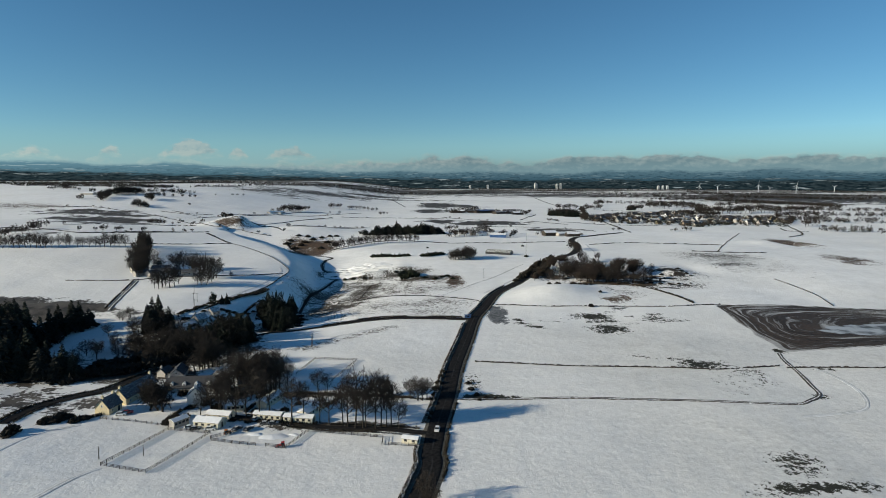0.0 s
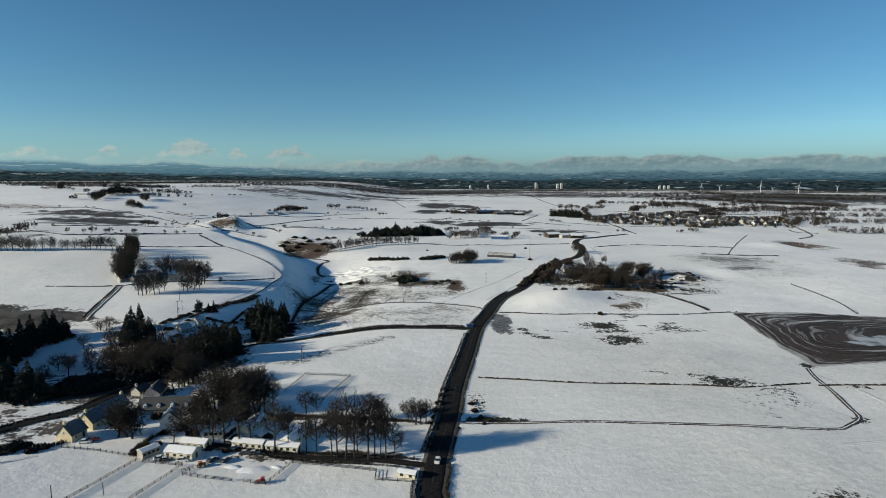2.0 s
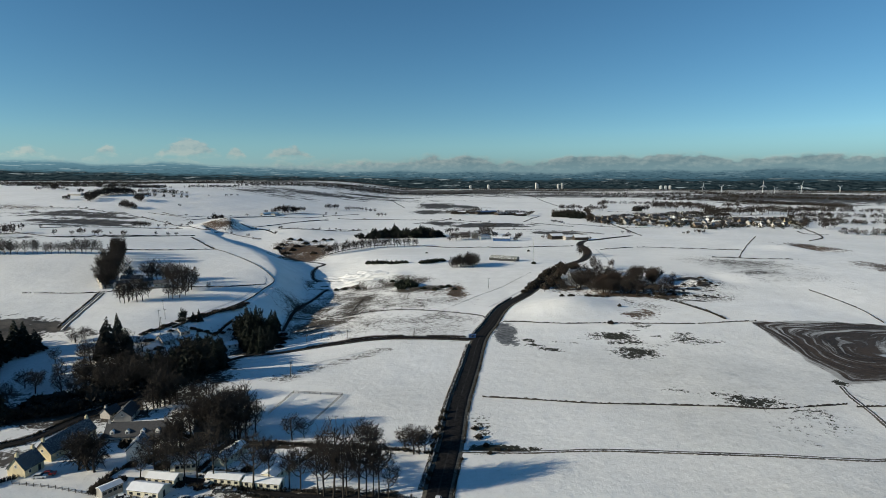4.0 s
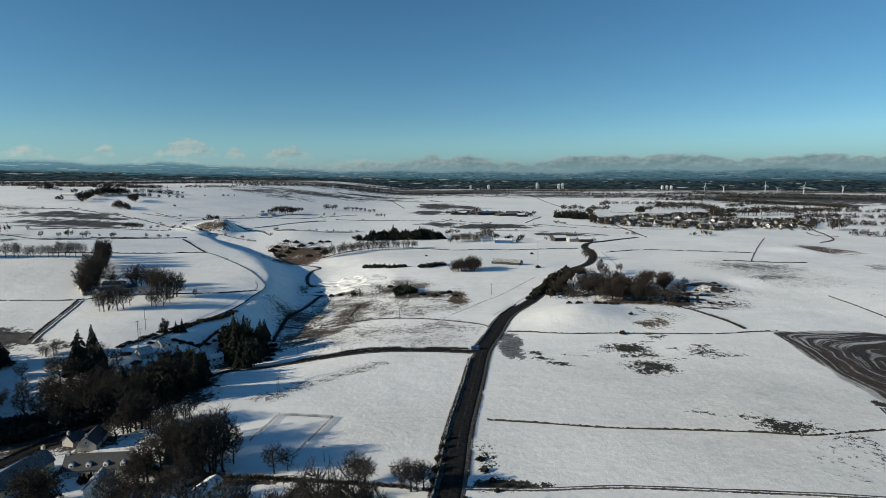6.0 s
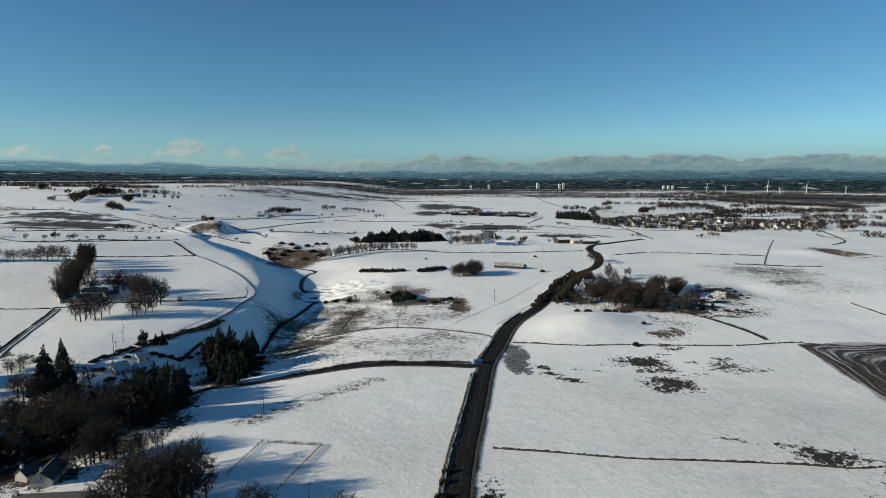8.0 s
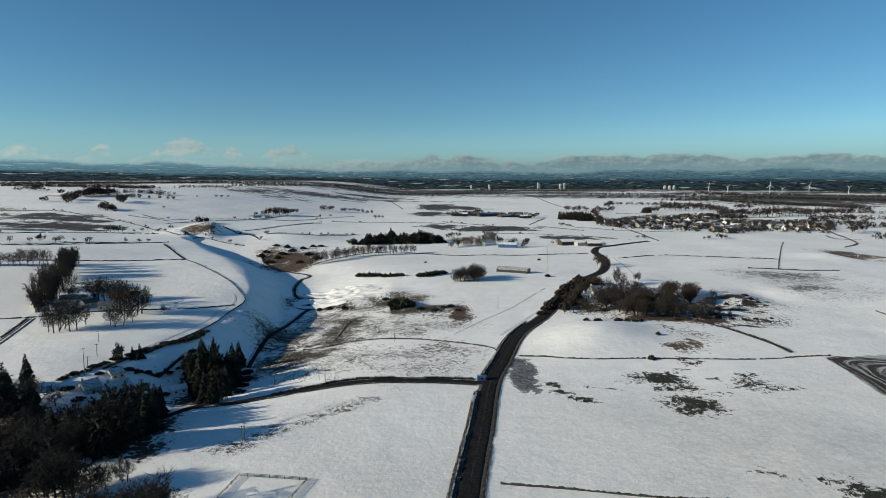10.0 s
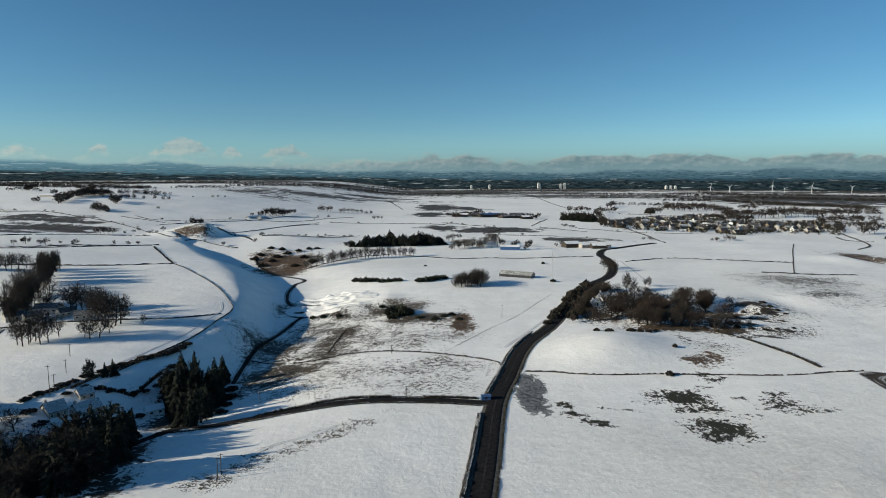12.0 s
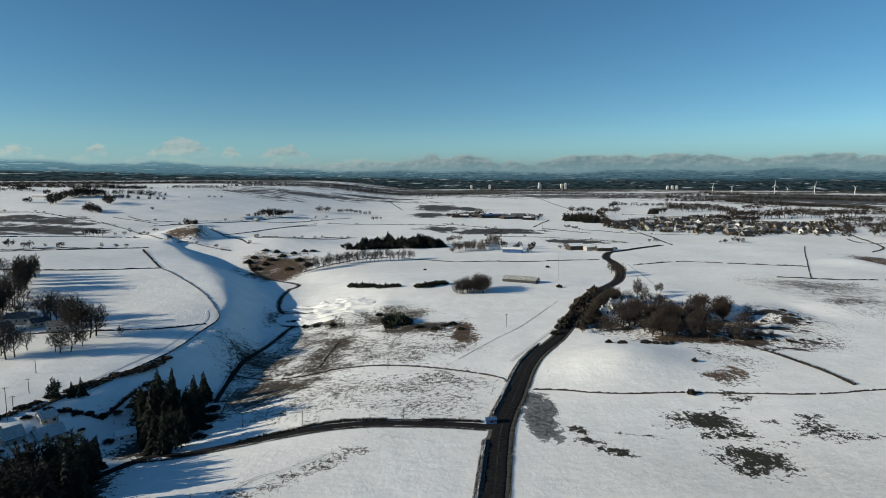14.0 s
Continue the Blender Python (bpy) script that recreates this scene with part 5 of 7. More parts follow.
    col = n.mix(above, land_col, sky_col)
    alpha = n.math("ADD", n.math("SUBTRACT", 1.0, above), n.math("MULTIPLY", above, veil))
    # everything here glows with its painted light and haze; the sun adds nothing
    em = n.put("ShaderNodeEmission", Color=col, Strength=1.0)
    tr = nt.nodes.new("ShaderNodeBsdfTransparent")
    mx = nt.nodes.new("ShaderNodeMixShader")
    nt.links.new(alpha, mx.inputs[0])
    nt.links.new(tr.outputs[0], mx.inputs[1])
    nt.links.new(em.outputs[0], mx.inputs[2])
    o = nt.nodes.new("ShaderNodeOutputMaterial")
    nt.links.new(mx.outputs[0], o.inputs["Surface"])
    return m


def backdrop():
    R, eye_z = 4855.0, 96.5
    A = np.radians(np.linspace(-180, 180, 361))
    els = np.array([-60, -20, 0, 15, 40, 70, 110.0])
    V, az, el = [], [], []
    for a in A:
        for e in els:
            V.append((R * math.sin(a), 86 + R * math.cos(a), eye_z + e * R / 1045))
            az.append(1045 * a)
            el.append(e)
    k = len(els)
    F = [(i * k + j, (i + 1) * k + j, (i + 1) * k + j + 1, i * k + j + 1) for i in range(len(A) - 1) for j in range(k - 1)]
    me = bpy.data.meshes.new("backdrop")
    me.from_pydata(V, [], F)
    me.attributes.new("azimuth", "FLOAT", "POINT").data.foreach_set("value", np.array(az, np.float32))
    me.attributes.new("elevation", "FLOAT", "POINT").data.foreach_set("value", np.array(el, np.float32))
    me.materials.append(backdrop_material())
    ob = tagged(new("backdrop", me), "glowing snow-streaked hills with painted haze under a low cloud bank", "backdrop", kind="structure")
    ob.visible_shadow = False
    return ob


backdrop()
# ---- walls and hedges ----
def ribbon(name, pts, height, width, mat, rough, step, label, category, group, gaps=0.0, seed=1):
    """A wall or hedge along a line: an uneven body of cross rings, broken here and there."""
    rng = np.random.default_rng(seed)
    P = smooth_line(pts, step)
    N = normals(P)
    n = len(P)
    prof = np.array([(-0.5, -0.5), (-0.46, 0.55), (-0.25, 0.95), (0.25, 1.0), (0.46, 0.6), (0.5, -0.5)])
    k = len(prof)
    tall = height * (1 + rough * rng.uniform(-1, 1, n))
    wide = width * (1 + 0.6 * rough * rng.uniform(-1, 1, n))
    side = width * 0.25 * rough * rng.uniform(-1, 1, n)
    X = P[:, None, 0] + N[:, None, 0] * (prof[None, :, 0] * wide[:, None] + side[:, None])
    Y = P[:, None, 1] + N[:, None, 1] * (prof[None, :, 0] * wide[:, None] + side[:, None])
    X = X + rng.uniform(-1, 1, X.shape) * width * 0.12 * rough
    Z = land(P[:, 0], P[:, 1])[:, None] + prof[None, :, 1] * tall[:, None] * (1 + 0.25 * rough * rng.uniform(-1, 1, X.shape))
    V = np.stack([X, Y, Z], -1).reshape(-1, 3)
    F = []
    open_run = 0
    for i in range(n - 1):
        if open_run > 0:
            open_run -= 1
            continue
        if rng.random() < gaps:
            open_run = int(rng.integers(0, 2))
            continue
        F += [(i * k + j, i * k + j + 1, (i + 1) * k + j + 1, (i + 1) * k + j) for j in range(k - 1)]
    F += [tuple(range(k)), tuple(range((n - 1) * k, n * k))[::-1]]
    me = bpy.data.meshes.new(name)
    me.from_pydata(V, [], F)
    me.materials.append(mat)
    return tagged(new(name, me), label, category, group)


def hedge(name, pts, height, width, mat, step, label, group, seed=1):
    """A leafless hedge: a low woody core and a mass of upright twiggy sprays of uneven height."""
    rng = np.random.default_rng(seed)
    P = smooth_line(pts, step)
    N = normals(P)
    tall = height * (0.75 + 0.35 * np.abs(fbm(P[:, 0], P[:, 1], 7, 3, seed)) + 0.15 * rng.uniform(-1, 1, len(P)))
    tall = np.where(fbm(P[:, 0], P[:, 1], 15, 2, seed + 3) < -0.42, tall * 0.35, tall)
    Z0 = land(P[:, 0], P[:, 1])
    V, F = [], []
    for i in range(len(P)):
        for k in range(9):
            o = rng.uniform(-0.5, 0.5) * width
            a = rng.uniform(-0.5, 0.5) * step
            x, y = P[i, 0] + N[i, 0] * o + N[i, 1] * a, P[i, 1] + N[i, 1] * o - N[i, 0] * a
            h = tall[i] * rng.uniform(0.45, 1.1) * (1 - 0.5 * abs(o) / width)
            w = (0.10 + 0.13 * rng.random()) * height
            t = rng.uniform(0, 3.14)
            lx, ly = rng.normal(0, 0.18 * height, 2)
            n = len(V)
            V += [(x - w * math.cos(t), y - w * math.sin(t), Z0[i] - 0.25), (x + w * math.cos(t), y + w * math.sin(t), Z0[i] - 0.25),
                  (x + lx + 0.7 * w * math.cos(t + 0.5), y + ly + 0.7 * w * math.sin(t + 0.5), Z0[i] + 0.7 * h), (x + lx * 1.3, y + ly * 1.3, Z0[i] + h)]
            F += [(n, n + 1, n + 2), (n, n + 2, n + 3)]
    me = bpy.data.meshes.new(name)
    me.from_pydata(V, [], F)
    me.materials.append(mat)
    return tagged(new(name, me), label, "hedge", group)


WALLS = [TRACK_WALL, TRACK_WALL_EAST, PASTURE_WALL, HILL_WALL, RIDGE_WALL, EAST_WALL, VALLEY_WALL, WEST_WALL, WEST_WALL_NEAR, WEST_WALL_FAR,
         UPLAND_WALL, UPLAND_WALL_FAR, FARM_WALL, WOOD_WALL, MOOR_WALL, FARM_FENCE_WALL, CROFT_WALL, FIELD_LINE, PLAIN_WALL, PLAIN_WALL_FAR, VILLAGE_WALL]
for i, pts in enumerate(WALLS):
    far = np.mean([p[1] for p in pts]) > 600
    ribbon("dry_stone_wall", pts, 0.6 if not far else 0.8, 0.4 if not far else 0.8, STONE, 0.5, 0.9 if not far else 3.0,
           "dark dry-stone field wall dusted with snow", "wall", "field walls", 0.02, 100 + i)
for i, pts in enumerate([LANE_HEDGE, WOOD_HEDGE, WEST_HEDGE, PLAIN_HEDGE, VILLAGE_HEDGE, FAR_HEDGE, SLOPE_HEDGE, COTTAGE_HEDGE, DELL_HEDGE, LAWN_HEDGE, YARD_HEDGE, GARDEN_HEDGE, KENNEL_HEDGE, PADDOCK_HEDGE, COURT_HEDGE, ORCHARD_HEDGE, PADDOCK_EDGE, PLAIN_LINE, REED_LINE, TOWN_LINE, RIDGE_HEDGE, HOLLOW_LINE, FARM_LINE, BROOK_LINE, VILLAGE_LINE, EAST_LINE, MOSS_LINE, SLOPE_LINE, MOUND_LINE, POOL_LINE]):
    far = np.mean([p[1] for p in pts]) > 600
    hedge("hedge", pts, 1.7 if not far else 1.8, 1.6 if not far else 1.6, HEDGE, 0.5 if not far else 1.6,
          "unclipped leafless dark hedge along a field edge", "field hedges", 200 + i)
for i, pts in enumerate((DITCH_SCRUB, CROSS_HEDGE)):
    hedge("low_hedge", pts, 0.9, 0.9, HEDGE, 0.8, "low broken dark hedge across the snow", "field hedges", 280 + i)
NEAR_ROAD = ROAD[1:14]
for i, (d, h, w, m) in enumerate(((5.0, 1.0, 0.9, STONE), (6.0, 0.8, 1.0, HEDGE), (-5.0, 0.9, 0.8, HEDGE))):
    P = offset_line(NEAR_ROAD, d)
    for a, b in ((150, 212), (222, 392), (402, 500)) if d > 0 else ((120, 170), (216, 247), (256, 500)):
        pts = [tuple(p) for p in P if a < p[1] < b]
        if m is STONE:
            ribbon("roadside_wall", pts[::2], h, w, m, 0.35, 0.9, "low dark wall with snow on its coping beside the road", "wall", "roadside walls", 0.01, 300 + i)
        else:
            hedge("roadside_hedge", pts[::2], h, w, m, 0.5, "straggling low hedge beside the road", "roadside hedges", 300 + i)
P = offset_line(NEAR_ROAD, -5.0)
hedge("roadside_hedge", [tuple(p) for p in P if 170 < p[1] < 216][::2], 1.7, 0.8, HEDGE, 0.8, "tall thin leafless hedge beside the road", "roadside hedges", 310)
for i, (pts, d, h) in enumerate(((STREAM, 1.9, 0.6), (STREAM, -1.9, 0.6), (MOOR_BANK, 0.0, 0.6))):
    hedge("rushy_bank", [tuple(p) for p in offset_line(pts, d, 9.0)], h, 0.9, HEDGE, 1.1, "low dark rushes along a bank", "rushy banks", 320 + i)
for i, (pts, d, h) in enumerate(((LANE[:10], 3.4, 1.1), (LANE[10:], 3.0, 1.0), (LANE[10:], -3.0, 1.4), (FARM_LANE, 3.0, 1.2), (DRIVE[:7], 3.2, 1.3), (DRIVE[:7], -3.2, 1.0))):
    P = offset_line(pts, d)[1:]
    hedge("lane_hedge", [tuple(p) for p in P], h, 1.2, HEDGE, 0.5, "ragged dark hedge along the lane", "lane hedges", 400 + i)
# ---- trees ----
def mesh_from(name, V, F, mat, smooth=False):
    me = bpy.data.meshes.new(name)
    me.from_pydata(V, [], F)
    if smooth:
        me.shade_smooth()
    me.materials.append(mat)
    return me


def part(name, me, parent, label=""):
    ob = new(name, me)
    ob.parent = parent
    return tagged(ob, label)


def limb(V, F, a, b, ra, rb, sides):
    a, b = np.array(a), np.array(b)
    d = (b - a) / (np.linalg.norm(b - a) + 1e-9)
    u = np.cross(d, (0, 0, 1) if abs(d[2]) < 0.9 else (1, 0, 0))
    u /= np.linalg.norm(u)
    w = np.cross(d, u)
    i = len(V)
    for c, r in ((a, ra), (b, rb)):
        for s in range(sides):
            t = 2 * math.pi * s / sides
            V.append(tuple(c + r * (math.cos(t) * u + math.sin(t) * w)))
    F += [(i + s, i + (s + 1) % sides, i + sides + (s + 1) % sides, i + sides + s) for s in range(sides)]


def bare_tree(seed, twig_mat, spread=0.36, twigs=2400, stems=1, thick=0.036, low=0.13, limbs=9, sprays=11, girth=1.0):
    """A leafless tree of height 1: trunk, limbs and branches in one mesh, the haze of fine twigs in another."""
    rng = np.random.default_rng(seed)
    V, F, tips = [], [], []
    for s in range(stems):
        foot = np.array([*rng.normal(0, 0.13, 2), -0.02]) if stems > 1 else np.array([0, 0, -0.02])
        tall = rng.uniform(0.85, 1.0) if stems > 1 else 1.0
        fork = foot + np.array([*rng.normal(0, 0.012, 2), (low + 0.10) * tall])
        head = fork + np.array([*rng.normal(0, 0.03, 2), 0.46 * tall])
        limb(V, F, foot, fork, 0.020 * girth, 0.015 * girth, 7)
        limb(V, F, foot - (0, 0, 0.01), foot + (0, 0, 0.03), 0.032 * girth, 0.020 * girth, 7)
        limb(V, F, fork, head, 0.015 * girth, 0.005, 6)
        mid = foot + np.array([0, 0, (0.5 + 0.5 * low) * tall])
        half = np.array([spread, spread, (0.5 - 0.5 * low) * tall]) * np.array([1, 1, 1] if stems == 1 else [0.7, 0.7, 1])
        many = limbs + 3 if stems == 1 else 6
        for i in range(many):
            t = 2.4 * i + rng.uniform(-0.4, 0.4)
            u = (i + 0.5) / many
            root = fork + (head - fork) * u - np.array([0, 0, 0.12 * (1 - u) * tall])
            lift = -0.45 + 1.2 * u + rng.uniform(-0.15, 0.15)
            flat = math.sqrt(max(0.05, 1 - lift * lift))
            end = mid + half * np.array([math.cos(t) * flat, math.sin(t) * flat, lift]) * rng.uniform(0.6, 0.85)
            knee = root + (end - root) * 0.5 + np.array([math.cos(t) * 0.02, math.sin(t) * 0.02, -0.02])
            limb(V, F, root, knee, 0.009, 0.006, 5)
            limb(V, F, knee, end, 0.006, 0.003, 4)
            for j in range(sprays):
                base = knee + (end - knee) * rng.uniform(-0.5, 1.0)
                e = rng.normal(0, 1, 3) + np.array([math.cos(t) * flat, math.sin(t) * flat, lift]) * 1.2
                e /= np.linalg.norm(e)
                goal = mid + half * e * rng.uniform(0.8, 1.05)
                tip = base + (goal - base) * min(1.0, 0.26 / (np.linalg.norm(goal - base) + 1e-6))
                limb(V, F, base, tip, 0.0035, 0.0015, 3)
                tips.append((base, tip))
    W, G = [], []
    for i in range(twigs):
        a, b = tips[rng.integers(len(tips))]
        p = a + (b - a) * rng.uniform(0.15, 1.0)
        d = (b - a) / (np.linalg.norm(b - a) + 1e-9) + rng.normal(0, 0.6, 3) + np.array([0, 0, 0.25])
        d /= np.linalg.norm(d)
        q = p + d * rng.uniform(0.04, 0.10)
        w = np.cross(d, rng.normal(0, 1, 3))
        w *= thick * 0.06 / np.linalg.norm(w)
        k = len(W)
        W += [tuple(p - w), tuple(p + w), tuple(q)]
        G.append((k, k + 1, k + 2))
    return mesh_from("trunk", V, F, BARK), mesh_from("crown", W, G, twig_mat)


def spruce(seed, mat, wide=0.20, layers=30, bare=0.06):
    """A conifer of height 1: a straight stem and many drooping boughs that thin out upwards, with a ragged outline."""
    rng = np.random.default_rng(seed)
    V, F = [], []
    limb(V, F, (0, 0, -0.02), (0, 0, 0.55), 0.018, 0.010, 6)
    limb(V, F, (0, 0, 0.55), (0, 0, 0.97), 0.010, 0.002, 5)
    W, G = [], []
    lobes = rng.uniform(0, 6.28, 3)
    for i in range(layers * 20):
        u = 1 - math.sqrt(rng.uniform(0, 1))
        z = bare + (1 - bare) * u
        t = rng.uniform(0, 6.283)
        r0 = wide * (1 - u) ** 0.85 * (1 + 0.22 * math.sin(2 * t + lobes[0] + 9 * u) + 0.15 * math.sin(5 * t + lobes[1] + 23 * u)) + 0.010
        r = r0 * rng.uniform(0.55, 1.12)
        c, s = math.cos(t), math.sin(t)
        half = 0.010 + 0.022 * rng.random()
        droop, inner = r * rng.uniform(0.15, 0.5), r * rng.uniform(0.0, 0.35)
        tw = rng.uniform(-0.02, 0.02)
        k = len(W)
        W += [(inner * c, inner * s, z + 0.03 * (1 - u)), (0.7 * r * c - half * s, 0.7 * r * s + half * c, z - 0.35 * droop + tw), (r * c, r * s, z - droop),
              (0.7 * r * c + half * s, 0.7 * r * s - half * c, z - 0.35 * droop - tw), (0.6 * r * c, 0.6 * r * s, z - droop - 0.015)]
        G += [(k, k + 1, k + 2), (k, k + 2, k + 3), (k + 1, k + 4, k + 2), (k + 2, k + 4, k + 3)]
    return mesh_from("trunk", V, F, BARK), mesh_from("crown", W, G, mat)


def bush(seed, mat, stems=46, flat=0.75):
    """A shrub of height 1: a low ragged mass of leaning sprays."""
    rng = np.random.default_rng(seed)
    V, F = [], []
    for i in range(stems * 4):
        t, e = rng.uniform(0, 6.283), rng.uniform(0.02, 1.0)
        r = flat * math.sqrt(rng.uniform(0, 1))
        p = np.array([r * 0.75 * math.cos(t), r * 0.75 * math.sin(t), rng.uniform(-0.06, 0.5) * (1.1 - r)])
        d = np.array([math.cos(t) * r, math.sin(t) * r, 0.9]) + rng.normal(0, 0.45, 3)
        d /= np.linalg.norm(d)
        q = p + d * rng.uniform(0.28, 0.5) * (1.15 - 0.5 * r)
        w = np.cross(d, rng.normal(0, 1, 3))
        w *= rng.uniform(0.05, 0.11) / np.linalg.norm(w)
        k = len(V)
        V += [tuple(p - w * 0.5), tuple(p + w * 0.5), tuple((p + q) / 2 + w * 1.2), tuple(q), tuple((p + q) / 2 - w * 1.2)]
        F += [(k, k + 1, k + 2), (k, k + 2, k + 4), (k + 4, k + 2, k + 3)]
    # woody base that carries the sprays
    B, H = [], []
    for i in range(7):
        t = 6.283 * i / 7
        limb(B, H, (0.05 * math.cos(t), 0.05 * math.sin(t), -0.12), (0.4 * math.cos(t), 0.4 * math.sin(t), 0.45), 0.03, 0.012, 4)
    return mesh_from("stem", B, H, BARK), mesh_from("foliage", V, F, mat)


BROAD = [bare_tree(11, TWIG, 0.38), bare_tree(12, TWIG, 0.33), bare_tree(13, TWIG, 0.43, 2700), bare_tree(14, TWIG, 0.29, 2200, low=0.22)]
AVENUE = [bare_tree(15, TWIG, 0.27, 1500, low=0.30, thick=0.03, girth=0.7), bare_tree(16, TWIG, 0.31, 1700, low=0.26, thick=0.03, girth=0.7), bare_tree(17, TWIG, 0.24, 1300, low=0.34, thick=0.03, girth=0.7)]
CLUMPED = [bare_tree(21, TWIG, 0.42, 2700, stems=3, low=0.06, thick=0.045), bare_tree(22, TWIG, 0.46, 2900, stems=4, low=0.05, thick=0.045)]
BIRCH = [bare_tree(31, TWIG_RED, 0.28, 2200, low=0.18, thick=0.06), bare_tree(32, TWIG_RED, 0.32, 2300, low=0.14, thick=0.06), bare_tree(33, TWIG, 0.30, 2200, low=0.16, thick=0.06)]
THICK = [bare_tree(23, TWIG, 0.36, 4200, stems=3, low=0.02, thick=0.085), bare_tree(24, TWIG, 0.40, 4200, stems=3, low=0.02, thick=0.085)]
DISTANT = [bare_tree(41, TWIG, 0.40, 560, thick=0.36, limbs=5, sprays=6), bare_tree(42, TWIG, 0.34, 520, thick=0.36, limbs=5, sprays=6), bare_tree(43, TWIG, 0.46, 600, thick=0.36, limbs=5, sprays=6)]
DENSE = [bare_tree(48, TWIG, 0.44, 900, thick=0.46, low=0.02, limbs=6, sprays=6), bare_tree(49, NEEDLE_DULL, 0.40, 800, thick=0.5, low=0.02, limbs=6, sprays=6)]
FARAWAY = [bare_tree(45, TWIG, 0.42, 150, thick=0.95, low=0.04, limbs=3, sprays=3), bare_tree(46, TWIG, 0.5, 160, thick=0.95, low=0.04, limbs=3, sprays=3), spruce(47, NEEDLE, 0.3, 3)]
SPRUCE = [spruce(51, NEEDLE, 0.20), spruce(52, NEEDLE, 0.24), spruce(53, NEEDLE_DULL, 0.22, 26), spruce(54, NEEDLE, 0.17, 32)]
PINE = [spruce(61, NEEDLE_DULL, 0.26, 26, 0.16), spruce(62, NEEDLE, 0.29, 28, 0.08)]
YEW = [bare_tree(71, NEEDLE_DULL, 0.40, 5200, thick=0.13, low=0.03), bare_tree(72, NEEDLE, 0.36, 4800, thick=0.13, low=0.05)]
SHRUB = [bush(81, HEDGE), bush(82, HEDGE), bush(83, TWIG)]
WHIN = [bush(91, GORSE, 60), bush(92, GORSE, 60, 1.0)]
tree_rng = np.random.default_rng(9)


def plant(rows, kinds, name, label, category, group, names=("trunk", "crown"), wide=1.0, uneven=0.0):
    """Stands a tree or shrub at each row of x, y, height; uneven: how far some fall short of it."""
    first = {}
    for x, y, h in rows:
        i = int(tree_rng.integers(len(kinds)))
        f = h * wide * float(tree_rng.uniform(0.82, 1.15))
        h = h * float(tree_rng.uniform(0.85, 1.06)) * (1 - uneven * float(tree_rng.random()) ** 1.5)
        turn = float(tree_rng.uniform(0, 360))
        z = float(land(x, y)) - 0.05
        m = pose(x, y, z, float(tree_rng.normal(0, 1.5)), float(tree_rng.normal(0, 1.5)), turn) @ Matrix.Diagonal((f, f, h, 1))
        if i not in first:
            root = new(name)
            tagged(root, label, category, group)
            for nm, me in zip(names, kinds[i]):
                part(nm, me, root)
            first[i] = root
            root.matrix_basis = m
        else:
            ob = copy_thing(first[i], m)
            ob.matrix_basis = m


plant(DRIVE_TREES, AVENUE, "bare_tree", "tall leafless beech lining the farm drive", "tree", "trees along the drive", wide=1.0)
plant(FIELD_TREES, BROAD, "bare_tree", "leafless round-crowned tree at the field edge", "tree", "field edge trees", wide=1.15)
plant(GARDEN_TREES, BROAD + CLUMPED, "bare_tree", "large leafless tree round the farmhouse gardens", "tree", "garden trees", wide=1.1)
plant(COTTAGE_TREES, THICK, "garden_tree", "dense dark rounded tree beside the cottages", "tree", "cottage trees", wide=1.2, uneven=0.2)
plant(WOOD_CONIFERS, SPRUCE + PINE, "conifer_tree", "dark spruce in the shelter wood", "tree", "wood conifers", wide=1.25)
# spruces added mostly out of view, tallest there, to shade the snowy clearing
west_shade_trees = [(x, y, h + 6 if x < -0.81 * y - 6 else h) for x, y, h in zip(tree_rng.uniform(-300, -232, 190), tree_rng.uniform(262, 352, 190), tree_rng.uniform(20, 26, 190)) if x < -0.71 * y - 3]
plant(west_shade_trees, SPRUCE + PINE, "conifer_tree", "mostly unseen tall dark spruce added west of the wood for shade", "tree", "west wood conifers", wide=1.3)
plant(DELL_CONIFERS, PINE + YEW + SPRUCE[:1], "conifer_tree", "dark spruce in the wooded dell", "tree", "dell conifers", wide=1.05, uneven=0.2)
plant(LANE_CONIFERS, SPRUCE[:2] + PINE + YEW[1:], "conifer_tree", "pointed dark fir beside the lane cottages", "tree", "lane conifers", wide=0.85, uneven=0.25)
plant(DELL_TREES, CLUMPED + BROAD, "bare_tree", "dark leafless tree crowding the dell", "tree", "dell trees", wide=1.2)
plant([(x, y, 0.7 * h) for x, y, h in DELL_SCRUB], SHRUB, "shrub", "dark garden scrub round the dell cottages", "shrub", "dell scrub", ("stem", "foliage"), 1.9)
plant(DELL_THICKET, SHRUB, "shrub", "dark leafless thicket shrub beside the lane", "shrub", "dell thicket", ("stem", "foliage"), 1.3)
plant(FARM_BELT, THICK + CLUMPED, "bare_tree", "dense leafless tree in the farm shelter belt", "tree", "farm shelter belt", wide=0.72)
plant(FARM_TREES, BROAD[:3] + CLUMPED[:1], "bare_tree", "leafless tree standing round the hill farm", "tree", "hill farm trees", wide=0.92)
plant(WEST_ROW, BROAD[:3], "bare_tree", "leafless beech in a long field row", "tree", "west tree row")
plant(WEST_CLUMP, DISTANT, "bare_tree", "small leafless tree on the snowy slope", "tree", "west slope trees")
plant(MID_CLUMP, DENSE[:1] + DISTANT[:1], "bare_tree", "leafless tree sheltering a far farm", "tree", "far farm trees", wide=1.3)
plant(MID_TREES, DISTANT, "bare_tree", "far leafless tree on the snowy plain", "tree", "plain trees")
plant(PLANTATION, SPRUCE + PINE + YEW[1:], "conifer_tree", "dark spruce in a dense small plantation", "tree", "plantation", wide=2.1, uneven=0.45)
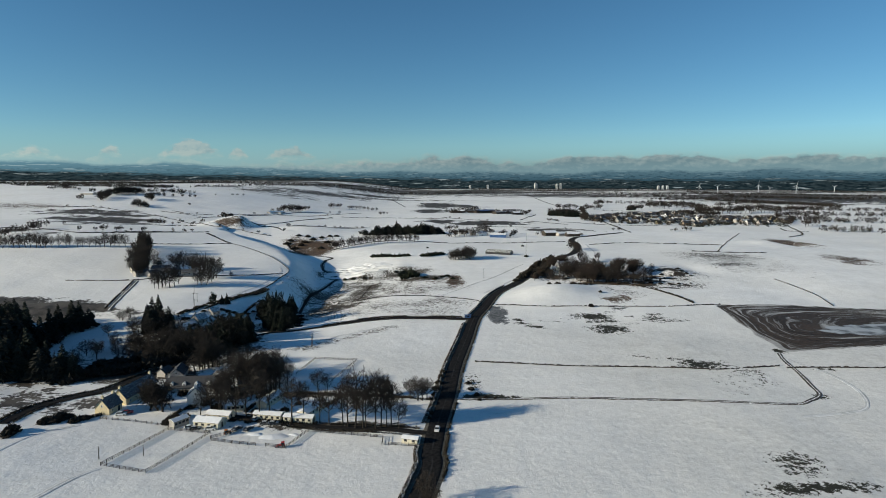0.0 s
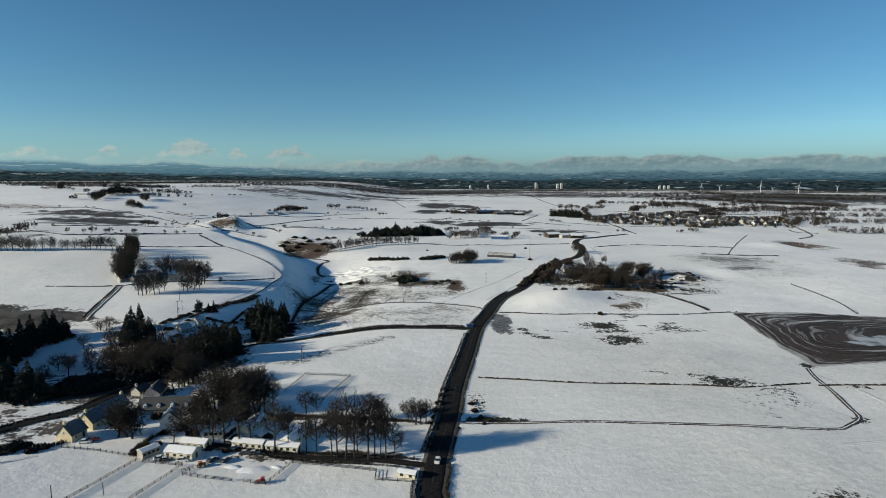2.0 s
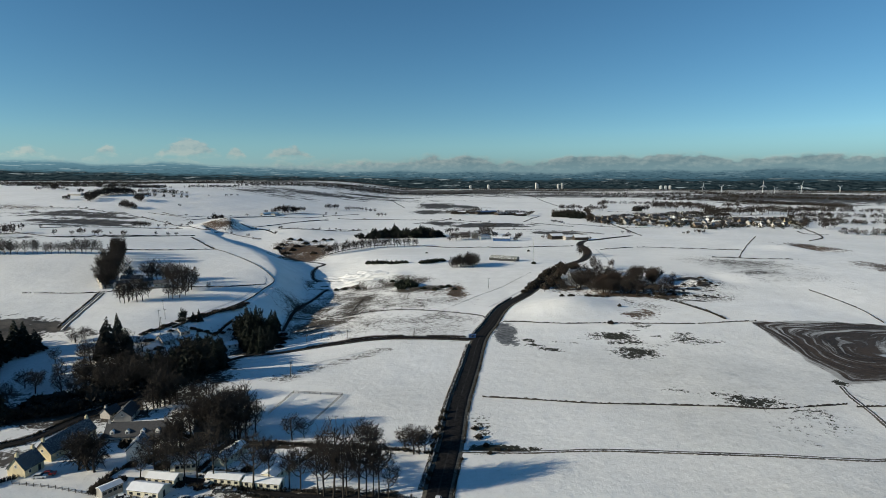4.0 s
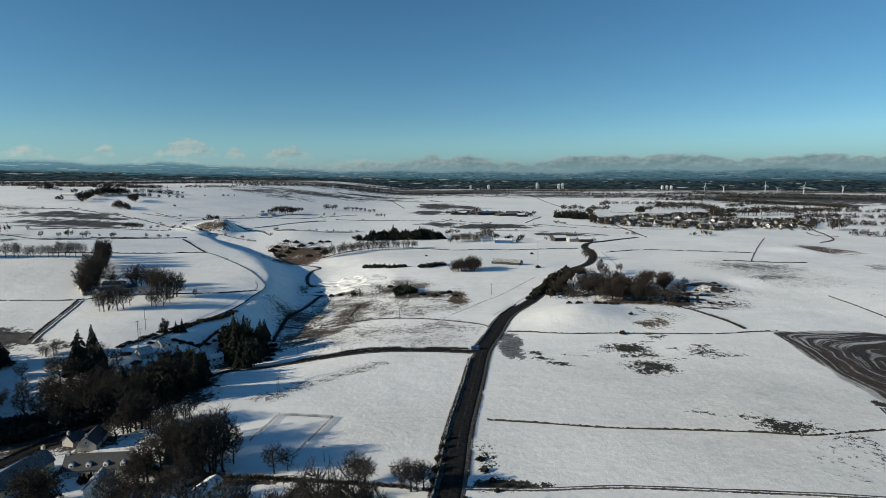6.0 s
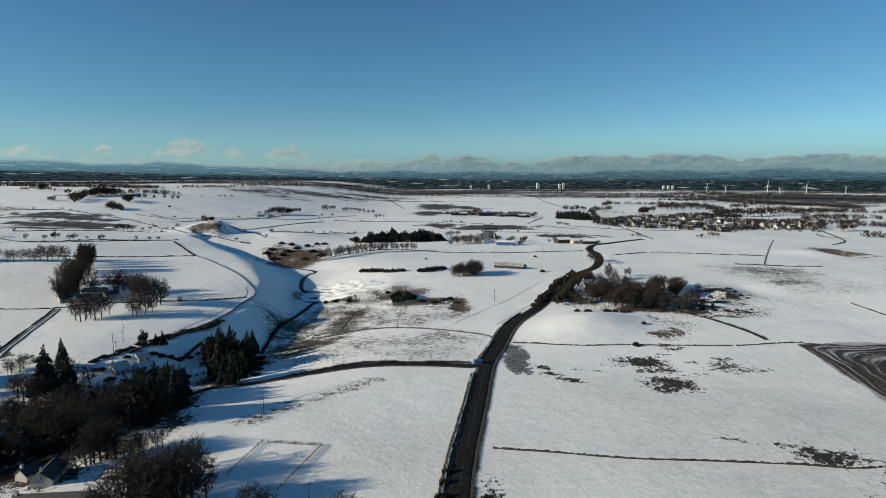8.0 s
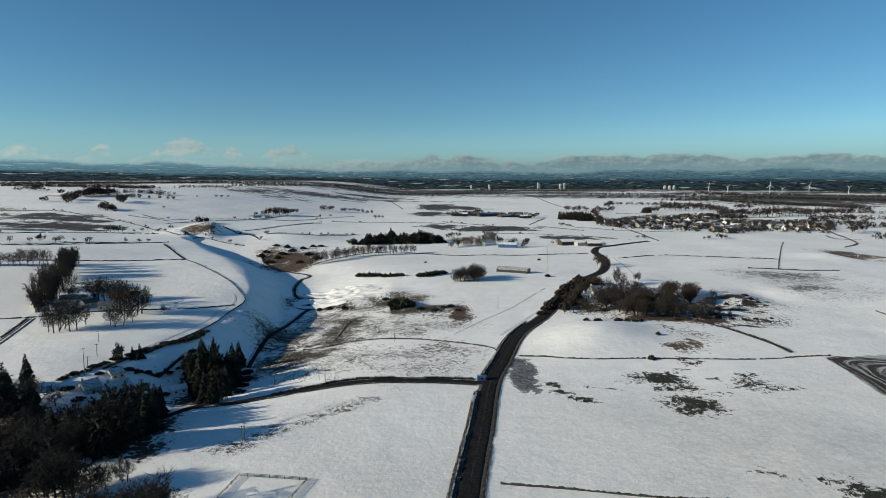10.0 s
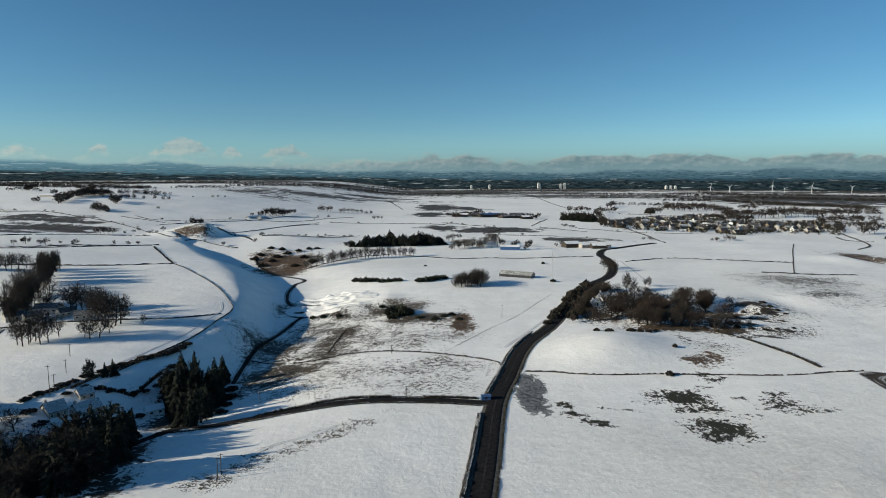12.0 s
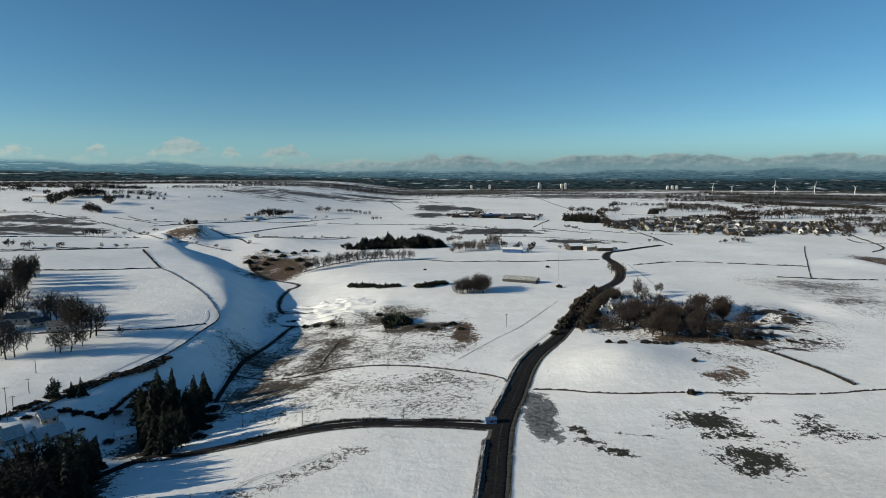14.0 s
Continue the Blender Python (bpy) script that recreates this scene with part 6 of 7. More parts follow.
plant(WOOD_ROW, BROAD, "bare_tree", "tall thin leafless tree on the bank row", "tree", "bank tree row", wide=0.8)
plant(FAR_CONIFERS, SPRUCE[:2], "conifer_tree", "dark conifer in the wood beside the village", "tree", "village wood", wide=2.2)
plant(GARDEN_SHRUBS, SHRUB, "shrub", "dark leafless garden shrub by the farm", "shrub", "garden shrubs", ("stem", "foliage"), 1.1)
plant([(x, y, 0.45 * h) for x, y, h in HUMMOCK_SHRUBS], SHRUB, "shrub", "brown scrub on hummocky ground", "shrub", "hummock scrub", ("stem", "foliage"), 1.5)
plant(SCRUB, SHRUB, "shrub", "brown leafless scrub on the stream bank", "shrub", "stream scrub", ("stem", "foliage"), 1.4)
plant([(x, y, 1.4 * h) for x, y, h in GORSE_BUSHES], WHIN, "gorse_bush", "dark green gorse bush in the snow", "shrub", "gorse", ("stem", "foliage"), 1.0)
plant(KNOLL_BUSH, CLUMPED, "bare_tree", "dense leafless tree of the knoll clump", "tree", "knoll clump", wide=1.15)
plant(MID_FARM_TREES, DISTANT + BROAD[:1], "bare_tree", "leafless tree beside the valley farm", "tree", "valley farm trees", wide=1.1)
plant([(x, y, 0.82 * h) for x, y, h in WOOD + WOOD_MORE], BIRCH + CLUMPED[:1], "birch_tree", "reddish-brown leafless tree in the roadside wood", "tree", "roadside wood", wide=1.4)
plant(WOOD_EDGE, BIRCH + BROAD[:1], "birch_tree", "leafless tree on the edge of the roadside wood", "tree", "wood edge trees")
plant(ROAD_BUSHES, SHRUB, "shrub", "brown leafless bush on the verge", "shrub", "verge bushes", ("stem", "foliage"), 1.0)
plant([(x, y, 0.62 * h) for x, y, h in ROADSIDE_NEAR[:-2]], SHRUB, "shrub", "dark scrubby bush beside the road wall", "shrub", "road wall bushes", ("stem", "foliage"), 1.0)
plant(ROADSIDE_NEAR[-2:], BROAD[:2], "bare_tree", "leafless brown roadside tree", "tree", "roadside trees")


def plant_joined(rows, kinds, name, label, category, wide=1.0):
    """Far trees that nobody could count, all in one mesh."""
    data = []
    for pair in kinds:
        for slot, me in enumerate(pair):
            v = np.empty(len(me.vertices) * 3)
            me.vertices.foreach_get("co", v)
            data.append((v.reshape(-1, 3), [tuple(f.vertices) for f in me.polygons], me.materials[0]))
    mats = []
    for d in data:
        if d[2] not in mats:
            mats.append(d[2])
    V, F, M, n = [], [], [], 0
    for x, y, h in rows:
        i = int(tree_rng.integers(len(kinds)))
        t, f = float(tree_rng.uniform(0, 6.28)), h * wide * float(tree_rng.uniform(0.85, 1.15))
        z = float(land(x, y)) - 0.05
        c, s = math.cos(t) * f, math.sin(t) * f
        for v, faces, mat in data[2 * i:2 * i + 2]:
            V.append(np.column_stack([x + c * v[:, 0] - s * v[:, 1], y + s * v[:, 0] + c * v[:, 1], z + h * v[:, 2]]))
            F += [tuple(a + n for a in f_) for f_ in faces]
            M += [mats.index(mat)] * len(faces)
            n += len(v)
    me = bpy.data.meshes.new(name)
    me.from_pydata(np.vstack(V), [], F)
    for m in mats:
        me.materials.append(m)
    me.polygons.foreach_set("material_index", np.array(M, np.int32))
    return tagged(new(name, me), label, category, kind="stuff")


plant_joined([(x, y, 1.25 * h) for x, y, h in PLAIN_TREES], DISTANT, "plain_trees", "leafless shelter trees on the far snowy plain", "trees", 1.2)
plant_joined(UPLAND_TREES, DENSE, "upland_clump", "dense dark trees round an upland farm", "trees", 1.25)
plant_joined(UPLAND_ROWS, DISTANT, "upland_trees", "leafless trees scattered on the snowy upland", "trees", 1.3)
hedge_trees = []
for line in (BROOK_LINE, VILLAGE_LINE, SLOPE_LINE, PLAIN_WALL, UPLAND_WALL, PLAIN_WALL_FAR, FARM_WALL, POOL_LINE, WEST_WALL_FAR, HOLLOW_LINE, PLAIN_HEDGE):
    for x, y in smooth_line(line, 26.0):
        if tree_rng.random() < 0.55:
            hedge_trees.append((x + tree_rng.normal(0, 3), y + tree_rng.normal(0, 3), tree_rng.uniform(2.5, 6.5)))
plant_joined(hedge_trees, DISTANT, "hedgerow_trees", "small leafless trees scattered along far field lines", "trees", 1.3)
belt_rows = []
for x0, y0, x1, y1, count, deep in BELTS:
    for d in range(deep):
        for i in range(count * 2):
            u = (i + tree_rng.uniform(-0.5, 0.5)) / (count * 2)
            belt_rows.append((x0 + (x1 - x0) * u + tree_rng.normal(0, 6), y0 + (y1 - y0) * u + d * 45 + tree_rng.normal(0, 16), tree_rng.uniform(8, 15)))
plant_joined([r for r in belt_rows if math.hypot(r[0], r[1]) < 4780], FARAWAY, "far_woods", "dark woodland belts across the far lowland", "trees", 1.2)
# ---- buildings ----
def boxes(parts):
    """A mesh of boxes given as (x0, y0, z0, x1, y1, z1)."""
    V, F = [], []
    for x0, y0, z0, x1, y1, z1 in parts:
        k = len(V)
        V += [(x, y, z) for z in (z0, z1) for x, y in ((x0, y0), (x1, y0), (x1, y1), (x0, y1))]
        F += [tuple(k + i for i in f) for f in ((3, 2, 1, 0), (4, 5, 6, 7), (0, 1, 5, 4), (1, 2, 6, 5), (2, 3, 7, 6), (3, 0, 4, 7))]
    return V, F


def prism(profile, x0, x1):
    """A profile of (y, z) drawn out from x0 to x1."""
    n = len(profile)
    V = [(x0, y, z) for y, z in profile] + [(x1, y, z) for y, z in profile]
    F = [tuple(range(n))[::-1], tuple(range(n, 2 * n))] + [(i, (i + 1) % n, n + (i + 1) % n, n + i) for i in range(n)]
    return V, F


def roof_slabs(L, W, eave, ridge, over=0.35, thick=0.2):
    h, drop = W / 2 + over, over * (ridge - eave) / (W / 2)
    prof = [(-h, eave - drop), (0, ridge), (h, eave - drop), (h, eave - drop + thick), (0, ridge + thick * 1.3), (-h, eave - drop + thick)]
    return prism(prof, -L / 2 - over, L / 2 + over)


def seat_on(x, y, L, W):
    r = max(L, W) / 2
    return float(min(land(x + a, y + b) for a in (-r, 0, r) for b in (-r, 0, r)))


WINDOW_MESH = {}


def add_window(root, x, y, z, w, h, side, frame_mat):
    """A framed pane on a wall; side: outward direction along y (1, -1) or, doubled, along x."""
    key = (w, h, frame_mat.name)
    if key not in WINDOW_MESH:
        t = 0.09
        fr = boxes([(-w / 2, -0.06, -h / 2, w / 2, 0.03, -h / 2 + t), (-w / 2, -0.06, h / 2 - t, w / 2, 0.03, h / 2), (-w / 2, -0.06, -h / 2 + t, -w / 2 + t, 0.03, h / 2 - t),
                    (w / 2 - t, -0.06, -h / 2 + t, w / 2, 0.03, h / 2 - t), (-0.03, -0.05, -h / 2 + t, 0.03, 0.02, h / 2 - t)])
        pn = boxes([(-w / 2 + t, -0.03, -h / 2 + t, w / 2 - t, 0.005, h / 2 - t)])
        WINDOW_MESH[key] = (mesh_from("window", *fr, frame_mat), mesh_from("pane", *pn, GLASS))
    fm, pm = WINDOW_MESH[key]
    turn = {1: 180, -1: 0, 2: 90, -2: -90}[side]
    win = part("window", fm, root)
    win.matrix_basis = pose(x, y, z, 0, 0, turn)
    part("pane", pm, win, "dark window glass")


def gable_house(name, row, walls, roof, label, category="house", group="", chimneys=1, windows=3, storeys=1, dormers=0, door=True, frame_mat=None, place=None):
    x, y, ang, L, W, eave, ridge = row
    L = max(L, 3.0)
    root = tagged(new(name), label, category, group)
    frame_mat = frame_mat or WHITEWASH
    deep = 1.6
    part("wall", mesh_from("wall", *prism([(-W / 2, -deep), (W / 2, -deep), (W / 2, eave), (0, ridge), (-W / 2, eave)], -L / 2, L / 2), walls), root)
    rf = part("roof", mesh_from("roof", *roof_slabs(L, W, eave, ridge), roof), root)
    for i in range(chimneys):
        cx = (L / 2 - 0.7) * (1 if i % 2 else -1)
        ch = part("chimney", mesh_from("chimney", *boxes([(cx - 0.45, -0.4, ridge - 0.7, cx + 0.45, 0.4, ridge + 1.0), (cx - 0.52, -0.47, ridge + 1.0, cx + 0.52, 0.47, ridge + 1.12),
                                                        (cx - 0.3, -0.13, ridge + 1.12, cx - 0.06, 0.13, ridge + 1.5), (cx + 0.06, -0.13, ridge + 1.12, cx + 0.3, 0.13, ridge + 1.5)]), walls), rf)
    for s in range(storeys):
        zz = 1.5 + 2.5 * s
        if zz + 0.7 > eave + 0.3 and s:
            break
        for i in range(windows):
            u = -L / 2 + L * (i + 0.5) / windows
            for sd in (-1, 1):
                if door and s == 0 and i == windows // 2 and sd == -1:
                    dr = part("door", mesh_from("door", *boxes([(u - 0.5, -W / 2 - 0.07, -0.1, u + 0.5, -W / 2 + 0.02, 2.0), (u + 0.3, -W / 2 - 0.12, 0.95, u + 0.38, -W / 2 - 0.07, 1.1)]), TIMBER), root, "dark timber door")
                    continue
                add_window(root, u, sd * (W / 2 + 0.0), min(zz, eave - 0.75), 1.0, 1.15, sd, frame_mat)
    if W > 5.5:
        for sd in (2, -2):
            add_window(root, (L / 2) * (1 if sd > 0 else -1), 0, min(eave + 0.7, ridge - 1.4), 0.9, 1.1, sd, frame_mat)
    slope = (ridge - eave) / (W / 2)
    for i in range(dormers):
        u = -L / 2 + L * (i + 0.5) / dormers
        yb, z0 = -W / 2 + 0.35, eave + 0.25
        d = part("dormer", mesh_from("dormer", *prism([(-u - 0.8, z0), (-u + 0.8, z0), (-u + 0.8, z0 + 1.35), (-u, z0 + 2.0), (-u - 0.8, z0 + 1.35)], yb, yb + 2.4), WHITEWASH), root, "white-painted dormer")
        d.matrix_basis = pose(0, 0, 0, 0, 0, 90)
        add_window(root, u, yb - 0.02, z0 + 0.75, 0.9, 0.95, -1, frame_mat)
    root.matrix_basis = pose(x, y, (seat_on(x, y, L, W) if place is None else place) + 0.25, 0, 0, ang)
    return root


def low_shed(name, row, walls, roof, label, category="shed", group="", openings=2):
    """A long low hut: panelled walls with corner posts, a shallow pitched roof, windows and a door."""
    x, y, ang, L, W, eave, ridge = row
    L = max(L, 3.0)
    root = tagged(new(name), label, category, group)
    part("wall", mesh_from("wall", *prism([(-W / 2, -0.8), (W / 2, -0.8), (W / 2, eave), (0, ridge), (-W / 2, eave)], -L / 2, L / 2), walls), root)
    part("roof", mesh_from("roof", *roof_slabs(L, W, eave, ridge, 0.25, 0.16), roof), root)
    for i in range(openings):
        u = -L / 2 + L * (i + 0.5) / openings
        for sd in (-1, 1):
            add_window(root, u, sd * W / 2, eave * 0.58, 1.1, 0.9, sd, TIMBER)
    part("door", mesh_from("door", *boxes([(L / 2 - 0.02, -0.5, -0.1, L / 2 + 0.06, 0.5, min(2.0, eave - 0.1))]), TIMBER), root, "plank door")
    part("gutter", mesh_from("gutter", *boxes([(-L / 2, s * (W / 2 + 0.26) - 0.06, eave - 0.16, L / 2, s * (W / 2 + 0.26) + 0.06, eave - 0.06) for s in (-1, 1)]), TIMBER), root)
    root.matrix_basis = pose(x, y, seat_on(x, y, L, W) + 0.3, 0, 0, ang)
    return root


for r in CREAM_COTTAGES:
    gable_house("cottage", r, CREAM, SLATE_SNOW, "cream-rendered gabled cottage with a frosted slate roof", group="cream cottages", chimneys=2, windows=4 if r[3] > 12 else 2)
for r in DORMER_HOUSE:
    gable_house("farmhouse", r, GREY_HARL, SLATE, "long dark slate-roofed farmhouse with white dormers", chimneys=2, windows=6, dormers=4)
for r in WHITE_HOUSE:
    gable_house("white_house", r, WHITEWASH, SLATE_SNOW, "small white two-storey gabled house", windows=2, storeys=2)
for r, w, l in zip(SNOW_HOUSES, (GREY_HARL, SANDSTONE, GREY_HARL), ("grey gabled house under a dark slate roof", "sandstone house half hidden by bare trees", "small grey outhouse under dark slate")):
    gable_house("house", r, w, SLATE, l, windows=3, storeys=1)
for r, w in zip(SHEDS, (CABIN, CABIN, GREY_HARL, CABIN)):
    low_shed("yard_shed", r, w, SNOW, "long cream yard shed with a snow-covered roof", group="yard sheds", openings=4)
for r in LONG_SHEDS:
    low_shed("long_shed", r, CABIN, SNOW, "low cream kennel range under snow", group="kennel ranges", openings=5)
for r in ROAD_HUT:
    low_shed("road_hut", r, CABIN, SNOW, "white-roofed hut at the road corner", openings=2)
for r in HILL_FARM:
    low_shed("farm_shed", r, GREY_HARL, SLATE, "low grey farm shed under a dark roof", group="hill farm sheds", openings=3)
for i, r in enumerate(DELL_HOUSES):
    if i in (1, 3):
        gable_house("dell_cottage", r, GREY_HARL, SLATE_SNOW, "grey cottage in the shaded dell", group="dell cottages", windows=3)
    else:
        low_shed("dell_shed", r, GREY_HARL if i else WHITEWASH, SLATE_SNOW if i else SNOW, "small shed under thin snow in the shaded dell", group="dell sheds", openings=2)
for r in TRAILER:
    low_shed("site_hut", r, SHEET_BLUE, SHEET_BLUE, "small dark blue hut at the lane junction", "hut", openings=1)
for r in GREEN_BARN:
    low_shed("green_barn", r, DARK_PAINT, SHEET_GREEN, "long dark barn with an olive-green roof on the open hill", "barn", openings=6)
for i, r in enumerate(VALLEY_FARM):
    if i == 0:
        low_shed("valley_barn", r, SHEET_BLUE, SLATE_SNOW, "blue-clad barn beside the valley farm", "barn", openings=5)
    else:
        gable_house("valley_house", r, WHITEWASH if i != 2 else GREY_HARL, SLATE_SNOW, "farm building with a snowy slate roof", group="valley farm", windows=3)
for i, r in enumerate(BIG_FARM):
    low_shed("big_barn", r, TIMBER, SHEET_BLUE if i == 0 else (SLATE if i % 2 else SHEET), "blue-roofed barn of a far farm" if i == 0 else "large barn of a far farm", "barn", "far farm barns", 5)
for i, r in enumerate(PLAIN_FARM):
    low_shed("plain_barn", r, TIMBER if i != 1 else GREY_HARL, SHEET, "brown barn on the snowy plain", "barn", "plain barns", 4)
for i, r in enumerate(WOOD_HOUSE):
    gable_house("wood_house", r, WHITEWASH, SLATE_SNOW, "white house at the edge of the wood", group="wood houses", windows=2, storeys=2 if i == 0 else 1)
for r in UPLAND_FARM:
    low_shed("upland_barn", r, GREY_HARL, SHEET, "grey barn of an upland farm", "barn", "upland barns", 3)

# the village: six house types, set out in rough rows
village_rng = np.random.default_rng(77)
kinds = []
for i, (w, rf, L, W, e, r) in enumerate(((WHITEWASH, SLATE, 11, 8, 4.8, 8.2), (GREY_HARL, SLATE, 14, 8, 4.8, 8.0), (CREAM, SLATE, 9, 7.5, 3.0, 6.6), (GREY_HARL, SLATE, 16, 8, 4.6, 7.8),
                                         (SANDSTONE, SLATE, 12, 8.5, 5.0, 8.8), (GREY_HARL, SLATE_SNOW, 18, 9, 4.8, 8.0))):
    kinds.append((w, rf, L, W, e, r))
spots = []
gx, gy = np.meshgrid(np.arange(300, 800, 21.0), np.arange(1080, 1540, 25.0))
px_, py_ = gx.ravel() + village_rng.uniform(-7, 7, gx.size), gy.ravel() + village_rng.uniform(-8, 8, gx.size)
deep_in = inside(px_, py_, VILLAGE)
for x, y, d in zip(px_, py_, deep_in):
    if d > 3 and village_rng.random() < 0.66:
        spots.append((float(x), float(y)))
made = {}
labels = ("white-rendered village house under dark slate", "grey harled village house under dark slate", "cream village bungalow under dark slate", "long grey village house under dark slate",
          "sandstone village house under dark slate", "grey village terrace with a snowy roof")
garden_trees = []
for x, y in spots:
    i = int(village_rng.integers(6))
    w, rf, L, W, e, r = kinds[i]
    ang = float(village_rng.choice([15, 105, 20, 60]) + village_rng.normal(0, 6))
    m = pose(x, y, float(land(x, y)) + 0.1, 0, 0, ang)
    if i not in made:
        made[i] = gable_house("village_house", (0, 0, 0, L, W, e, r), w, rf, labels[i], "house", "village houses", chimneys=1, windows=2, storeys=1, door=False, place=0)
        made[i].matrix_basis = m
    else:
        copy_thing(made[i], m)
    for k in range(int(village_rng.integers(9, 15))):
        garden_trees.append((x + float(village_rng.uniform(-14, 14)), y + float(village_rng.uniform(-14, 14)), float(village_rng.uniform(5, 11))))
edge = np.array(VILLAGE + [VILLAGE[0]])
for a, b in zip(edge[:-1], edge[1:]):
    for u in np.arange(0, 1, 9 / np.linalg.norm(b - a)):
        q = a + (b - a) * u + village_rng.normal(0, 5, 2)
        garden_trees.append((float(q[0]), float(q[1]), float(village_rng.uniform(5, 12))))
plant_joined(garden_trees, FARAWAY + FARAWAY[2:], "village_trees", "bare garden trees and hedges among the village houses", "trees", 1.5)


# ---- fences ----
def fence(pts, label, group, high=1.25, gap=2.4, rails=3):
    root = tagged(new("fence"), label, "fence", group)
    post_me = mesh_from("post", *boxes([(-0.07, -0.07, -0.4, 0.07, 0.07, high), (-0.09, -0.09, high, 0.09, 0.09, high + 0.05)]), TIMBER)
    x0, y0 = pts[0]
    root.matrix_basis = pose(x0, y0, float(land(x0, y0)))
    places = []
    for (ax, ay), (bx, by) in zip(pts[:-1], pts[1:]):
        n = max(1, int(math.hypot(bx - ax, by - ay) / gap))
        places += [(ax + (bx - ax) * i / n, ay + (by - ay) * i / n) for i in range(n)]
    places.append(pts[-1])
    zs = [float(land(*p)) for p in places]
    for (x, y), z in zip(places, zs):
        ob = part("post", post_me, root)
        ob.matrix_basis = pose(x - x0, y - y0, z - zs[0], 0, 0, float(tree_rng.uniform(-8, 8)))
    for i in range(len(places) - 1):
        a, b = Vector((*places[i], zs[i])), Vector((*places[i + 1], zs[i + 1]))
        for k in range(rails):
            V, F = [], []
            h = Vector((0, 0, high * (0.3 + 0.32 * k)))
            limb(V, F, a + h - Vector((x0, y0, zs[0])), b + h - Vector((x0, y0, zs[0])), 0.075, 0.075, 4)
            part("rail", mesh_from("rail", V, F, TIMBER), root)
    return root


for pts, lab in ((ARENA_FENCE + ARENA_FENCE[:1], "dark post-and-rail fence round the riding arena"), (YARD_FENCE, "dark post-and-rail fence along the yard"), (PADDOCK_RAIL, "dark rail fence beside the drive"),
                 (FIELD_FENCE, "dark fence round a small square paddock"), (COTTAGE_FENCE, "wire and post fence below the cottages")):
    fence(pts, lab, "fences", rails=3 if "wire" not in lab else 2)


# ---- vehicles ----
WHEEL = {}


def wheel(root, x, y, r, w):
    key = (r, w)
    if key not in WHEEL:
        V, F = [], []
        limb(V, F, (0, -w / 2, 0), (0, w / 2, 0), r, r, 14)
        F += [tuple(range(14))[::-1], tuple(range(14, 28))]
        R, G = [], []
        limb(R, G, (0, -w / 2 - 0.01, 0), (0, w / 2 + 0.01, 0), r * 0.55, r * 0.55, 10)
        G += [tuple(range(10))[::-1], tuple(range(10, 20))]
        WHEEL[key] = (mesh_from("wheel", V, F, RUBBER), mesh_from("rim", R, G, SHEET))
    ob = part("wheel", WHEEL[key][0], root, "black tyre")
    ob.matrix_basis = pose(x, y, r)
    part("rim", WHEEL[key][1], ob)


def car(x, y, ang, paint, label, group="", size=1.0):
    root = tagged(new("car"), label, "car", group)
    lower = [(-2.1, 0.32), (2.1, 0.32), (2.15, 0.6), (2.0, 0.82), (1.05, 0.92), (-1.9, 0.95), (-2.15, 0.75)]
    upper = [(1.0, 0.9), (0.35, 1.42), (-1.2, 1.46), (-1.85, 0.94)]

    def body(prof, half, taper):
        n = len(prof)
        V = [(px, -half * (1 - taper * (pz > 1.2)), pz) for px, pz in prof] + [(px, half * (1 - taper * (pz > 1.2)), pz) for px, pz in prof]
        F = [tuple(range(n)), tuple(range(n, 2 * n))[::-1]] + [((i + 1) % n, i, n + i, n + (i + 1) % n) for i in range(n)]
        return V, F

    part("body", mesh_from("body", *body(lower, 0.88, 0), paint), root)
    part("glazed_cabin", mesh_from("glazed_cabin", *body(upper, 0.8, 0.14), GLASS), root, "dark glazed cabin")
    part("roof", mesh_from("roof", *boxes([(-1.2, -0.68, 1.42, 0.36, 0.68, 1.5)]), paint), root)
    for s in (-1, 1):
        part("headlight", mesh_from("headlight", *boxes([(2.08, s * 0.6 - 0.16, 0.6, 2.16, s * 0.6 + 0.16, 0.76)]), GLASS), root)
        for wx in (-1.35, 1.35):
            wheel(root, wx, s * 0.8, 0.33, 0.2)
    root.matrix_basis = pose(x, y, float(land(x, y)) + 0.02, 0, 0, ang) @ Matrix.Diagonal((size, size, size, 1))
    return root


def digger(x, y, ang, paint, label):
    root = tagged(new("tractor"), label, "tractor")
    part("body", mesh_from("body", *boxes([(0.2, -0.5, 0.8, 2.1, 0.5, 1.6), (-1.2, -0.75, 0.7, 0.3, 0.75, 1.4)]), paint), root)
    part("cab", mesh_from("cab", *boxes([(-1.1, -0.7, 1.4, 0.3, 0.7, 2.5)]), GLASS), root, "dark glazed cab")
    part("cab_roof", mesh_from("cab_roof", *boxes([(-1.2, -0.8, 2.5, 0.4, 0.8, 2.62)]), paint), root)
    V, F = [], []
    limb(V, F, (1.9, -0.6, 1.0), (3.0, -0.6, 0.6), 0.1, 0.08, 4)
    limb(V, F, (1.9, 0.6, 1.0), (3.0, 0.6, 0.6), 0.1, 0.08, 4)
    part("arm", mesh_from("arm", V, F, paint), root)
    part("bucket", mesh_from("bucket", *boxes([(2.9, -0.9, 0.2, 3.4, 0.9, 0.35), (2.9, -0.9, 0.35, 3.0, 0.9, 0.9)]), DARK_PAINT), root)
    for s in (-1, 1):
        wheel(root, -0.7, s * 0.85, 0.75, 0.4)
        wheel(root, 1.6, s * 0.7, 0.5, 0.3)
    root.matrix_basis = pose(x, y, float(land(x, y)) + 0.02, 0, 0, ang) @ Matrix.Diagonal((0.75, 0.75, 0.7, 1))


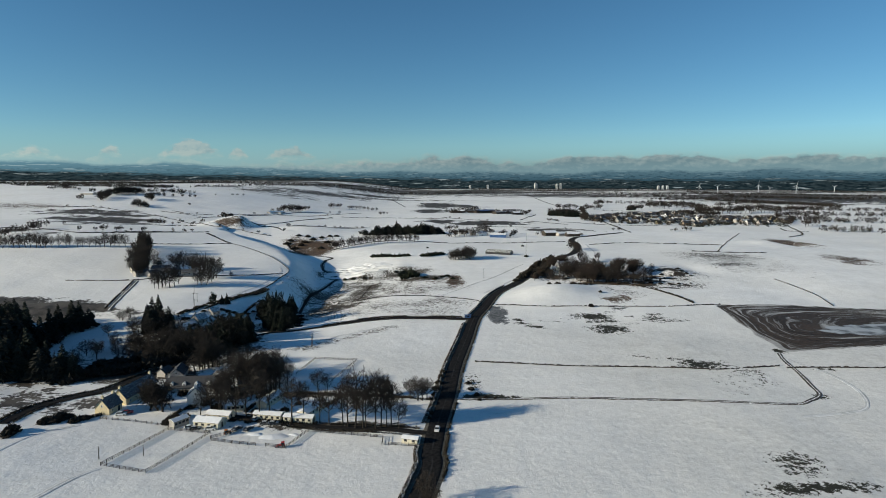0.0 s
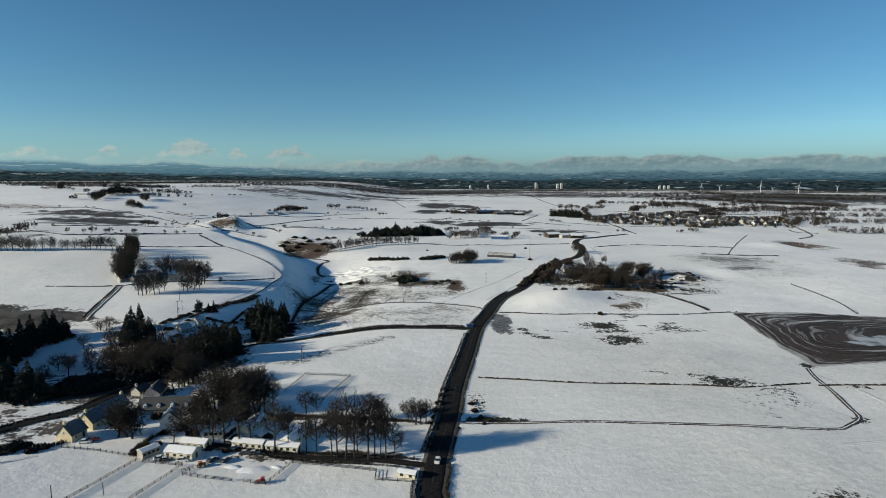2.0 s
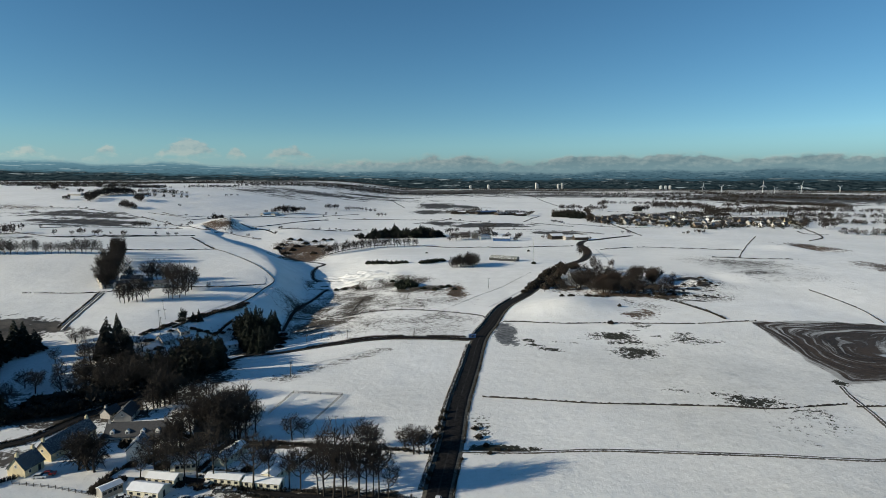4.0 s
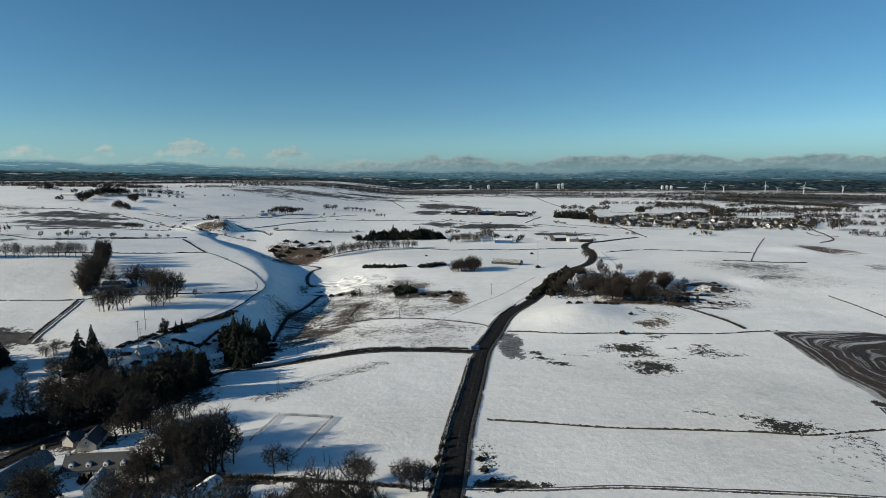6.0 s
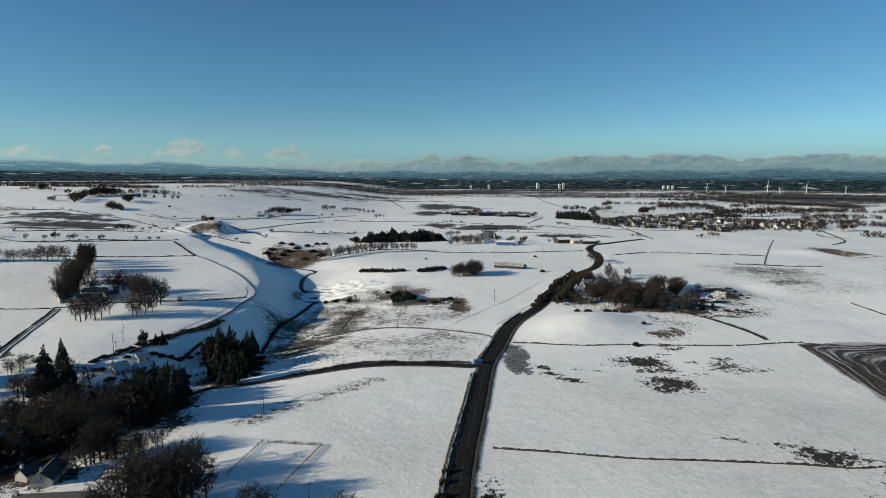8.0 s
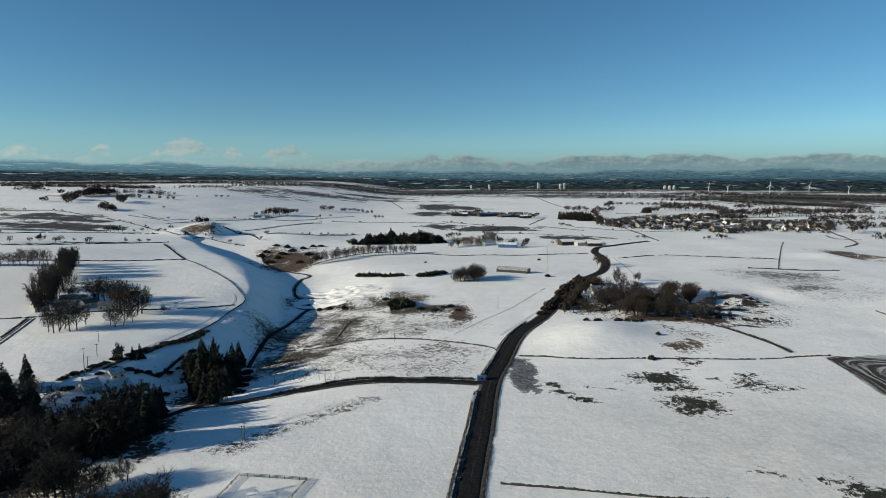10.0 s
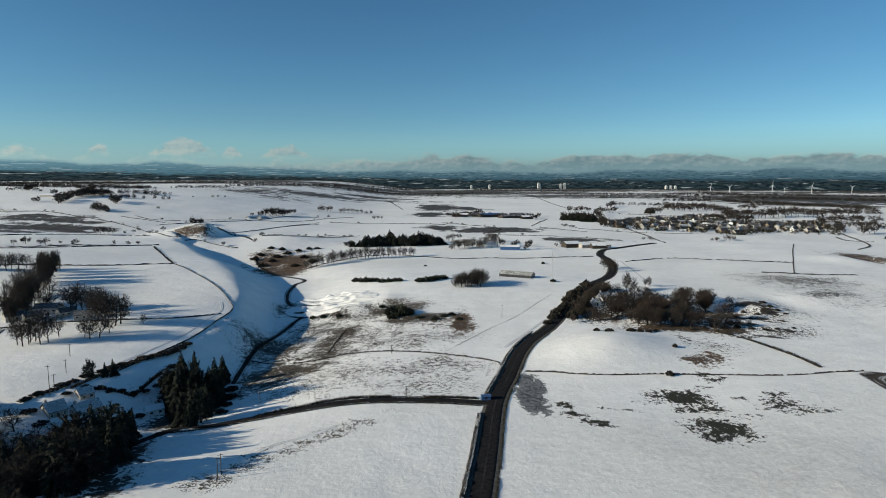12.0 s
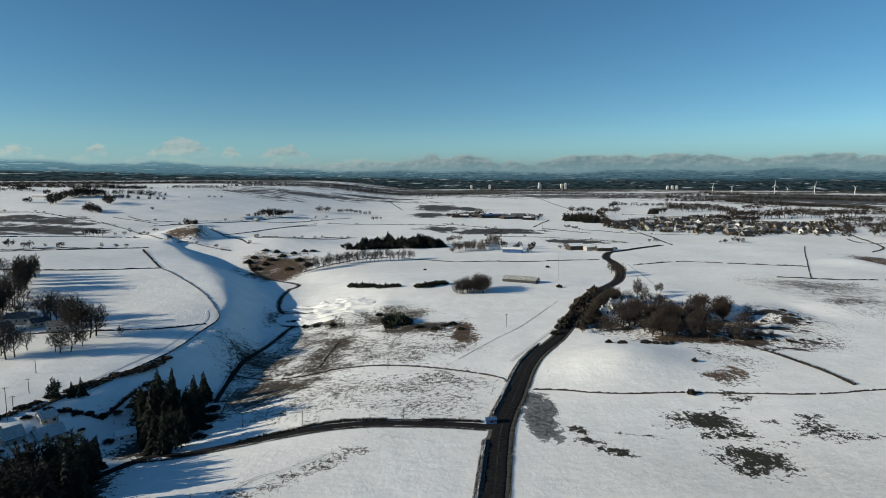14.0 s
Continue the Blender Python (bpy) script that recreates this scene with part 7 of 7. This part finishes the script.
road_car = car(CARS[0][0], CARS[0][1], -97, WHITE_PAINT, "white car driving on the wet road")
road_car.matrix_basis = pose(CARS[0][0], CARS[0][1], float(land(*CARS[0])) + 0.33, 0, 0, -97)
for (x, y), paint, ang, lab in zip(PARKED, (WHITE_PAINT, RED_PAINT, WHITE_PAINT, WHITE_PAINT, DARK_PAINT, DARK_PAINT, DARK_PAINT, DARK_PAINT, WHITE_PAINT, DARK_PAINT), (10, 20, 30, 5, 60, 70, 5, 10, 80, 20),
                                   ("white", "red", "white", "white", "dark", "dark", "dark", "dark", "white", "dark")):
    car(x, y, ang, paint, f"{lab} parked car dusted with snow in the yard", "parked cars")
digger(*MACHINES[0], 190, RED_PAINT, "red tractor standing by the paddock rails")
digger(*MACHINES[1], 40, ORANGE_PAINT, "orange loader parked in the snowy yard")


def snow_mound(x, y, r, h, seed):
    rng = np.random.default_rng(seed)
    V, F, n, k = [], [], 18, 7
    for i in range(k):
        u = i / (k - 1)
        for j in range(n):
            t = 6.283 * j / n
            q = r * (1 - u) * (1 + 0.22 * math.sin(2 * t + seed) + 0.1 * math.sin(5 * t + 2 * seed))
            V.append((x + q * math.cos(t), y + 0.7 * q * math.sin(t), float(land(x, y)) - 0.15 + h * (1 - (1 - u) ** 2) * (1 + 0.08 * rng.uniform(-1, 1))))
    F = [(i * n + j, i * n + (j + 1) % n, (i + 1) * n + (j + 1) % n, (i + 1) * n + j) for i in range(k - 1) for j in range(n)]
    tagged(new("snow_mound", mesh_from("snow_mound", V, F, SNOW, True)), "heap of cleared snow in the farm yard", "snow heap", "snow heaps")


for i, (x, y) in enumerate(HEAPS):
    snow_mound(x, y, (5.2, 3.0, 2.2)[i], (0.8, 0.6, 0.5)[i], i + 1)


# ---- poles, masts, turbines and tower blocks ----
def pole(x, y, h):
    root = tagged(new("utility_pole"), "tarred timber utility pole in the snow", "pole", "utility poles")
    V, F = [], []
    limb(V, F, (0, 0, -0.5), (0, 0, h), 0.16, 0.11, 8)
    part("shaft", mesh_from("shaft", V, F, POLE), root)
    if h < 5.5:
        root.matrix_basis = pose(x, y, float(land(x, y)))
        return
    part("crossarm", mesh_from("crossarm", *boxes([(-0.9, -0.07, h - 0.5, 0.9, 0.07, h - 0.36)]), POLE), root)
    for s in (-0.8, 0, 0.8):
        part("insulator", mesh_from("insulator", *boxes([(s - 0.06, -0.06, h - 0.36, s + 0.06, 0.06, h - 0.18)]), CONCRETE), root)
    root.matrix_basis = pose(x, y, float(land(x, y)), 0, 0, 20)


for x, y, h in POLES:
    pole(x, y, max(4.0, min(h, 13)))


def mast(x, y, h):
    root = tagged(new("mast"), "thin grey lattice mast", "mast", "masts")
    V, F = [], []
    for i in range(3):
        t = 2.094 * i
        limb(V, F, (0.7 * math.cos(t), 0.7 * math.sin(t), -0.5), (0.12 * math.cos(t), 0.12 * math.sin(t), h), 0.08, 0.05, 4)
    part("legs", mesh_from("legs", V, F, SHEET), root)
    V, F = [], []
    for k in range(int(h / 2)):
        f = 1 - k * 2 / h
        for i in range(3):
            t, u = 2.094 * i, 2.094 * (i + 1)
            r0, r1 = 0.12 + 0.58 * f, 0.12 + 0.58 * (f - 2 / h)
            limb(V, F, (r0 * math.cos(t), r0 * math.sin(t), 2 * k), (r1 * math.cos(u), r1 * math.sin(u), 2 * k + 2), 0.035, 0.035, 3)
    part("lattice", mesh_from("lattice", V, F, SHEET), root)
    root.matrix_basis = pose(x, y, float(land(x, y)))


for x, y, h in MASTS:
    mast(x, y, h)


def turbine(x, y, h, spin):
    root = tagged(new("wind_turbine"), "white three-bladed wind turbine on the far plain", "wind turbine", "wind turbines")
    V, F = [], []
    limb(V, F, (0, 0, -4), (0, 0, h * 0.62), h * 0.028, h * 0.016, 12)
    part("tower", mesh_from("tower", V, F, TURBINE_WHITE), root)
    hub = h * 0.62
    part("nacelle", mesh_from("nacelle", *boxes([(-h * 0.018, -h * 0.03, hub - h * 0.016, h * 0.018, h * 0.05, hub + h * 0.02)]), TURBINE_WHITE), root)
    blade = boxes([(-h * 0.010, -h * 0.004, 0, h * 0.012, h * 0.004, h * 0.12)])
    V = [(0.012 * h, -0.004 * h, 0), (-0.012 * h, -0.004 * h, 0), (-0.02 * h, -0.004 * h, 0.08 * h), (-0.004 * h, -0.002 * h, 0.38 * h), (0.006 * h, -0.002 * h, 0.38 * h), (0.014 * h, -0.004 * h, 0.08 * h)]
    V += [(a, b + 0.008 * h, c) for a, b, c in V]
    F = [(0, 1, 2, 3, 4, 5), (11, 10, 9, 8, 7, 6)] + [(i, i + 6, (i + 1) % 6 + 6, (i + 1) % 6) for i in range(6)]
    bm = mesh_from("blade", V, F, TURBINE_WHITE)
    for i in range(3):
        ob = part("blade", bm, root)
        ob.matrix_basis = pose(0, -h * 0.035, hub, 0, spin + 120 * i, 0)
    root.matrix_basis = pose(x, y, float(land(x, y)), 0, 0, 12)


TURBINES = [(1540, 3572, 84, 10), (1650, 3572, 80, 50), (1896, 3572, 100, 0), (1915, 3480, 66, 70), (2124, 3572, 95, 20), (2292, 3480, 80, 60)]
for row in TURBINES:
    turbine(row[0], row[1], 0.74 * row[2], row[3])
for x, y, h in TOWERS:
    h *= 1.35
    root = tagged(new("tower_block"), "pale tower block on the far skyline", "tower block", "tower blocks")
    part("wall", mesh_from("wall", *boxes([(-7, -7, -6, 7, 7, h)]), CONCRETE), root)
    part("plant_room", mesh_from("plant_room", *boxes([(-4, -3, h, 4, 3, h + 3.5)]), CONCRETE), root)
    for k in range(int(h / 6)):
        part("window_band", mesh_from("window_band", *boxes([(-6.6, -7.15, 3 + 6 * k, 6.6, -7.02, 4.6 + 6 * k)]), GLASS), root)
    root.matrix_basis = pose(x, y, float(land(x, y)), 0, 0, 8)
